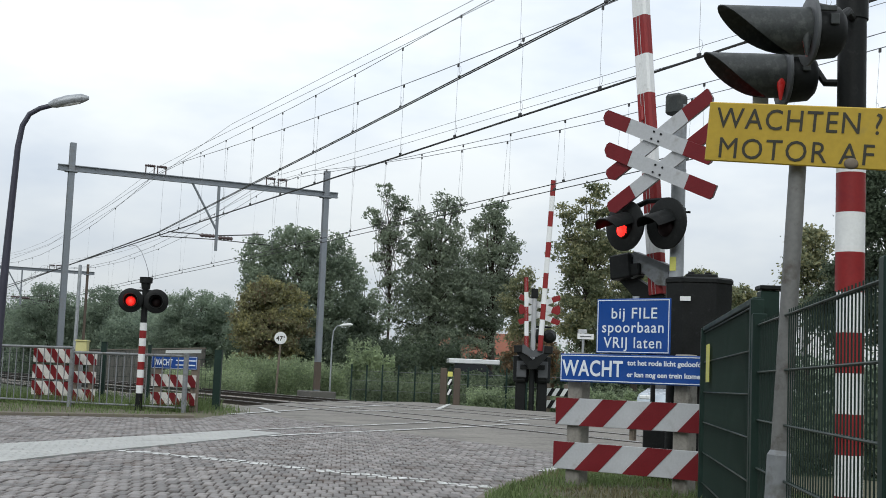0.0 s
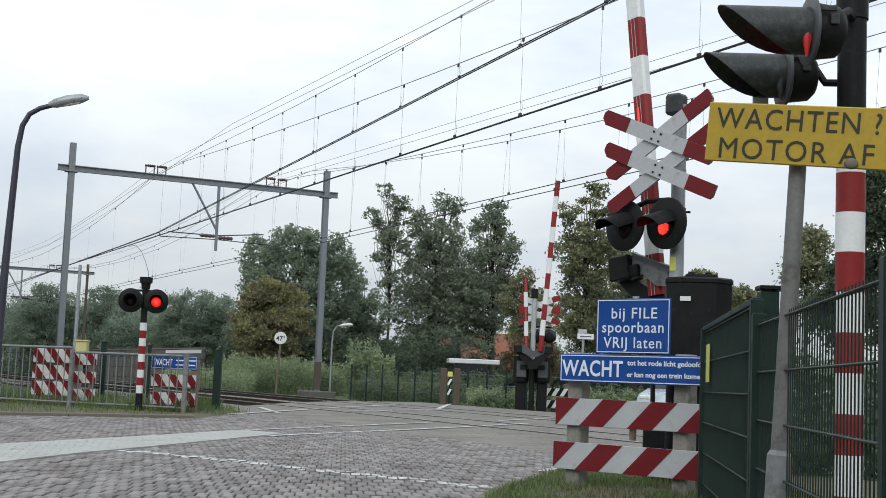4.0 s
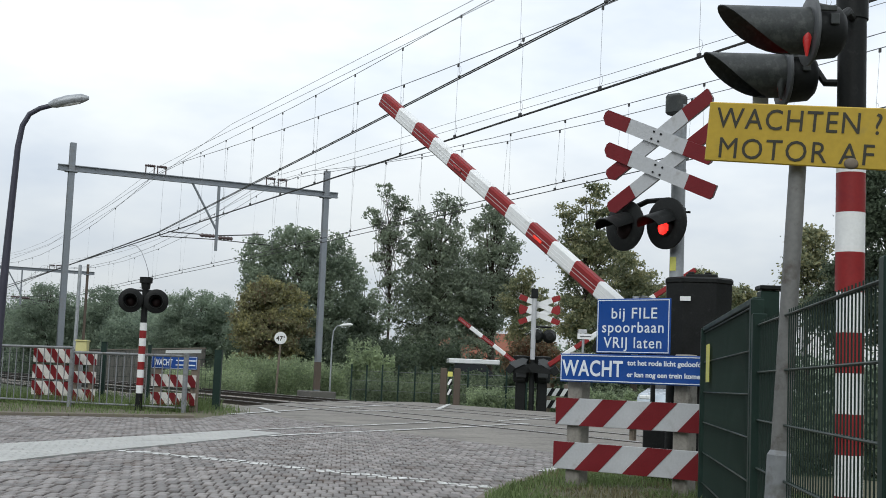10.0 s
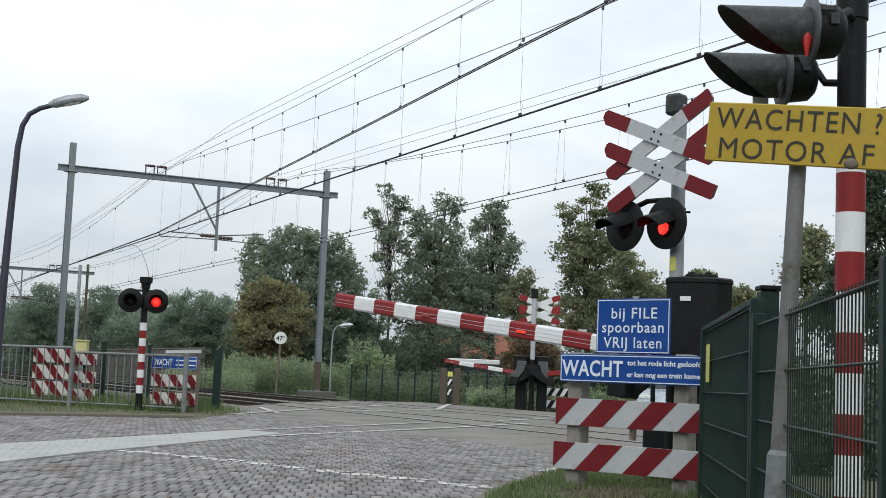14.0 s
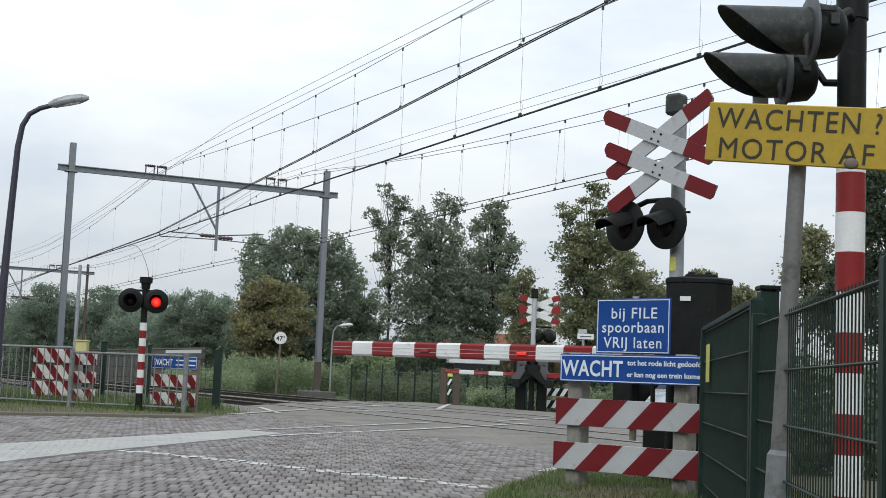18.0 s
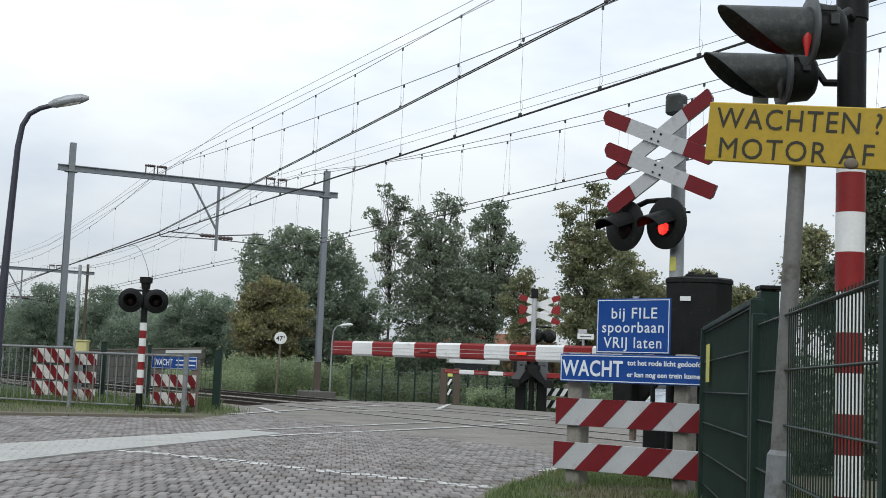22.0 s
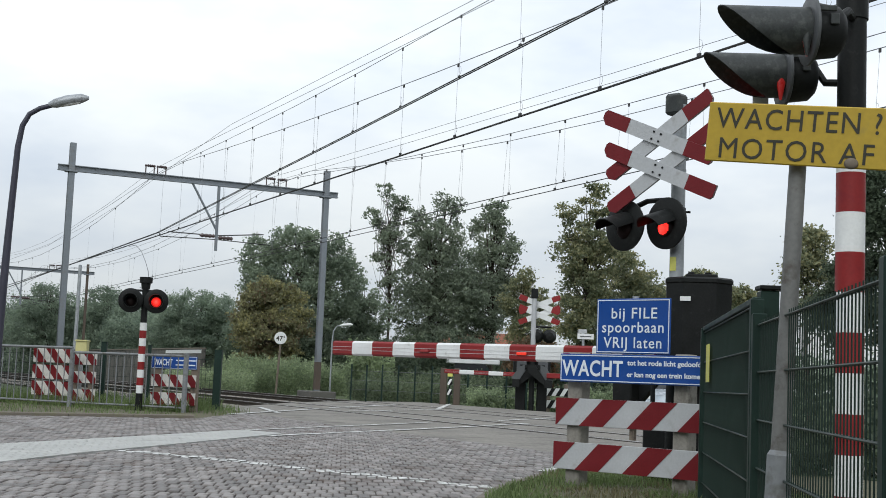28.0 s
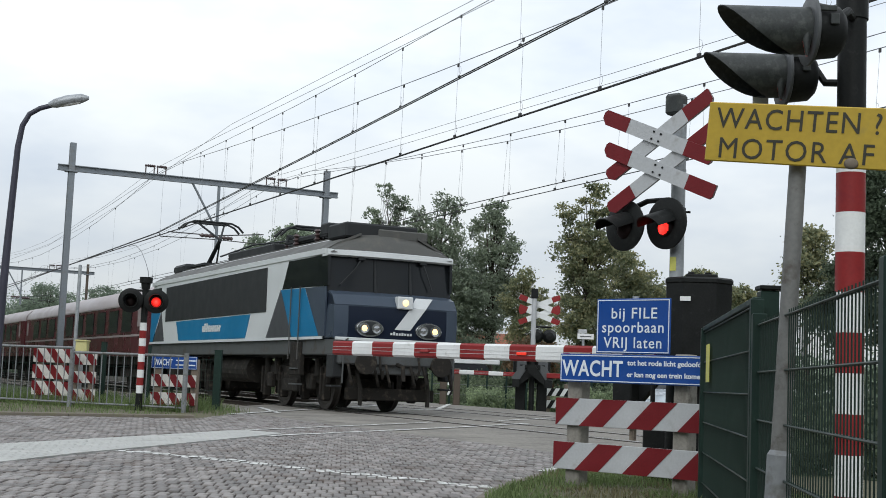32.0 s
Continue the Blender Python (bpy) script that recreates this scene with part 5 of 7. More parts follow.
def tree(name, x, y, lobes, n, size, m, label, seed, trunk_r=0.2, category="tree", hollow=0.5, dense=1.0, ragged=0.5):
    rr = random.Random(seed)
    rn = np.random.default_rng(seed)
    th = thing(name, (x, y, -0.19), label, category, "trees")
    pc, at = crown_places(lobes, n, rn, dense, hollow, ragged)
    part("crown", leaf_mesh("crown", at, size, m, rn), None, th, "")
    tk = Mesh()
    top = max(z + rz * 0.6 for _, z, _, rz in lobes)
    lean = max(lobes, key=lambda q: q[1])[0]
    bend = rr.uniform(-0.25, 0.25)

    def spine(u):
        return Vector((bend * u * (1 - u) * 4 + lean * u * u, 0.1 * u, top * u))
    tk.tube([spine(0) - Vector((0, 0, 0.3))] + [spine(u) for u in (0.15, 0.35, 0.6, 0.85, 1.0)], [trunk_r * 1.3, trunk_r, trunk_r * 0.8, trunk_r * 0.5, trunk_r * 0.25, trunk_r * 0.08], 8)
    for q in pc[::max(1, len(pc) // 80)]:
        v = Vector(q)
        u = min(max(v.z / top * rr.uniform(0.62, 0.92), 0.12), 0.92)
        st = spine(u)
        kink = Vector((rr.uniform(-0.15, 0.15), rr.uniform(-0.15, 0.15), rr.uniform(-0.16, 0.02))) * (v - st).length
        tk.tube([st, st.lerp(v, 0.5) + kink, v], [trunk_r * 0.22, trunk_r * 0.13, trunk_r * 0.05], 5)
    part("trunk", tk, M_BARK, th, "dark trunk and limbs")
    return th


# big trees behind the railway
tree("oak_tree", -7.82, 76.0, [(-0.54, 8.44, 1.62, 1.15), (-2.61, 7.60, 1.20, 1.30), (1.61, 7.70, 1.10, 1.35), (-0.97, 6.20, 2.65, 1.75), (1.95, 6.00, 1.40, 1.90), (-0.54, 3.95, 2.95, 1.62), (-0.4, 2.2, 2.9, 1.2)], 46000, 0.092, M_LEAFD, "dense dark green round-crowned tree behind the railway", 11, 0.3, hollow=0.7, dense=1.3, ragged=0.4)
tree("maple_tree", -9.08, 71.0, [(-0.37, 5.20, 0.95, 0.95), (-1.06, 3.96, 0.92, 1.30), (1.00, 4.41, 1.08, 1.20), (0.16, 3.11, 1.95, 1.15), (0.1, 1.7, 1.8, 0.9)], 24000, 0.085, M_LEAFY, "smaller tree turning yellow and rusty brown", 12, 0.16, hollow=0.7, dense=1.3, ragged=0.4)
tree("poplar_tree", -0.5, 86.0, [(0.68, 12.30, 1.05, 0.90), (-0.95, 11.20, 1.05, 1.00), (0.20, 10.16, 1.85, 1.50), (-1.35, 8.87, 1.10, 1.30), (0.10, 7.82, 2.20, 1.85), (-0.50, 5.22, 2.20, 2.10), (1.39, 6.60, 2.05, 2.15), (0.42, 3.19, 3.40, 1.50)], 33000, 0.10, M_LEAF, "tall ragged dark green tree with small sky gaps", 13, 0.3, hollow=0.6, dense=1.0, ragged=0.8)
tree("poplar_tree", 3.59, 88.0, [(-0.15, 12.36, 0.95, 0.78), (-0.55, 10.97, 1.30, 1.20), (0.47, 9.87, 1.12, 1.35), (-0.60, 8.24, 1.75, 1.75), (-0.89, 6.05, 2.00, 1.87), (0.62, 6.79, 1.00, 1.45), (-1.0, 4.2, 1.3, 1.2)], 23000, 0.10, M_LEAF, "tall green tree with an uneven crown", 14, 0.26, hollow=0.6, dense=1.0, ragged=0.8)
tree("poplar_tree", -3.4, 84.0, [(-0.44, 13.00, 0.52, 0.45), (-1.14, 11.12, 0.60, 0.75), (0.37, 12.02, 0.90, 0.75), (-0.01, 9.97, 1.00, 0.86), (-0.44, 8.36, 0.70, 0.70), (0.3, 6.9, 0.9, 0.9)], 4200, 0.10, M_LEAF, "thin open-topped tree with bare branches", 15, 0.09, hollow=0.3, dense=0.9, ragged=1.0)
tree("alder_tree", -4.74, 80.0, [(0.01, 5.91, 0.92, 0.82), (0.52, 4.64, 1.23, 1.29), (-0.82, 4.17, 1.29, 1.50), (0.09, 2.85, 1.77, 1.23), (0.0, 1.5, 1.9, 0.9)], 9500, 0.105, M_LEAFD, "low dark tree between the taller trees", 41, 0.14, hollow=0.6, ragged=0.7)
tree("young_tree", 4.94, 74.0, [(-0.39, 6.75, 0.56, 0.62), (-0.73, 5.63, 0.80, 1.00), (0.72, 5.53, 0.66, 0.76), (0.14, 4.09, 1.25, 1.20), (0.1, 2.6, 1.3, 1.0)], 13000, 0.088, M_LEAFM, "small tree with yellowing leaves", 18, 0.1, hollow=0.5, ragged=0.8)
tree("young_tree", 6.21, 56.0, [(0.02, 9.14, 0.52, 0.50), (-0.90, 8.33, 0.46, 0.48), (0.60, 8.20, 0.50, 0.55), (-0.22, 7.54, 0.88, 0.72), (-0.60, 6.39, 0.88, 0.90), (0.83, 6.50, 0.98, 0.95), (-0.03, 5.09, 1.15, 1.10), (-0.67, 3.87, 0.95, 0.95), (0.3, 3.2, 1.2, 0.9)], 19000, 0.078, M_LEAFM, "slender open tree with sparse autumn leaves", 16, 0.12, hollow=0.4, dense=1.0, ragged=1.0)
tree("young_tree", 8.83, 60.0, [(-0.70, 6.22, 0.98, 0.92), (0.23, 5.23, 1.05, 0.98), (-0.86, 4.54, 1.22, 1.22), (1.14, 4.62, 0.98, 0.98), (0.0, 3.2, 1.9, 1.1)], 20000, 0.080, M_LEAFM, "spreading tree turning yellow at its edges", 17, 0.16, hollow=0.5, ragged=0.8)
tree("young_tree", 11.63, 56.0, [(-0.87, 5.51, 0.82, 0.55), (0.95, 5.00, 0.84, 0.52), (-0.18, 4.46, 1.60, 0.71), (0.0, 3.2, 1.7, 1.1)], 13000, 0.080, M_LEAFM, "low green tree behind the machine housing", 19, 0.12, hollow=0.5, ragged=0.8)
tree("apple_tree", 4.4, 63.0, dome(1.3, 3.5), 9000, 0.085, M_LEAFO, "low tree with russet leaves", 20, 0.1)
tree("birch_tree", 7.47, 26.5, [(-0.04, 4.05, 0.25, 0.34), (-0.12, 3.42, 0.38, 0.45), (0.09, 2.87, 0.45, 0.45)], 8500, 0.042, M_LEAFM, "slender tree with small autumn leaves behind the fence", 21, 0.06, hollow=0.3, ragged=0.9)
tree("conifer_tree", 5.57, 17.0, [(0.01, 3.56, 0.16, 0.40), (-0.04, 2.93, 0.25, 0.51), (0.01, 2.20, 0.30, 0.51)], 12000, 0.03, M_LEAFN, "dark narrow evergreen behind the fence", 22, 0.06, hollow=0.4)
tree("birch_tree", 7.37, 24.0, [(-0.01, 3.01, 0.35, 0.35), (-0.11, 2.39, 0.51, 0.51)], 8000, 0.04, M_LEAFN, "dark low tree behind the fence", 23, 0.08, hollow=0.4)
tree("lime_tree", -17.0, 94.0, dome(3.3, 7.0), 42000, 0.085, M_LEAFF, "round green tree on the far side of the line", 24, 0.22)
tree("lime_tree", -13.0, 91.0, dome(2.0, 5.2), 20000, 0.085, M_LEAFF, "small round green tree on the far side of the line", 25, 0.18)
tree("lime_tree", -28.2, 112.0, dome(2.4, 8.0), 24000, 0.10, M_LEAFF, "dark green tree on the far side of the line", 26, 0.22)
tree("lime_tree", -33.6, 114.0, dome(3.4, 8.0), 30000, 0.10, M_LEAFF, "dark green tree on the far side of the line", 27, 0.25)


def thicket(name, runs, m, label, size, seed, category="shrubs"):
    """a bank of leaf clumps: runs of (x, y, length x, depth y, height, count)"""
    rn = np.random.default_rng(seed)
    places = []
    for x, y, lx, ly, h, n in runs:
        u, v = rn.uniform(-1, 1, n), rn.uniform(-1, 1, n)
        bump = np.array([noise.noise((x + i * lx * 1.7, y + j * ly, seed)) + 0.5 * noise.noise((i * lx * 4.1, j * ly * 3.0, seed + 5)) for i, j in zip(u, v)])
        hh = h * (0.65 + 0.5 * bump + 0.22 * rn.random(n))
        places.append(np.stack((x + u * lx / 2, y + v * ly / 2, -0.19 + hh * (1 - (1 - rn.random(n)) ** 1.8)), axis=1))
    return tagged(new(name, leaf_mesh(name, np.concatenate(places), size, m, rn)), label, category, kind="stuff")


thicket("far_woodland", [(-42, 132, 30, 8, 7.2, 70000), (-28, 122, 22, 6, 6.6, 56000), (-17, 104, 18, 5, 5.2, 36000), (4, 118, 34, 6, 3.6, 18000), (26, 110, 40, 6, 4.6, 20000)], M_LEAFF, "dark green wood along the horizon", 0.135, 31, "woods")
thicket("undergrowth", [(-6.5, 74, 11, 4, 2.6, 16000), (-2.4, 78, 7.2, 4, 3.2, 14000), (4.0, 78, 5.5, 3, 1.1, 4400), (7.5, 72, 9, 4, 2.4, 12000), (1.9, 59.0, 6, 1.5, 1.35, 8000)], M_LEAFN, "dark undergrowth below the trees", 0.12, 32)
thicket("trackside_shrubs", [(-8.2, 66, 5.0, 5, 1.7, 24000), (-5.0, 68, 3.5, 4, 1.5, 13000), (-10.5, 62, 4, 5, 1.1, 9000)], M_SHRUB, "pale green shrubs beside the track", 0.06, 33)
thicket("trackside_shrubs", [(-3.4, 60.5, 1.5, 1.6, 2.6, 3000), (-2.7, 60.5, 1.4, 1.6, 2.1, 2200)], M_SHRUB, "bright green bush beside the mast", 0.085, 34)
thicket("hedge", [(-1.2, 52, 4.5, 1.5, 0.9, 5200), (-0.2, 56, 6.0, 2.5, 1.3, 6500), (7.0, 46, 5, 2, 1.0, 6000)], M_HEDGE, "dark low growth behind the wire fence", 0.055, 35)
thicket("hedge", [(2.6, 45, 3.2, 1.8, 0.75, 6400), (4.4, 42.5, 2.5, 1.4, 0.55, 3600), (4.75, 38.5, 1.9, 0.8, 0.85, 4500)], M_SHRUB, "low bright green growth beside the far street", 0.05, 42)
thicket("hedge", [(6.2, 15.5, 4.5, 1.4, 1.5, 6500), (4.2, 12.5, 2.0, 1.0, 0.75, 3000)], M_LEAFN, "dark hedge behind the green fence", 0.05, 36)
thicket("horizon_trees", [(-120, 300, 160, 20, 9, 5000), (60, 300, 240, 20, 9, 6000)], M_LEAFD, "line of trees on the horizon", 1.0, 37, "woods")

# unseen trees added behind and beside the street, to dim reflections and back light
thicket("trees_around", [(-20, -34, 60, 8, 11, 5200), (30, -30, 50, 8, 10, 4600), (34, 8, 8, 60, 9, 5200), (-38, -8, 8, 60, 10, 5200)], M_LEAFD, "unseen trees added round the street to darken light and reflections", 0.7, 38, "woods")

# added out of view: keeps bright sky out of the train's glass and paint
rr_ = [(trk(s, 0.0).x, trk(s, 0.0).y, 9, 9, 9.0, 900) for s in range(48, 260, 8)]
thicket("trees_beside_the_line", rr_, M_LEAFD, "unseen trees added to darken what the train reflects", 0.6, 39, "woods")

# fence and gate behind the railway
ff = thing("wire_fence", (0, 0, 0), "dark green posts with thin wire behind the railway", "fence")
for i in range(14):
    x, y = -3.3 + i * 0.62, 51.0 - i * 0.75
    part("post", Mesh().box((x, y, 0.5), (0.06, 0.06, 1.5), 0.008), M_GREENP, ff, "dark green post")
for z in (0.3, 0.65, 1.0):
    part("wire", Mesh().cyl((-3.3, 51.0, z), (-3.3 + 13 * 0.62, 51.0 - 13 * 0.75, z), 0.006, seg=5), M_WIRETHIN, ff)
gf = thing("timber_gate", (0.05, 43.6, 0), "weathered timber frame with small striped plates", "gate")
for x in (0.14, 0.58):
    part("post", Mesh().box((x, 0, 0.5), (0.22, 0.16, 1.35), 0.02), M_FOOT, gf, "brown timber post")
part("yellow_plate", Mesh().box((0.35, -0.06, 0.98), (0.16, 0.02, 0.16)), M_STICKER, gf, "small yellow plate")
for z in (0.62, 0.30):
    striped_board(gf, 0.15, 0.20, (0.275, -0.06, z), 0.16, 0.10, 0.05, reds=M_BLACK)
hf = thing("warning_boards", face((3.35, 41.5, 0), (0.0, 1, 0)), "pale striped boards behind the railway", "road barrier")
for z in (0.42, 0.05):
    striped_board(hf, 0.75, 0.24, (0, 0, z), 0.26, 0.14, 0.06, reds=M_BLACK)
for a in (0.1, 0.65):
    part("post", Mesh().box((a, 0.08, 0.3), (0.12, 0.1, 1.0), 0.01), M_WOOD, hf)
# small speed board
sp = thing("track_sign", (-7.15, 60.0, -0.19), "round white kilometre disc with a black number on a brown post", "railway sign")
part("post", Mesh().cyl((-0.1, 0, 0), (0.0, 0, 2.3), 0.05, seg=10), M_WOOD, sp)
dk = part("disc", Mesh().lathe([(0.001, 0.0), (0.27, 0.0), (0.28, 0.015), (0.27, 0.03), (0.001, 0.03)], 28, at=Matrix.Translation((0.0, -0.06, 2.56)) @ Matrix.Rotation(radians(90), 4, "X")), M_WHITE, sp, "white disc", None, 40)
lettering("47", 0.3, 0.30, M_TEXTBLK, dk, (-0.04, -0.094, 2.55), 0.006)
lettering("5", 0.14, 0.07, M_TEXTBLK, dk, (0.17, -0.094, 2.62), 0.004)


def small_lamp(x, y, h, label):
    th = thing("street_lamp", (x, y, -0.1), label, "street lamp", "street lamps")
    part("pole", Mesh().tube([(0, 0, 0), (0, 0, h * 0.75), (0.05, 0, h * 0.92), (0.2, 0, h * 0.99), (0.4, 0, h)], [0.045, 0.036, 0.03, 0.028, 0.028], 8), M_GALV, th, "", None, 50)
    part("lantern", Mesh().tube([(0.35, 0, h), (0.5, 0, h + 0.03), (0.85, 0, h + 0.07), (0.98, 0, h + 0.06)], [0.03, 0.07, 0.07, 0.02], 10), M_WHITE, th, "pale lantern", None, 50)


small_lamp(-5.15, 64.0, 3.3, "small grey street lamp behind the shrubs")
small_lamp(-12.6, 86.0, 2.9, "small grey street lamp among the trees")
nm = thing("street_name_sign", (3.35, 31.0, 0.05), "small white street sign on a thin post", "sign")
part("post", Mesh().cyl((0, 0, -0.25), (0, 0, 1.95), 0.03, seg=8), M_GALV, nm)
part("plate", Mesh().box((0.05, -0.04, 1.86), (0.38, 0.02, 0.13), 0.004), M_WHITE, nm)
part("text_bar", Mesh().box((0.05, -0.052, 1.86), (0.26, 0.004, 0.022)), M_BELL, nm)
part("cross_plate", Mesh().box((-0.02, -0.02, 1.98), (0.20, 0.015, 0.09), 0.004), M_BUCK, nm, "small pale second plate")
tl2 = thing("street_lamp", (8.15, 24.0, 0), "grey lantern of a street lamp behind the fence", "street lamp", "street lamps")
part("pole", Mesh().tube([(0.45, 0, -0.1), (0.45, 0, 3.0), (0.40, 0, 3.16), (0.2, 0, 3.22)], 0.05, 8), M_GALV, tl2, "", None, 50)
part("lantern", Mesh().tube([(0.25, 0, 3.22), (0.1, 0, 3.24), (-0.25, 0, 3.25), (-0.4, 0, 3.22)], [0.04, 0.09, 0.09, 0.03], 10), M_GALV, tl2, "", None, 50)

# low wall with painted scrawl along the platform, left of the far trees
pw = thing("platform_wall", trk_pose(89, 20.5), "grey concrete wall with dark scrawls beside the far track", "wall")
part("wall", Mesh().box((0, 0, 0.85), (32, 0.25, 2.3), 0.02), M_CONCD, pw)
part("coping", Mesh().box((0, 0, 2.03), (32, 0.32, 0.07), 0.01), M_KERB, pw)
for k, (x, w) in enumerate(((-7.2, 1.0), (-5.9, 0.9), (-4.6, 1.1), (-3.2, 0.9), (-1.8, 1.2))):
    part("scrawl", Mesh().box((x, -0.13, 1.7), (w * 0.18, 0.012, 0.45), 0.004), M_BLACK, pw, "unreadable painted scrawl")
    part("scrawl", Mesh().box((x + w * 0.35, -0.13, 1.65 + 0.15 * (k % 2)), (w * 0.4, 0.012, 0.12), 0.004), M_BLACK, pw, "unreadable painted scrawl")
part("white_panel", Mesh().box((12, -0.13, 1.85), (8, 0.012, 0.2), 0.004), M_WHITE, pw, "white painted strip")

# house and vehicles in the distance
hs = thing("brick_house", face((3.2, 96.0, 0), (0.1, 1, 0)), "red brick house with an orange tiled roof among trees", "house")
part("wall", Mesh().box((0, 2.5, 1.2), (7.0, 5.0, 2.8), 0.02), M_BRICKWALL, hs, "red brick wall")
part("roof", Mesh().put([(-3.8, -0.5, 2.4), (3.8, -0.5, 2.4), (3.8, 5.5, 2.4), (-3.8, 5.5, 2.4), (-3.8, 2.5, 4.4), (3.8, 2.5, 4.4)], [(0, 1, 5, 4), (2, 3, 4, 5), (1, 2, 5), (3, 0, 4), (3, 2, 1, 0)]), M_ROOF, hs, "orange tiled roof")
for x in (-2.2, 0, 2.2):
    wn = part("window", Mesh().box((x, -0.02, 1.35), (1.1, 0.06, 1.2)), M_DARKGLASS, hs)
    part("window_frame", Mesh().box((x, -0.05, 1.97), (1.2, 0.05, 0.08)).box((x, -0.05, 0.73), (1.2, 0.05, 0.08)).box((x - 0.56, -0.05, 1.35), (0.08, 0.05, 1.2)).box((x + 0.56, -0.05, 1.35), (0.08, 0.05, 1.2)), M_WHITE, wn)
M_SILVER = mat("silver_blue_car_paint", (0.42, 0.47, 0.52), 0.25, 0.3, var=0.06, scale=2, bump=0)
M_CARWHITE = mat("white_car_paint", (0.72, 0.73, 0.74), 0.25, var=0.05, scale=2, bump=0)


def car(x, y, ang, paint, label, h=1.45, L=4.2, category="car", cap=None):
    th = thing("parked_car", Matrix.Translation((x, y, -0.15)) @ Matrix.Rotation(radians(ang), 4, "Z"), label, category, "parked cars")
    sec = []
    for yy, k in ((-0.84, 0.9), (-0.80, 1.0), (0.80, 1.0), (0.84, 0.9)):
        sec.append([(-L / 2, yy, 0.35), (-L / 2, yy, 0.75 * k), (-L / 2 + 0.25, yy, 0.9 * k), (L / 2 - 1.1, yy, 0.92 * k), (L / 2 - 0.15, yy, 0.75 * k), (L / 2, yy, 0.5), (L / 2, yy, 0.3)])
    body = part("body", sweep_(sec), paint, th, "", None, 35)
    sec = []
    for yy, k in ((-0.72, 0.97), (-0.66, 1.0), (0.66, 1.0), (0.72, 0.97)):
        sec.append([(-L / 2 + 0.15, yy * 1.1, 0.86), (-L / 2 + 0.5, yy * 0.95, h * k), (L / 2 - 2.0, yy * 0.95, h * k), (L / 2 - 1.15, yy * 1.1, 0.88)])
    cb = part("cabin", sweep_(sec), M_DARKGLASS, th, "dark car windows", None, 35)
    part("roof", Mesh().box((-0.65, 0, h + 0.005), (L - 2.7, 1.26, 0.05), 0.02) if not cap else Mesh().box((-0.55, 0, h - 0.02), (L - 1.4, 1.5, cap), 0.03), paint, cb, "white high roof" if cap else "")
    for sx in (-L / 2 + 0.8, L / 2 - 0.8):
        for sy in (-0.78, 0.78):
            wl = part("wheel", Mesh().cyl((sx, sy - 0.09, 0.31), (sx, sy + 0.09, 0.31), 0.31, seg=18), M_TYRE, th, "", None, 40)
            part("rim", Mesh().cyl((sx, sy - 0.1, 0.31), (sx, sy + 0.1, 0.31), 0.18, seg=14), M_GALV, wl)
    for sy in (-0.6, 0.6):
        part("headlight", Mesh().box((L / 2 - 0.12, sy, 0.66), (0.16, 0.34, 0.13), 0.03), M_WHITE, th)
        part("tail_light", Mesh().box((-L / 2 + 0.03, sy, 0.75), (0.1, 0.3, 0.14), 0.02), M_DKRED, th)
    return th


def sweep_(sections):
    ms = Mesh()
    n = len(sections[0])
    for sec in sections:
        ms.v += [tuple(p) for p in sec]
    for i in range(len(sections) - 1):
        for j in range(n):
            a, b = i * n + j, i * n + (j + 1) % n
            ms.f.append((a, b, b + n, a + n))
    ms.f += [tuple(range(n))[::-1], tuple(range((len(sections) - 1) * n, len(sections) * n))]
    ms.m = [0] * len(ms.f)
    return ms


car(7.5, 41.0, 246, M_SILVER, "silver-blue hatchback waiting on the far street")
car(-4.3, 84.0, 5, M_CARWHITE, "white car parked behind the shrubs")
car(2.15, 62.0, 4, M_CARWHITE, "white van with dark windows parked behind the shrubs", 1.86, 3.75, "van", 0.22)
car(-10.2, 80.0, 3, M_SILVER, "pale car parked behind the shrubs")

# ================= the train =================
T_NAVY = mat("navy_train_paint", (0.007, 0.012, 0.026), 0.36, var=0.12, scale=1.5, bump=0.02, spec=0.22)
T_SLATE = mat("slate_train_paint", (0.05, 0.066, 0.092), 0.36, var=0.12, scale=1.5, bump=0.02, spec=0.22)
T_BLUE = mat("bright_blue_train_paint", (0.014, 0.165, 0.335), 0.4, var=0.1, scale=1.5, bump=0.02, spec=0.22)
T_WHITE = mat("white_train_paint", (0.58, 0.60, 0.61), 0.45, var=0.08, scale=1.2, bump=0.02, spot=(0.50, 0.50, 0.49), spot_at=0.68, spec=0.22)
T_GREY = mat("grey_train_roof", (0.072, 0.072, 0.068), 0.6, var=0.2, scale=1.5, spot=(0.095, 0.09, 0.08), spot_at=0.58)
T_DARK = mat("dark_louvre_grey", (0.026, 0.028, 0.030), 0.6, var=0.12, scale=2, spec=0.22)
T_WEDGE = mat("dark_grey_train_paint", (0.065, 0.068, 0.075), 0.4, var=0.1, scale=2, bump=0.02, spec=0.22)
T_FRAME = mat("grey_underframe_paint", (0.085, 0.09, 0.092), 0.55, var=0.22, scale=2, spot=(0.07, 0.06, 0.05), spot_at=0.6, spec=0.22)
T_GEAR = mat("grimy_running_gear", (0.020, 0.018, 0.016), 0.8, var=0.35, scale=4, spot=(0.06, 0.05, 0.04), spot_at=0.6, spec=0.22)
T_RED = mat("maroon_coach_paint", (0.095, 0.024, 0.030), 0.28, var=0.12, scale=1.0, bump=0.02, spec=0.22)
T_CROOF = mat("pale_coach_roof", (0.33, 0.285, 0.29), 0.38, var=0.12, scale=1.0)
T_LAMP = glow("lit_headlight", (1.0, 0.62, 0.22), 2.2, (0.8, 0.6, 0.3))
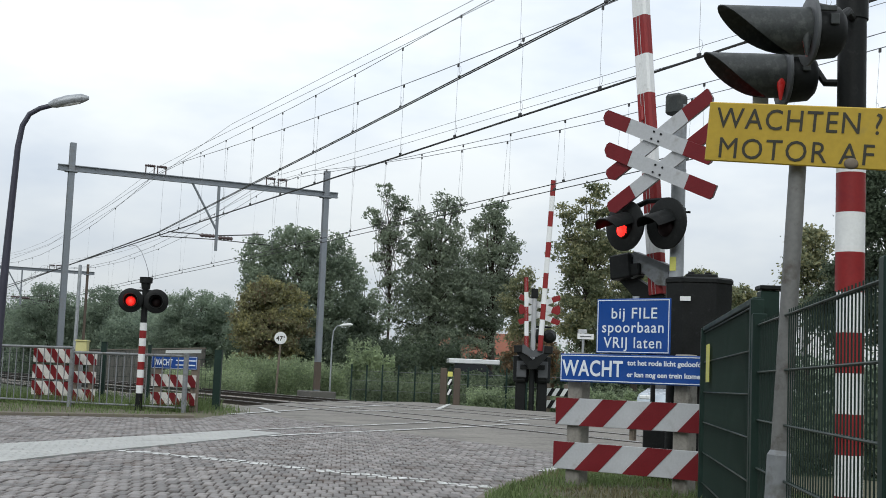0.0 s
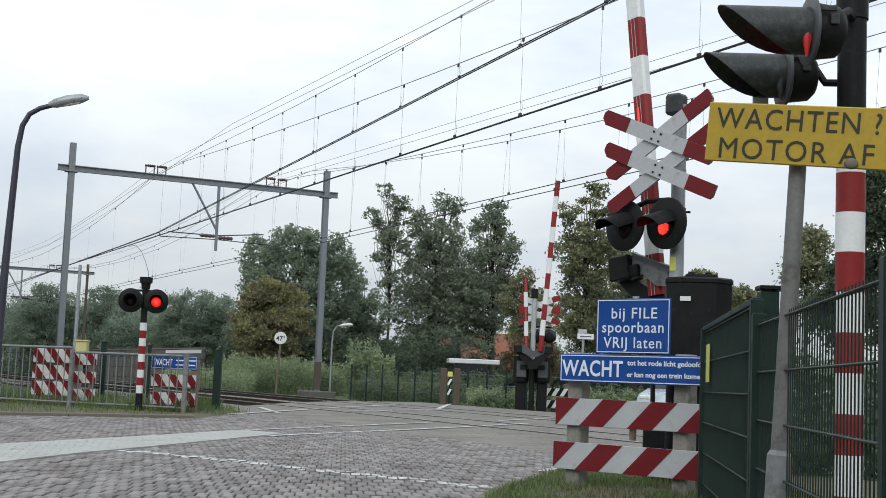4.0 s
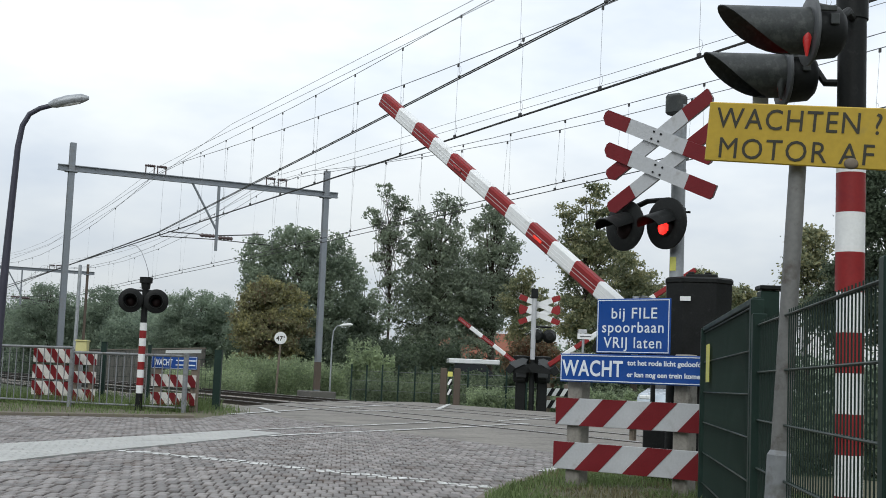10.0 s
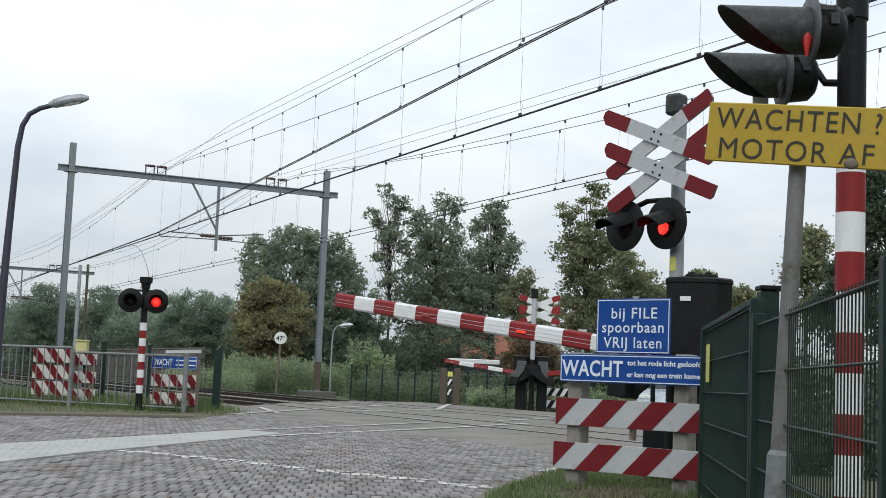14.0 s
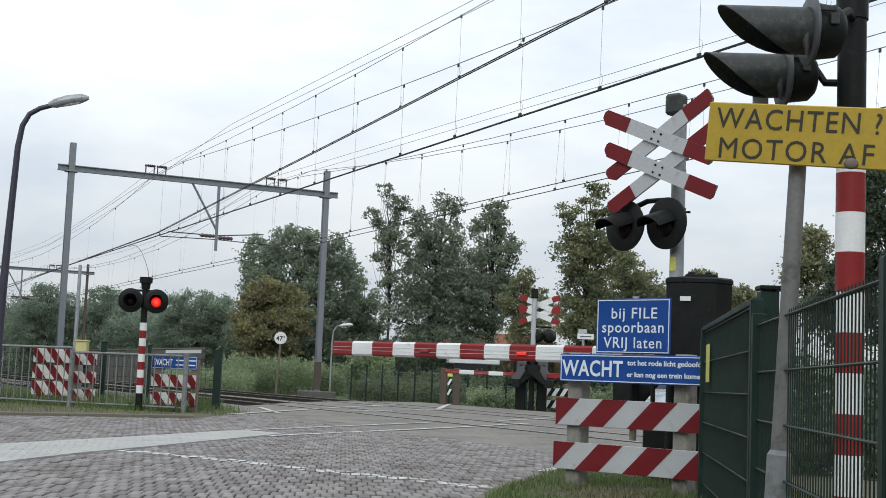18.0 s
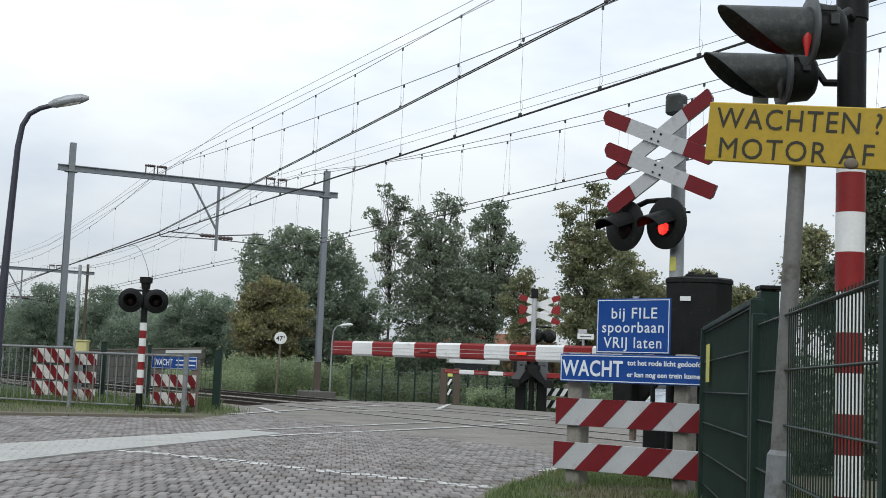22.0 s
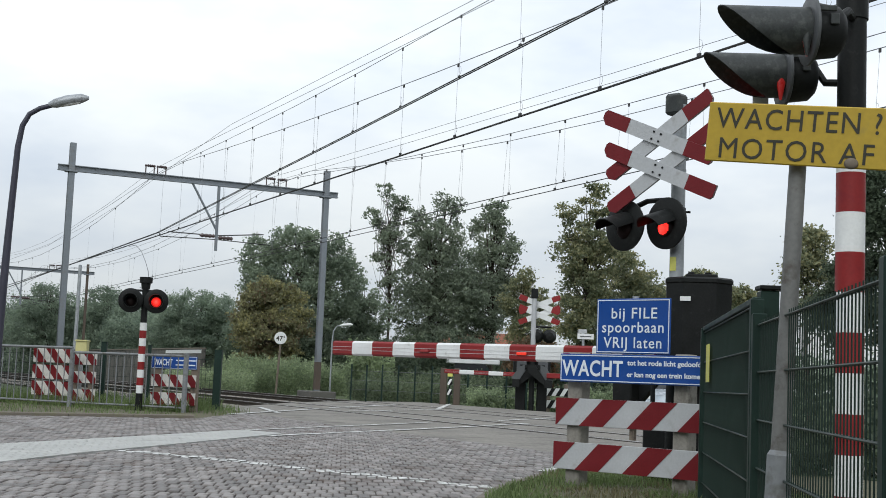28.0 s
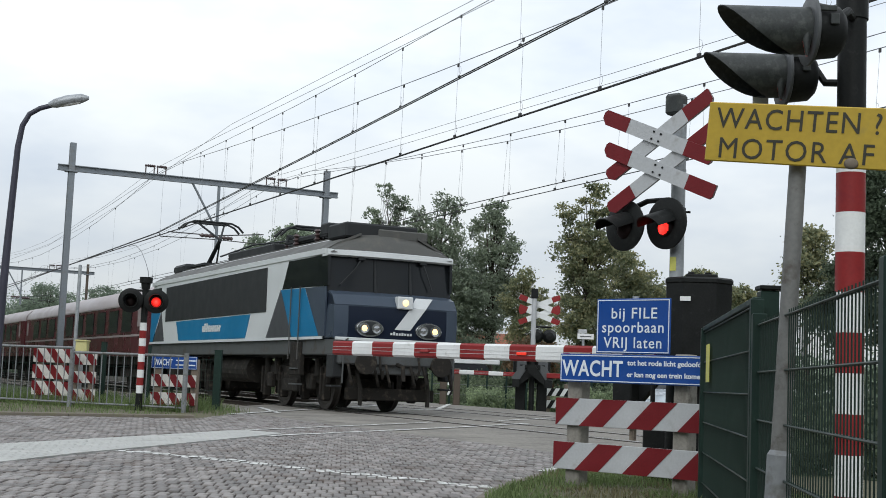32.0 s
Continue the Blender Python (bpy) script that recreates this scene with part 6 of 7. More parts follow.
T_REFL = mat("headlight_reflector", (0.35, 0.36, 0.37), 0.15, 0.8, var=0.1, bump=0)
T_STEEL = mat("wheel_steel", (0.05, 0.045, 0.04), 0.6, 0.3, var=0.25, scale=5)
TRAIN = []
HW = 1.485


def sweep(ms, sections, slot=0, close=True):
    """skins loops of equal length; sections are lists of points"""
    n = len(sections[0])
    k = len(ms.v)
    for sec in sections:
        ms.v += [tuple(p) for p in sec]
    for i in range(len(sections) - 1):
        for j in range(n - (0 if close else 1)):
            a, b = k + i * n + j, k + i * n + (j + 1) % n
            ms.f.append((a, b, b + n, a + n))
            ms.m.append(slot)
    ms.f += [tuple(range(k, k + n))[::-1], tuple(range(k + (len(sections) - 1) * n, k + len(sections) * n))]
    ms.m += [slot, slot]
    return ms


def side_plate(parent, name, pts, m, y=-HW, proud=0.006, label=""):
    """a flat panel on the flank; points are (x, z)"""
    ms = Mesh()
    n = len(pts)
    d = 1 if y > 0 else -1
    ms.v = [(x, y - 0.01 * d, z) for x, z in pts] + [(x, y + proud * d, z) for x, z in pts]
    ms.f = [tuple(range(n)), tuple(range(n, 2 * n))] + [(i, (i + 1) % n, n + (i + 1) % n, n + i) for i in range(n)]
    ms.m = [0] * len(ms.f)
    return part(name, ms, m, parent, label)


def wheelset(parent, x, r=0.62):
    ws = Mesh()
    for sg in (-1, 1):
        ws.lathe([(0.001, -0.07), (r * 0.35, -0.07), (r * 0.8, -0.03), (r * 0.86, -0.065), (r, -0.065), (r + 0.0, 0.03), (r + 0.03, 0.06), (r + 0.03, 0.075), (r * 0.8, 0.075), (0.001, 0.05)], 28,
                 at=Matrix.Translation((x, sg * 0.74, r)) @ Matrix.Rotation(radians(90 * sg), 4, "X"))
    ws.cyl((x, -0.75, r), (x, 0.75, r), 0.085, seg=12)
    return part("wheelset", ws, T_STEEL, parent, "steel wheelset", None, 40)


def locomotive():
    th = thing("electric_locomotive", trk_pose(300, 11.63), "blue, white and dark grey electric locomotive with raised pantograph", "locomotive")
    # hull: straight flanks, cab ends narrow a little and step back above the nose
    def loop(x, w, z0, z1, inset, zr):
        return [(x, -w, z0), (x, -w, z1), (x - 0, -(w - inset), z1 + 0.16), (x, -(w - inset - 0.55), zr), (x, (w - inset - 0.55), zr), (x, (w - inset), z1 + 0.16), (x, w, z1), (x, w, z0)]
    hull = Mesh()
    sweep(hull, [loop(-16.3, HW - 0.05, 1.56, 3.42, 0.22, 3.84), loop(-15.6, HW, 1.56, 3.46, 0.22, 3.9), loop(-1.6, HW, 1.56, 3.46, 0.22, 3.9), loop(-0.86, HW - 0.05, 1.56, 3.44, 0.24, 3.82)])
    body = part("body", hull, T_WHITE, th, "white body shell")
    for k in range(6):
        part("roof_panel", Mesh().prism([(-15.4 + 2.3 * k, -0.72), (-13.2 + 2.3 * k, -0.72), (-13.2 + 2.3 * k, 0.72), (-15.4 + 2.3 * k, 0.72)], 3.895, 3.93), T_GREY, body)
    for sg in (-1, 1):
        rf = Mesh()
        sweep(rf, [[(x, sg * (HW + 0.004), 3.50), (x, sg * (HW - 0.235), 3.655), (x, sg * (HW - 0.80), 3.91), (x, sg * (HW - 0.80), 3.86), (x, sg * (HW - 0.24), 3.60), (x, sg * (HW - 0.05), 3.48)] for x in (-16.25, -0.7)])
        part("roof_slope", rf, T_GREY, body, "grey roof slope")
    # nose block with shelf under the windscreen
    nose = Mesh()
    sec = []
    for y in (-1.44, -1.1, -0.5, 0.0, 0.5, 1.1, 1.44):
        e = 0.16 * (abs(y) / 1.44) ** 3
        sec.append([(-1.0, y, 1.56), (0.0 - e, y, 1.56), (0.03 - e, y, 1.9), (0.0 - e, y, 2.28), (-0.16 - e, y, 2.50), (-0.46 - e, y, 2.60), (-1.0, y, 2.60)])
    sweep(nose, sec)
    nb = part("nose", nose, T_NAVY, th, "navy blue nose", None, 30)
    nt_ = Mesh()
    sec = []
    for y in (-1.447, -1.1, -0.5, 0.0, 0.5, 1.1, 1.447):
        e = 0.16 * (abs(y) / 1.44) ** 3
        sec.append([(0.004 - e, y, 2.26), (0.012 - e, y, 2.29), (-0.155 - e, y, 2.512), (-0.46 - e, y, 2.612), (-0.5 - e, y, 2.58), (-0.17 - e, y, 2.48)])
    sweep(nt_, sec)
    part("nose_shelf", nt_, T_SLATE, nb, "slate blue nose shelf", None, 30)
    # windscreen band and forehead
    ws = Mesh()
    sec = []
    for y in (-1.462, -1.0, 0.0, 1.0, 1.462):
        e = 0.14 * (abs(y) / 1.4) ** 3
        sec.append([(-0.8, y, 2.58), (-0.40 - e, y, 2.58), (-0.52 - e, y, 3.37), (-0.8, y, 3.37)])
    sweep(ws, sec)
    wsc = part("windscreen", ws, M_DARKGLASS, th, "dark wide windscreen", None, 30)
    for y in (-0.42, 0.42):
        part("windscreen_pillar", Mesh().tube([(-0.395, y, 2.58), (-0.525, y, 3.30)], 0.03, 6), T_DARK, wsc)
    for y, dy in ((-0.75, 0.5), (0.72, -0.2)):
        part("wiper", Mesh().tube([(-0.47, y, 3.32), (-0.40, y - dy * 0.3, 3.1), (-0.38, y - dy, 2.72)], 0.018, 5).box((-0.46, y, 3.31), (0.07, 0.16, 0.06), 0.01), T_DARK, wsc)
    fh = Mesh()
    sec = []
    for y in (-1.50, -1.1, 0.0, 1.1, 1.50):
        e = 0.14 * (abs(y) / 1.4) ** 3
        sec.append([(-0.9, y, 3.345), (-0.40 - e, y, 3.345), (-0.355 - e, y, 3.37), (-0.37 - e, y, 3.475), (-0.48 - e, y, 3.50), (-0.9, y, 3.505)])
    sweep(fh, sec)
    part("eyebrow", fh, T_WHITE, th, "white visor edge over the windscreen", None, 30)
    rf = Mesh()
    sec = []
    for y, zz in ((-1.45, 3.48), (-1.25, 3.66), (-0.7, 3.87), (0.0, 3.93), (0.7, 3.87), (1.25, 3.66), (1.45, 3.48)):
        sec.append([(-1.3, y, 3.42), (-0.48, y, 3.42), (-0.58, y, 3.42 + (zz - 3.42) * 0.6), (-0.80, y, zz), (-1.3, y, zz + 0.03)])
    sweep(rf, sec)
    part("cab_roof", rf, T_GREY, th, "grey cab roof", None, 30)
    # white flash on the nose and dark writing bar
    for sg in (-1, 1):
        cn, sec = Mesh(), []
        for y in (1.16, 1.3, 1.4, 1.452):
            e = 0.16 * (y / 1.44) ** 3
            sec.append([(-0.95, sg * y, 1.575), (0.004 - e, sg * y, 1.575), (0.036 - e, sg * y, 1.9), (0.006 - e, sg * y, 2.27), (-0.5, sg * y, 2.3)])
        part("nose_corner", sweep(cn, sec), T_SLATE, nb, "slate blue rounded nose corner", None, 30)
    fl = Mesh()
    fl.v = [(0.036, -0.12, 1.80), (0.036, 0.25, 1.80), (0.012, 0.62, 2.28), (0.012, 0.25, 2.28), (-0.12, 0.42, 2.515), (-0.12, 0.83, 2.515)]
    fl.f = [(0, 1, 2, 3), (3, 2, 5, 4)]
    fl.m = [0, 0]
    flo = part("nose_flash", fl, T_WHITE, nb, "white diagonal stripe")
    wb = Mesh()
    for k, hgt in enumerate((0.05, 0.07, 0.05, 0.05, 0.06, 0.05, 0.05, 0.05)):
        wb.box((0.036, -0.19 + 0.065 * k, 1.68 + hgt / 2), (0.008, 0.046, hgt))
    part("nose_writing", wb, T_WHITE, nb, "unreadable white writing")
    part("nose_trim", Mesh().box((0.0, 0, 1.555), (0.12, 2.9, 0.07), 0.01), T_WHITE, nb, "white lower edge")
    for y in (-0.69, 0.69):
        cl = part("light_cluster", Mesh().tube([(-0.05, y, 1.80), (0.045, y, 1.80), (0.06, y, 1.80)], [0.185, 0.18, 0.17], 20, at=Matrix.Translation((0, y, 0)) @ Matrix.Diagonal((1, 1.75, 1, 1)) @ Matrix.Translation((0, -y, 0))), T_REFL, nb, "chrome-rimmed lamp pair", None, 40)
        part("lamp_recess", Mesh().tube([(-0.02, y, 1.80), (0.055, y, 1.80), (0.066, y, 1.80)], [0.158, 0.156, 0.14], 20, at=Matrix.Translation((0, y, 0)) @ Matrix.Diagonal((1, 1.75, 1, 1)) @ Matrix.Translation((0, -y, 0))), T_DARK, cl, "dark lamp recess", None, 40)
        for dy, lit in ((0.14, y > 0), (-0.14, y < 0)):
            at = Matrix.Translation((0.068, y + dy, 1.80)) @ Matrix.Rotation(radians(90), 4, "Y")
            part("headlight", Mesh().lathe([(0.012, -0.006), (0.06, 0.002), (0.098, 0.012), (0.112, 0.012), (0.118, -0.01), (0.118, -0.04)], 22, at=at), T_REFL, cl, "chrome lamp bowl", None, 40)
            part("bulb", Mesh().lathe([(0.001, 0.022), (0.04, 0.016), (0.066, 0.003)], 16, at=at), T_LAMP if lit else T_REFL, cl, "lit headlight" if lit else "unlit lamp", None, 40)
    tl = part("top_light", Mesh().box((-0.02, 0.1, 2.385), (0.20, 0.36, 0.27), 0.02), T_WHITE, nb, "white square lamp surround")
    part("headlight", Mesh().lathe([(0.001, 0.01), (0.055, 0.005), (0.08, -0.01), (0.09, -0.03)], 18, at=Matrix.Translation((0.085, 0.1, 2.385)) @ Matrix.Rotation(radians(90), 4, "Y")), T_LAMP, tl, "lit headlight", None, 40)
    # flanks
    for sg in (-1, 1):
        y = sg * HW
        side_plate(body, "louvre_panel", [(-14.4, 2.22), (-4.62, 2.24), (-4.66, 3.32), (-14.45, 3.27)], T_DARK, y, 0.012, "dark grey louvred panel")
        side_plate(body, "blue_panel", [(-12.7, 1.62), (-6.2, 1.62), (-5.85, 2.215), (-13.1, 2.19)], T_BLUE, y, 0.006, "bright blue panel")
        fw = Mesh()
        for k, hgt in enumerate((0.17, 0.24, 0.24, 0.18, 0.17, 0.17, 0.17, 0.17, 0.17)):
            fw.box((-10.1 + 0.2 * k, y + sg * 0.007, 1.83 + hgt / 2), (0.155, 0.006, hgt), 0.002)
            fw.box((-10.0 + 0.2 * k, y + sg * 0.007, 1.86 + 0.05 * (k % 3)), (0.06, 0.006, 0.05), 0.002)
        part("flank_writing", fw, T_WHITE, body, "unreadable white writing")
        side_plate(body, "grey_wedge", [(-4.55, 1.61), (-2.68, 1.61), (-3.6, 2.74)], T_WEDGE, y, 0.006, "dark grey wedge")
        side_plate(body, "blue_wedge", [(-2.68, 1.61), (-0.95, 1.61), (-1.95, 2.70), (-3.57, 2.72)], T_BLUE, y, 0.007, "bright blue cab panel")
        side_plate(body, "slate_cab_panel", [(-0.93, 1.61), (-0.60, 1.61), (-0.60, 2.68), (-1.93, 2.70)], T_SLATE, y - sg * 0.02, 0.026, "slate blue cab corner")
        side_plate(body, "cab_side_window", [(-3.5, 2.73), (-0.52, 2.70), (-0.56, 3.37), (-3.1, 3.37)], M_DARKGLASS, y - sg * 0.045, 0.05, "dark cab side windows")
        side_plate(body, "rear_blue_panel", [(-16.25, 1.62), (-15.9, 1.62), (-15.0, 2.6), (-16.25, 2.6)], T_BLUE, y - sg * 0.03, 0.036, "bright blue panel")
        side_plate(body, "rear_grey_wedge", [(-15.85, 1.62), (-14.45, 1.62), (-14.95, 2.55)], T_WEDGE, y, 0.006, "dark grey wedge")
        side_plate(body, "rear_window", [(-16.25, 2.7), (-15.2, 2.7), (-15.1, 3.3), (-16.25, 3.3)], M_DARKGLASS, y - sg * 0.03, 0.036, "dark cab window")
        for hx in (-2.72, -2.12):
            part("handrail", Mesh().cyl((hx, y + sg * 0.05, 1.1), (hx, y + sg * 0.05, 2.75), 0.016, seg=6), T_GREY, body)
        part("sill_stripe", Mesh().box((-8.5, y + sg * 0.004, 1.575), (15.6, 0.016, 0.06)), T_WHITE, body, "white sill line")
        part("gutter_stripe", Mesh().box((-8.5, y + sg * 0.006, 3.455), (15.6, 0.03, 0.125), 0.006), T_WHITE, body, "white gutter line")
    # underframe, steps, buffers
    uf = part("underframe", Mesh().box((-8.2, 0, 1.38), (16.1, 2.86, 0.34), 0.02), T_FRAME, th, "grey underframe")
    for sg in (-1, 1):
        part("step_box", Mesh().box((-2.42, sg * 1.42, 1.12), (0.7, 0.12, 0.75), 0.02), T_GEAR, uf)
        for z in (0.55, 0.9):
            part("step", Mesh().box((-2.42, sg * 1.44, z), (0.5, 0.16, 0.03)), T_FRAME, uf)
        part("tank", Mesh().cyl((-9.6, sg * 0.95, 0.85), (-6.6, sg * 0.95, 0.85), 0.33, seg=16), T_GEAR, uf)
        b = part("buffer", Mesh().cyl((-0.1, sg * 0.875, 1.06), (0.32, sg * 0.875, 1.06), 0.10, seg=14).cyl((0.32, sg * 0.875, 1.06), (0.38, sg * 0.875, 1.06), 0.24, seg=20), T_GEAR, th, "black buffer", None, 40)
        part("jumper_cable", Mesh().tube([(0.06, sg * 0.45, 1.3), (0.16, sg * 0.46, 0.95), (0.14, sg * 0.40, 0.75), (0.05, sg * 0.35, 0.9)], 0.03, 6), T_GEAR, uf)
    part("buffer_beam", Mesh().box((-0.12, 0, 1.27), (0.26, 2.70, 0.50), 0.03).box((-0.22, 0, 0.98), (0.3, 1.5, 0.3), 0.03), T_FRAME, th, "grimy dark buffer beam")
    part("snow_plough", Mesh().box((-0.35, 0, 0.40), (0.06, 2.1, 0.26), 0.02).box((-0.55, -0.8, 0.62), (0.4, 0.10, 0.35), 0.02).box((-0.55, 0.8, 0.62), (0.4, 0.10, 0.35), 0.02), T_GEAR, th)
    for sy in (-1.15, -0.55, -0.28, 0.3, 0.6, 1.18):
        part("brake_hose", Mesh().tube([(0.02, sy, 1.02), (0.12, sy, 0.86), (0.13, sy + 0.05, 0.66), (0.06, sy + 0.1, 0.58)], 0.032, 7), T_GEAR, th)
    for sy in (-1.32, 1.32):
        part("guard_iron", Mesh().tube([(-0.3, sy * 0.62, 0.9), (-0.1, sy * 0.6, 0.5), (-0.1, sy * 0.6, 0.16)], 0.05, 6), T_GEAR, th)
        part("corner_step", Mesh().box((-0.32, sy, 0.98), (0.36, 0.26, 0.5), 0.03).box((-0.32, sy, 0.55), (0.34, 0.24, 0.04), 0.01), T_DARK, th, "dark corner step")
        part("shunting_rail", Mesh().tube([(0.08, sy * 0.98, 0.62), (0.1, sy * 0.98, 1.5), (0.06, sy * 0.9, 1.56)], 0.018, 6), T_FRAME, th)
    part("coupling", Mesh().tube([(0.0, 0, 1.05), (0.3, 0, 1.0), (0.34, 0, 0.7)], 0.05, 8), T_GEAR, th)
    for xb in (-3.55, -12.75):
        bg = part("bogie", Mesh().box((xb, -1.02, 0.78), (4.3, 0.16, 0.42), 0.04).box((xb, 1.02, 0.78), (4.3, 0.16, 0.42), 0.04).box((xb, 0, 0.85), (1.2, 2.0, 0.4), 0.04), T_GEAR, th, "grimy bogie frame")
        for dx in (-1.4, 1.4):
            wheelset(bg, xb + dx)
            for sg in (-1, 1):
                part("axle_box", Mesh().box((xb + dx, sg * 1.15, 0.62), (0.36, 0.14, 0.36), 0.03).cyl((xb + dx - 0.35, sg * 1.12, 0.75), (xb + dx - 0.35, sg * 1.12, 1.15), 0.09, seg=10).cyl((xb + dx + 0.35, sg * 1.12, 0.75), (xb + dx + 0.35, sg * 1.12, 1.15), 0.09, seg=10), T_GEAR, bg)
        part("traction_motor", Mesh().box((xb - 1.4, 0, 0.62), (0.9, 1.2, 0.8), 0.08).box((xb + 1.4, 0, 0.62), (0.9, 1.2, 0.8), 0.08).box((xb, 0, 0.5), (4.4, 1.1, 0.45), 0.05), T_GEAR, bg, "grimy traction motors")
        for dx in (-2.05, -0.75, 0.75, 2.05):
            for sg in (-1, 1):
                part("brake_block", Mesh().box((xb + dx, sg * 1.04, 0.52), (0.16, 0.2, 0.62), 0.03).cyl((xb + dx, sg * 1.16, 0.3), (xb + dx, sg * 1.16, 0.95), 0.04, seg=6), T_GEAR, bg)
        for yb in (-1.12, 1.12):
            part("brake_gear", Mesh().box((xb, yb, 0.52), (1.1, 0.1, 0.3), 0.03), T_GEAR, bg)
    # roof gear
    rg = part("roof_box", Mesh().box((-1.35, -0.15, 3.98), (1.1, 1.75, 0.34), 0.04), T_DARK, th, "dark roof equipment")
    part("roof_box", Mesh().box((-8.7, -0.1, 4.02), (4.0, 1.2, 0.26), 0.04), T_DARK, th, "dark roof equipment")
    part("roof_box", Mesh().box((-16.0, 0.0, 3.99), (1.4, 1.5, 0.3), 0.08), T_DARK, th, "dark roof equipment")
    part("roof_box", Mesh().box((-1.0, 0.35, 3.93), (0.5, 1.2, 0.22), 0.03), T_GREY, th, "grey roof equipment")
    for k in range(7):
        part("roof_insulator", Mesh().lathe([(0.03, 0.0), (0.07, 0.04), (0.03, 0.08), (0.07, 0.12), (0.03, 0.16), (0.07, 0.2), (0.03, 0.24)], 10, at=Matrix.Translation((-11.2 + (k % 4) * 2.5, -0.5 + 0.3 * (k % 3), 3.92))), M_INSUL, th)
    part("roof_frame", Mesh().box((-4.6, -0.55, 4.10), (3.0, 0.08, 0.10), 0.01).box((-4.6, 0.55, 4.10), (3.0, 0.08, 0.10), 0.01).box((-3.3, 0, 4.22), (0.5, 1.2, 0.3), 0.04).cyl((-5.9, -0.6, 4.2), (-5.9, 0.6, 4.2), 0.10, seg=10), T_DARK, th, "dark roof frame")
    for k in range(5):
        part("roof_insulator", Mesh().lathe([(0.04, 0.0), (0.09, 0.05), (0.04, 0.1), (0.09, 0.15), (0.04, 0.2), (0.09, 0.25), (0.04, 0.3)], 10, at=Matrix.Translation((-5.9 + k * 0.75, 0.62 * (-1) ** k, 3.95))), M_INSUL, th)
    part("roof_cable", Mesh().tube([(-12, -0.55, 4.15), (-9, -0.5, 4.28), (-6, -0.5, 4.16), (-4.4, -0.4, 4.2)], 0.025, 6), T_DARK, th)

    def pantograph(x0, up, name, label):
        pg = Mesh()
        base_z = 4.05
        pg.box((x0, 0, base_z), (1.7, 1.1, 0.08), 0.01)
        for dx in (-0.7, 0.7):
            for dy in (-0.45, 0.45):
                pg.cyl((x0 + dx, dy, 3.88), (x0 + dx, dy, base_z), 0.05, seg=8)
        head = 5.5 if up else 4.48
        knee = Vector((x0 + (0.55 if up else 1.25), 0, base_z + (head - base_z) * (0.55 if up else 0.45)))
        foot, top = Vector((x0 - 0.75, 0, base_z + 0.06)), Vector((x0 - (0.55 if up else 0.9), 0, head - 0.06))
        pg.cyl(foot, knee, 0.075, 0.06, 8)
        pg.cyl(foot + Vector((0.3, 0.2, 0)), knee, 0.03, 0.025, 6)
        for dy in (-0.42, 0.42):
            pg.cyl(knee, top + Vector((0, dy, 0)), 0.035, 0.03, 6)
        pg.cyl(top + Vector((0, -0.5, 0)), top + Vector((0, 0.5, 0)), 0.03, seg=6)
        for dx in (-0.22, 0.22):
            pg.tube([top + Vector((dx, -1.0, -0.22)), top + Vector((dx, -0.82, -0.04)), top + Vector((dx, -0.6, 0.05)), top + Vector((dx, 0.6, 0.05)), top + Vector((dx, 0.82, -0.04)), top + Vector((dx, 1.0, -0.22))], 0.035, 6)
        for dy in (-0.4, 0.4):
            pg.cyl(top + Vector((-0.22, dy, 0.03)), top + Vector((0.22, dy, 0.03)), 0.022, seg=6)
        part(name, pg, T_DARK, th, label)
    pantograph(-14.6, True, "pantograph", "raised dark pantograph")
    pantograph(-4.6, False, "pantograph", "folded dark pantograph")
    TRAIN.append((th, 0.0))


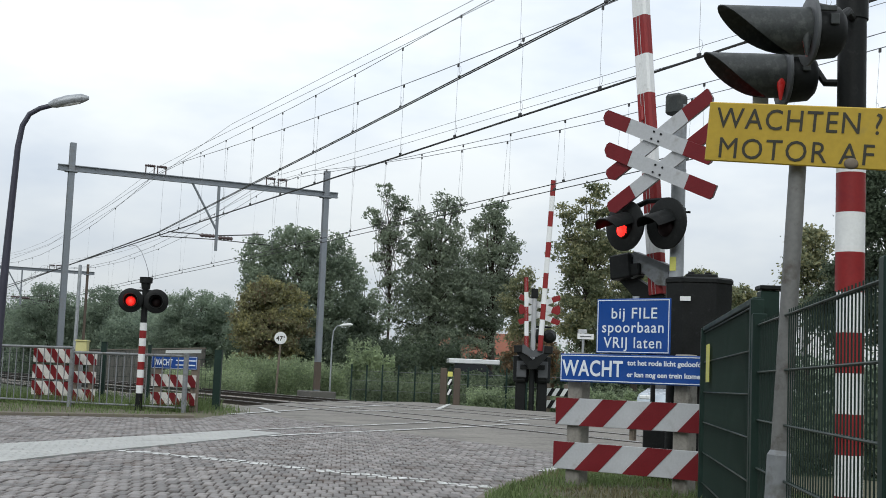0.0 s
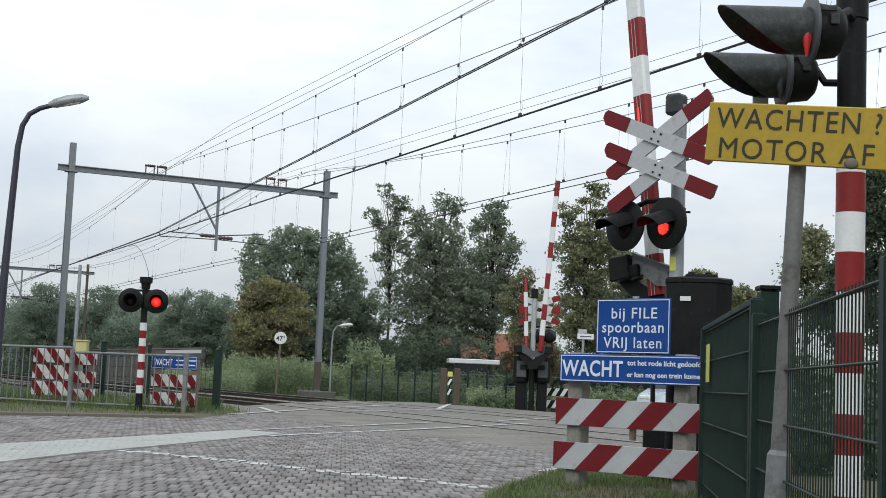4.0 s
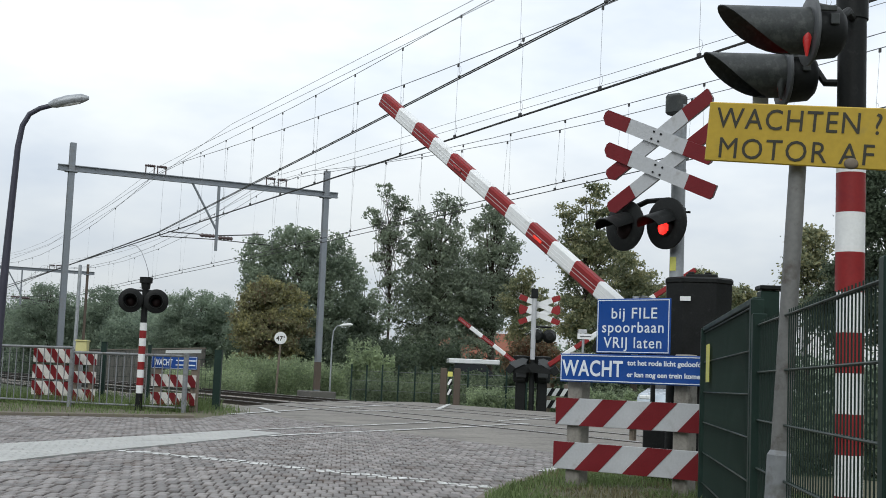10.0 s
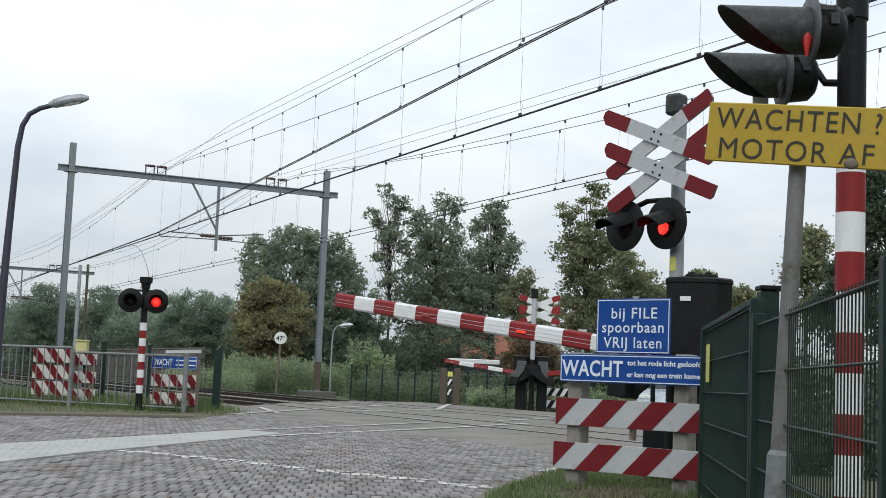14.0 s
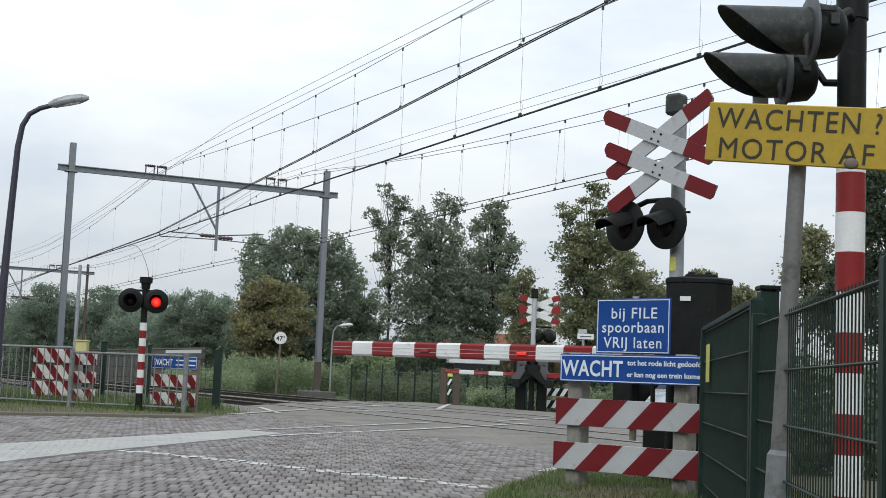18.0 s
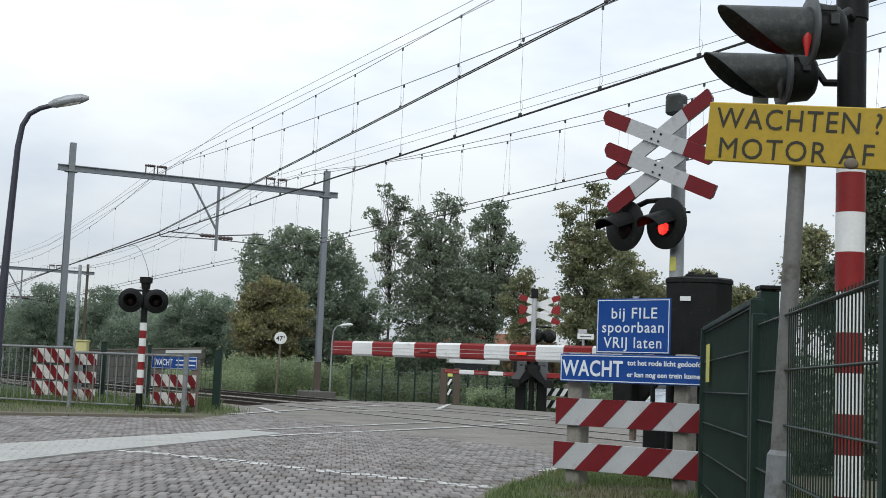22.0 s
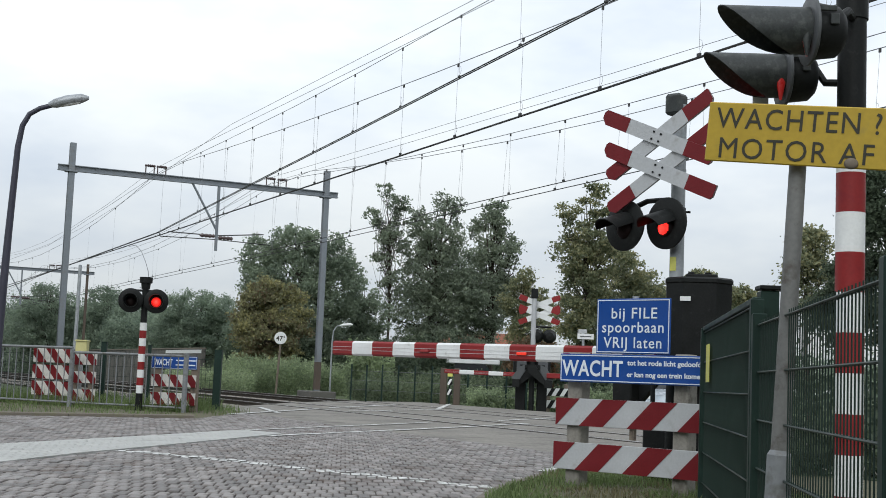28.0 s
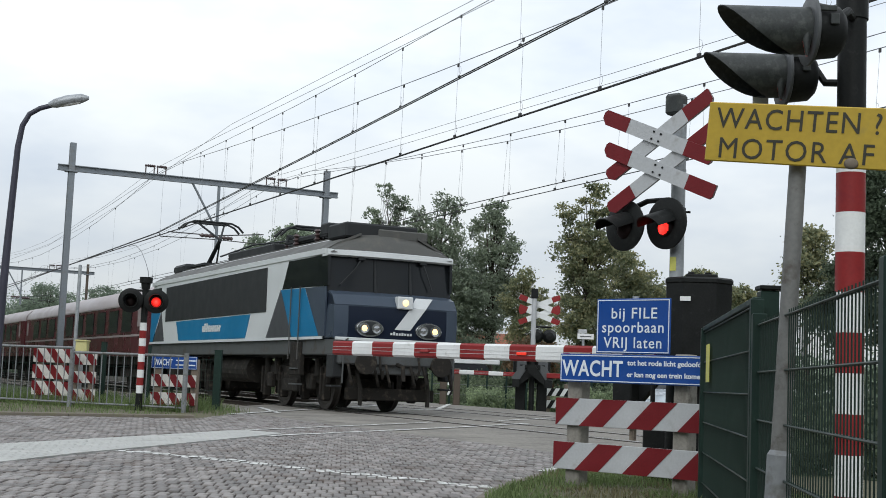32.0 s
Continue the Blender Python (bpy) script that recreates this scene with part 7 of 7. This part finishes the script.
def coach(front_x):
    th = thing("railway_coach", trk_pose(330, 11.63), "maroon passenger coach with a pale grey roof", "railway coach", "coaches")
    L = 26.0
    hull = Mesh()
    sec = []
    for x, k in ((-L, 0.94), (-L + 0.5, 1.0), (-0.5, 1.0), (0.0, 0.94)):
        w = 1.42 * k
        sec.append([(x, -w, 1.15), (x, -w - 0.02, 1.9), (x, -w, 2.95), (x, w, 2.95), (x, w + 0.02, 1.9), (x, w, 1.15)])
    sweep(hull, sec)
    body = part("body", hull, T_RED, th, "maroon body")
    rf = Mesh()
    sec = []
    for x, k in ((-L, 0.94), (-L + 0.5, 1.0), (-0.5, 1.0), (0.0, 0.94)):
        w = 1.43 * k
        sec.append([(x, -w, 2.93), (x, -w * 0.96, 3.18), (x, -w * 0.8, 3.42), (x, -w * 0.5, 3.58), (x, 0, 3.64), (x, w * 0.5, 3.58), (x, w * 0.8, 3.42), (x, w * 0.96, 3.18), (x, w, 2.93)])
    sweep(rf, sec)
    part("roof", rf, T_CROOF, th, "pale curved roof", None, 50)
    for sg in (-1, 1):
        for k in range(10):
            x = -3.0 - 2.15 * k
            wn = part("window", Mesh().box((x, sg * 1.435, 2.38), (1.5, 0.03, 0.82), 0.01), M_DARKGLASS, body, "dark coach window")
            part("window_frame", Mesh().box((x, sg * 1.438, 2.81), (1.56, 0.03, 0.035)).box((x, sg * 1.438, 1.95), (1.56, 0.03, 0.035)), T_RED, wn)
        for x in (-1.1, -L + 1.1):
            dr = part("door", Mesh().box((x, sg * 1.43, 2.05), (0.82, 0.03, 1.78), 0.01), T_RED, body, "maroon coach door")
            part("door_window", Mesh().box((x, sg * 1.447, 2.45), (0.42, 0.012, 0.6), 0.005), T_CROOF, dr)
        part("waist_stripe", Mesh().box((-L / 2, sg * 1.443, 1.86), (L - 1.1, 0.012, 0.07)), T_CROOF, body, "pale waist line")
        part("upper_stripe", Mesh().box((-L / 2, sg * 1.428, 2.92), (L - 1.1, 0.016, 0.05)), T_CROOF, body, "pale gutter line")
    part("underframe", Mesh().box((-L / 2, 0, 1.02), (L - 1.0, 2.5, 0.28), 0.02).box((-L / 2, 0, 0.68), (8.0, 2.2, 0.5), 0.04), T_GEAR, th, "grimy underframe")
    part("gangway", Mesh().box((0.08, 0, 2.2), (0.3, 1.0, 2.1), 0.05), T_GEAR, th)
    for xb in (-3.6, -L + 3.6):
        bg = part("bogie", Mesh().box((xb, -1.0, 0.6), (3.2, 0.14, 0.3), 0.03).box((xb, 1.0, 0.6), (3.2, 0.14, 0.3), 0.03).box((xb, 0, 0.65), (0.8, 2.0, 0.3), 0.03), T_GEAR, th)
        for dx in (-1.25, 1.25):
            wheelset(bg, xb + dx, 0.46)
    TRAIN.append((th, front_x))
    return th


locomotive()
first = coach(17.0)
for k in (1, 2):
    TRAIN.append((copy_thing(first, trk_pose(360 + 30 * k, 11.63)), 17.0 + 26.5 * k))

# ================= brick street: narrow bricks in staggered courses =================
BW, BL = 0.080, 0.270
BANG = radians(94)
E1, E2 = Vector((math.cos(BANG), math.sin(BANG), 0)), Vector((math.sin(BANG), -math.cos(BANG), 0))
STREET = [(-9.0, 6.0), (0.30, 6.0), (0.27, 8.4), (0.57, 10.2), (1.3, 12.5), (2.6, 13.8), (3.4, 13.4), (3.4, 15), (-0.9, 24.0), (-3.6, 25.0), (-3.85, 21.5), (-6.35, 19.45), (-9.0, 17.4)]


def in_poly(x, y, poly):
    c, j = False, len(poly) - 1
    for i in range(len(poly)):
        (xi, yi), (xj, yj) = poly[i], poly[j]
        if (yi > y) != (yj > y) and x < (xj - xi) * (y - yi) / (yj - yi) + xi:
            c = not c
        j = i
    return c


def brick_shape(gap=0.014, side=0.0042, edge=0.006, cut=0.012):
    gx, gy = BL / 2 - gap, BW / 2 - side

    def ring(x, y, c, z):
        return [(-x + c, -y, z), (x - c, -y, z), (x, -y + c * 0.4, z), (x, y - c * 0.4, z), (x - c, y, z), (-x + c, y, z), (-x, y - c * 0.4, z), (-x, -y + c * 0.4, z)]
    vs = ring(gx, gy, cut, -0.05) + ring(gx, gy, cut, -0.006) + ring(gx - edge * 2.2, gy - edge, cut, 0.0)
    fs = [tuple(range(16, 24))] + [(i, (i + 1) % 8, 8 + (i + 1) % 8, 8 + i) for i in range(8)] + [(8 + i, 8 + (i + 1) % 8, 16 + (i + 1) % 8, 16 + i) for i in range(8)]
    return vs, fs


def bricks():
    rr = random.Random(8)
    vs, fs = brick_shape()
    pvs, pfs = brick_shape(0.004, 0.0015, 0.003, 0.006)
    spots = []
    for j in range(-40, 60):
        for i in range(-130, 130):
            p = Vector((-2.0, 12.0, 0)) + E1 * ((j + 0.12 * rr.random()) * BL) + E2 * ((i + 0.5 * (j % 2)) * BW)
            if p.y < 7.4 or abs(p.x) > 0.36 * p.y + 0.7 or not in_poly(p.x, p.y, STREET) or p.x * CT + p.y * ST > 7.75:
                continue
            spots.append((p.length, p, 0))
    spots.sort(key=lambda s: s[0])
    near = Mesh()
    near.put(vs, fs)
    me = near.data("paver", M_PAVER)
    street = thing("brick_street", (0, 0, 0), "grey-purple street of narrow bricks in staggered courses", "paving", kind="structure")
    rest = Mesh()
    line = Mesh()
    pale = Mesh()
    A, B = Vector((-2.95, 12.42, 0)), Vector((0.98, 9.22, 0))
    ld = (B - A).normalized()
    ln = Vector((-ld.y, ld.x, 0))
    for i, (_, p, kind) in enumerate(spots):
        a = BANG if kind == 0 else BANG - radians(90)
        # the street sags a little in wheel tracks
        z = rr.uniform(-0.006, 0.003) + 0.010 * noise.noise((p.x * 0.8, p.y * 0.5, 3.0))
        z = min(z, 0.006)
        at = Matrix.Translation((p.x, p.y, z)) @ Euler((rr.gauss(0, 0.010), rr.gauss(0, 0.006), a + rr.gauss(0, 0.012))).to_matrix().to_4x4()
        if in_poly(p.x, p.y, RAMP):
            flat = Matrix.Translation((p.x, p.y, 0.0105 + rr.uniform(0, 0.001))) @ Matrix.Rotation(a, 4, "Z")
            if all(in_poly(w.x, w.y, RAMP) for w in (flat @ Vector((sx * BL / 2, sy * BW / 2, 0)) for sx in (-1, 1) for sy in (-1, 1))):
                pale.put(pvs, pfs, 0, flat)
            continue
        if i < 300:
            part("paver", me, None, street, "", at)
        else:
            rest.put(vs, fs, 0, at)
        u, v = (p - A).dot(ld), (p - A).dot(ln)
        if -0.2 < u < (B - A).length + 0.2 and abs(v) < 0.30 and rr.random() > 0.05:
            # the painted part of this brick
            gx, gy = BL / 2 - 0.02, BW / 2 - 0.006
            poly = []
            for x, y in ((-gx, -gy), (gx, -gy), (gx, gy), (-gx, gy)):
                w = at @ Vector((x, y, 0))
                poly.append(((w - A).dot(ld), (w - A).dot(ln) + 0.10))
            poly = clip(poly, (B - A).length, 0.20)
            if len(poly) > 2:
                kk = len(line.v)
                for x, y in poly:
                    w = A + ld * x + ln * (y - 0.10)
                    line.v.append((w.x, w.y, z + 0.003))
                line.f.append(tuple(range(kk, kk + len(poly))))
                line.m.append(0)
    tagged(part("pavers", rest.data("pavers", M_PAVER, fix=False), None, street, "grey-purple bricks farther off"), kind="stuff")
    bed = Mesh()
    bed.put([(x, y, 0.009) for x, y in RAMP] + [(x, y, -0.03) for x, y in RAMP], [tuple(range(len(RAMP)))] + [(i, len(RAMP) + i, len(RAMP) + (i + 1) % len(RAMP), (i + 1) % len(RAMP)) for i in range(len(RAMP))])
    part("pale_bed", bed, M_SLAB, street, "pale grey tapering lane")
    tagged(part("pale_pavers", pale.data("pale_pavers", M_SLAB, fix=False), None, street, "pale grey bricks of a tapering lane"), kind="stuff")
    tagged(new("stop_line", line.data("stop_line", M_LINE)), "worn white stop line painted over bricks", "road marking", "road markings", "structure")
    return len(spots)


bricks()

# ================= motion =================


def flash_rows(lens, lit):
    """the lens turns its lit half forward within each stretch of lit, and back after it"""
    base = lens.matrix_local.copy()
    rows, ang, t_last = [(0.0, 0 if lit and lit[0][0] <= 0 else 180)], None, 0
    for a, b in lit:
        if a > 0.15:
            rows += [(a - 0.1, 180), (a - 0.067, 120), (a - 0.033, 60), (a, 0)]
        rows += [(b, 0), (b + 0.033, 60), (b + 0.067, 120), (b + 0.1, 180)] if b < 31.85 else [(b, 0)]
    if rows[-1][0] < 32.0:
        rows.append((32.0, rows[-1][1]))
    out, seen = [], -1
    for t, d in rows:
        k = frame(t)
        if k > seen:
            out.append((t, base @ Matrix.Rotation(radians(d), 4, "Z")))
            seen = k
    walk(lens, out)


def blink(first, states):
    """stretches of light: given states at whole seconds (1 lit, 0 dark), and an even beat between them"""
    on = []
    for k in range(0, 321):
        t = k / 10
        n = round(t)
        if abs(t - n) <= 0.2 and n in states:
            v = states[n]
        else:
            v = ((t + first) % 0.7) < 0.35
        on.append(bool(v))
    for k in range(1, 320):
        if on[k - 1] == on[k + 1] != on[k]:
            on[k] = on[k - 1]
    lit, start = [], None
    for k, v in enumerate(on):
        if v and start is None:
            start = k / 10
        if start is not None and (not v or k == 320):
            e = k / 10 if v else (k - 1) / 10
            if e > start + 0.05:
                lit.append((start, e))
            start = None
    return lit


def states(text):
    return {int(w.split(":")[0]): w.split(":")[1] for w in text.split()}


def motions():
    # barrier booms
    arm = ((0.0, 83.9), (3.6, 83.7), (4.4, 79.9), (5.0, 74.4), (5.5, 70.4), (6.0, 66.0), (6.5, 61.6), (7.0, 57.5), (7.5, 53.3), (8.0, 49.1), (8.5, 45.2), (9.0, 41.4), (9.5, 37.4), (10.0, 33.5), (10.5, 29.9), (11.0, 26.4),
           (11.5, 22.9), (12.0, 19.5), (12.5, 16.2), (13.0, 13.0), (13.5, 10.0), (14.0, 6.7), (14.5, 4.0), (15.1, 1.6), (15.7, 0.6), (16.5, 0.5), (32.0, 0.5))
    for (b, p, d), gain in zip(BOOMS, (1.0, 1.07, 1.04)):
        base = face(p, UP.cross(d))
        walk(b, [(t, base @ Matrix.Rotation(-radians(min(a * gain, 88.0)), 4, "Y")) for t, a in arm])
    # flashing lamps
    st = states("0:L 1:R 2:R 3:R 6:R 7:L 8:R 9:L 10:N 11:N 12:R 13:L 14:R 17:L 18:R 19:L 20:R 21:L 22:N 23:N 24:R 25:L 28:R 29:R 30:R 31:R 32:R")
    for key, c, off in (("s1l", "L", 0.0), ("s1r", "R", 0.35)):
        flash_rows(FLASH[key], blink(off, {k: v == c for k, v in st.items()}))
    st = states("0:L 1:R 2:R 3:R 6:N 7:L 8:R 9:L 10:R 11:L 12:R 13:L 14:R 17:L 18:N 19:L 20:R 21:L 22:R 23:L 24:R 25:L 28:R 29:N 30:N 31:R 32:R")
    for key, c, off in (("s2l", "L", 0.0), ("s2r", "R", 0.35)):
        flash_rows(FLASH[key], blink(off, {k: v == c for k, v in st.items()}))
    st = states("0:L 1:U 2:U 3:U 6:N 7:N 8:U 9:N 10:U 11:L 12:U 13:L 14:U 17:L 18:N 19:N 20:U 21:L 22:U 23:U 24:U 25:U 28:L 29:N 30:N 31:N 32:N")
    for key, c, off in (("s3l", "L", 0.0), ("s3u", "U", 0.35)):
        flash_rows(FLASH[key], blink(off, {k: v == c for k, v in st.items()}))
    for key, c, off in (("s3l_side", "L", 0.0), ("s3u_side", "U", 0.35)):
        flash_rows(FLASH[key], blink(off, {k: v == c for k, v in st.items()}))
    st = states("0:L 1:R 2:R 3:R 6:N 7:L 8:R 9:L 10:R 11:L 12:R 13:L 14:R 17:L 18:R 19:L 20:R 21:L 22:R 23:L 24:R 25:L 28:R 29:R 30:R 31:R 32:R")
    for lens, c, off in ((boom_lens[0], "L", 0.0), (boom_lens[1], "R", 0.35)):
        flash_rows(lens, blink(off, {k: v == c for k, v in st.items()}))
    # the train
    run = [(0.0, 1016.0), (10.0, 710.0), (20.0, 405.0), (25.0, 250.0), (28.0, 156.5), (29.0, 125.5), (30.0, 94.0), (30.4, 81.3), (31.0, 62.8), (31.2, 56.2), (31.4, 49.3), (31.6, 42.0), (31.8, 34.3), (32.0, 26.2)]
    for ob, back in TRAIN:
        walk(ob, [(t, trk_pose(s + back, 11.63)) for t, s in run])


motions()
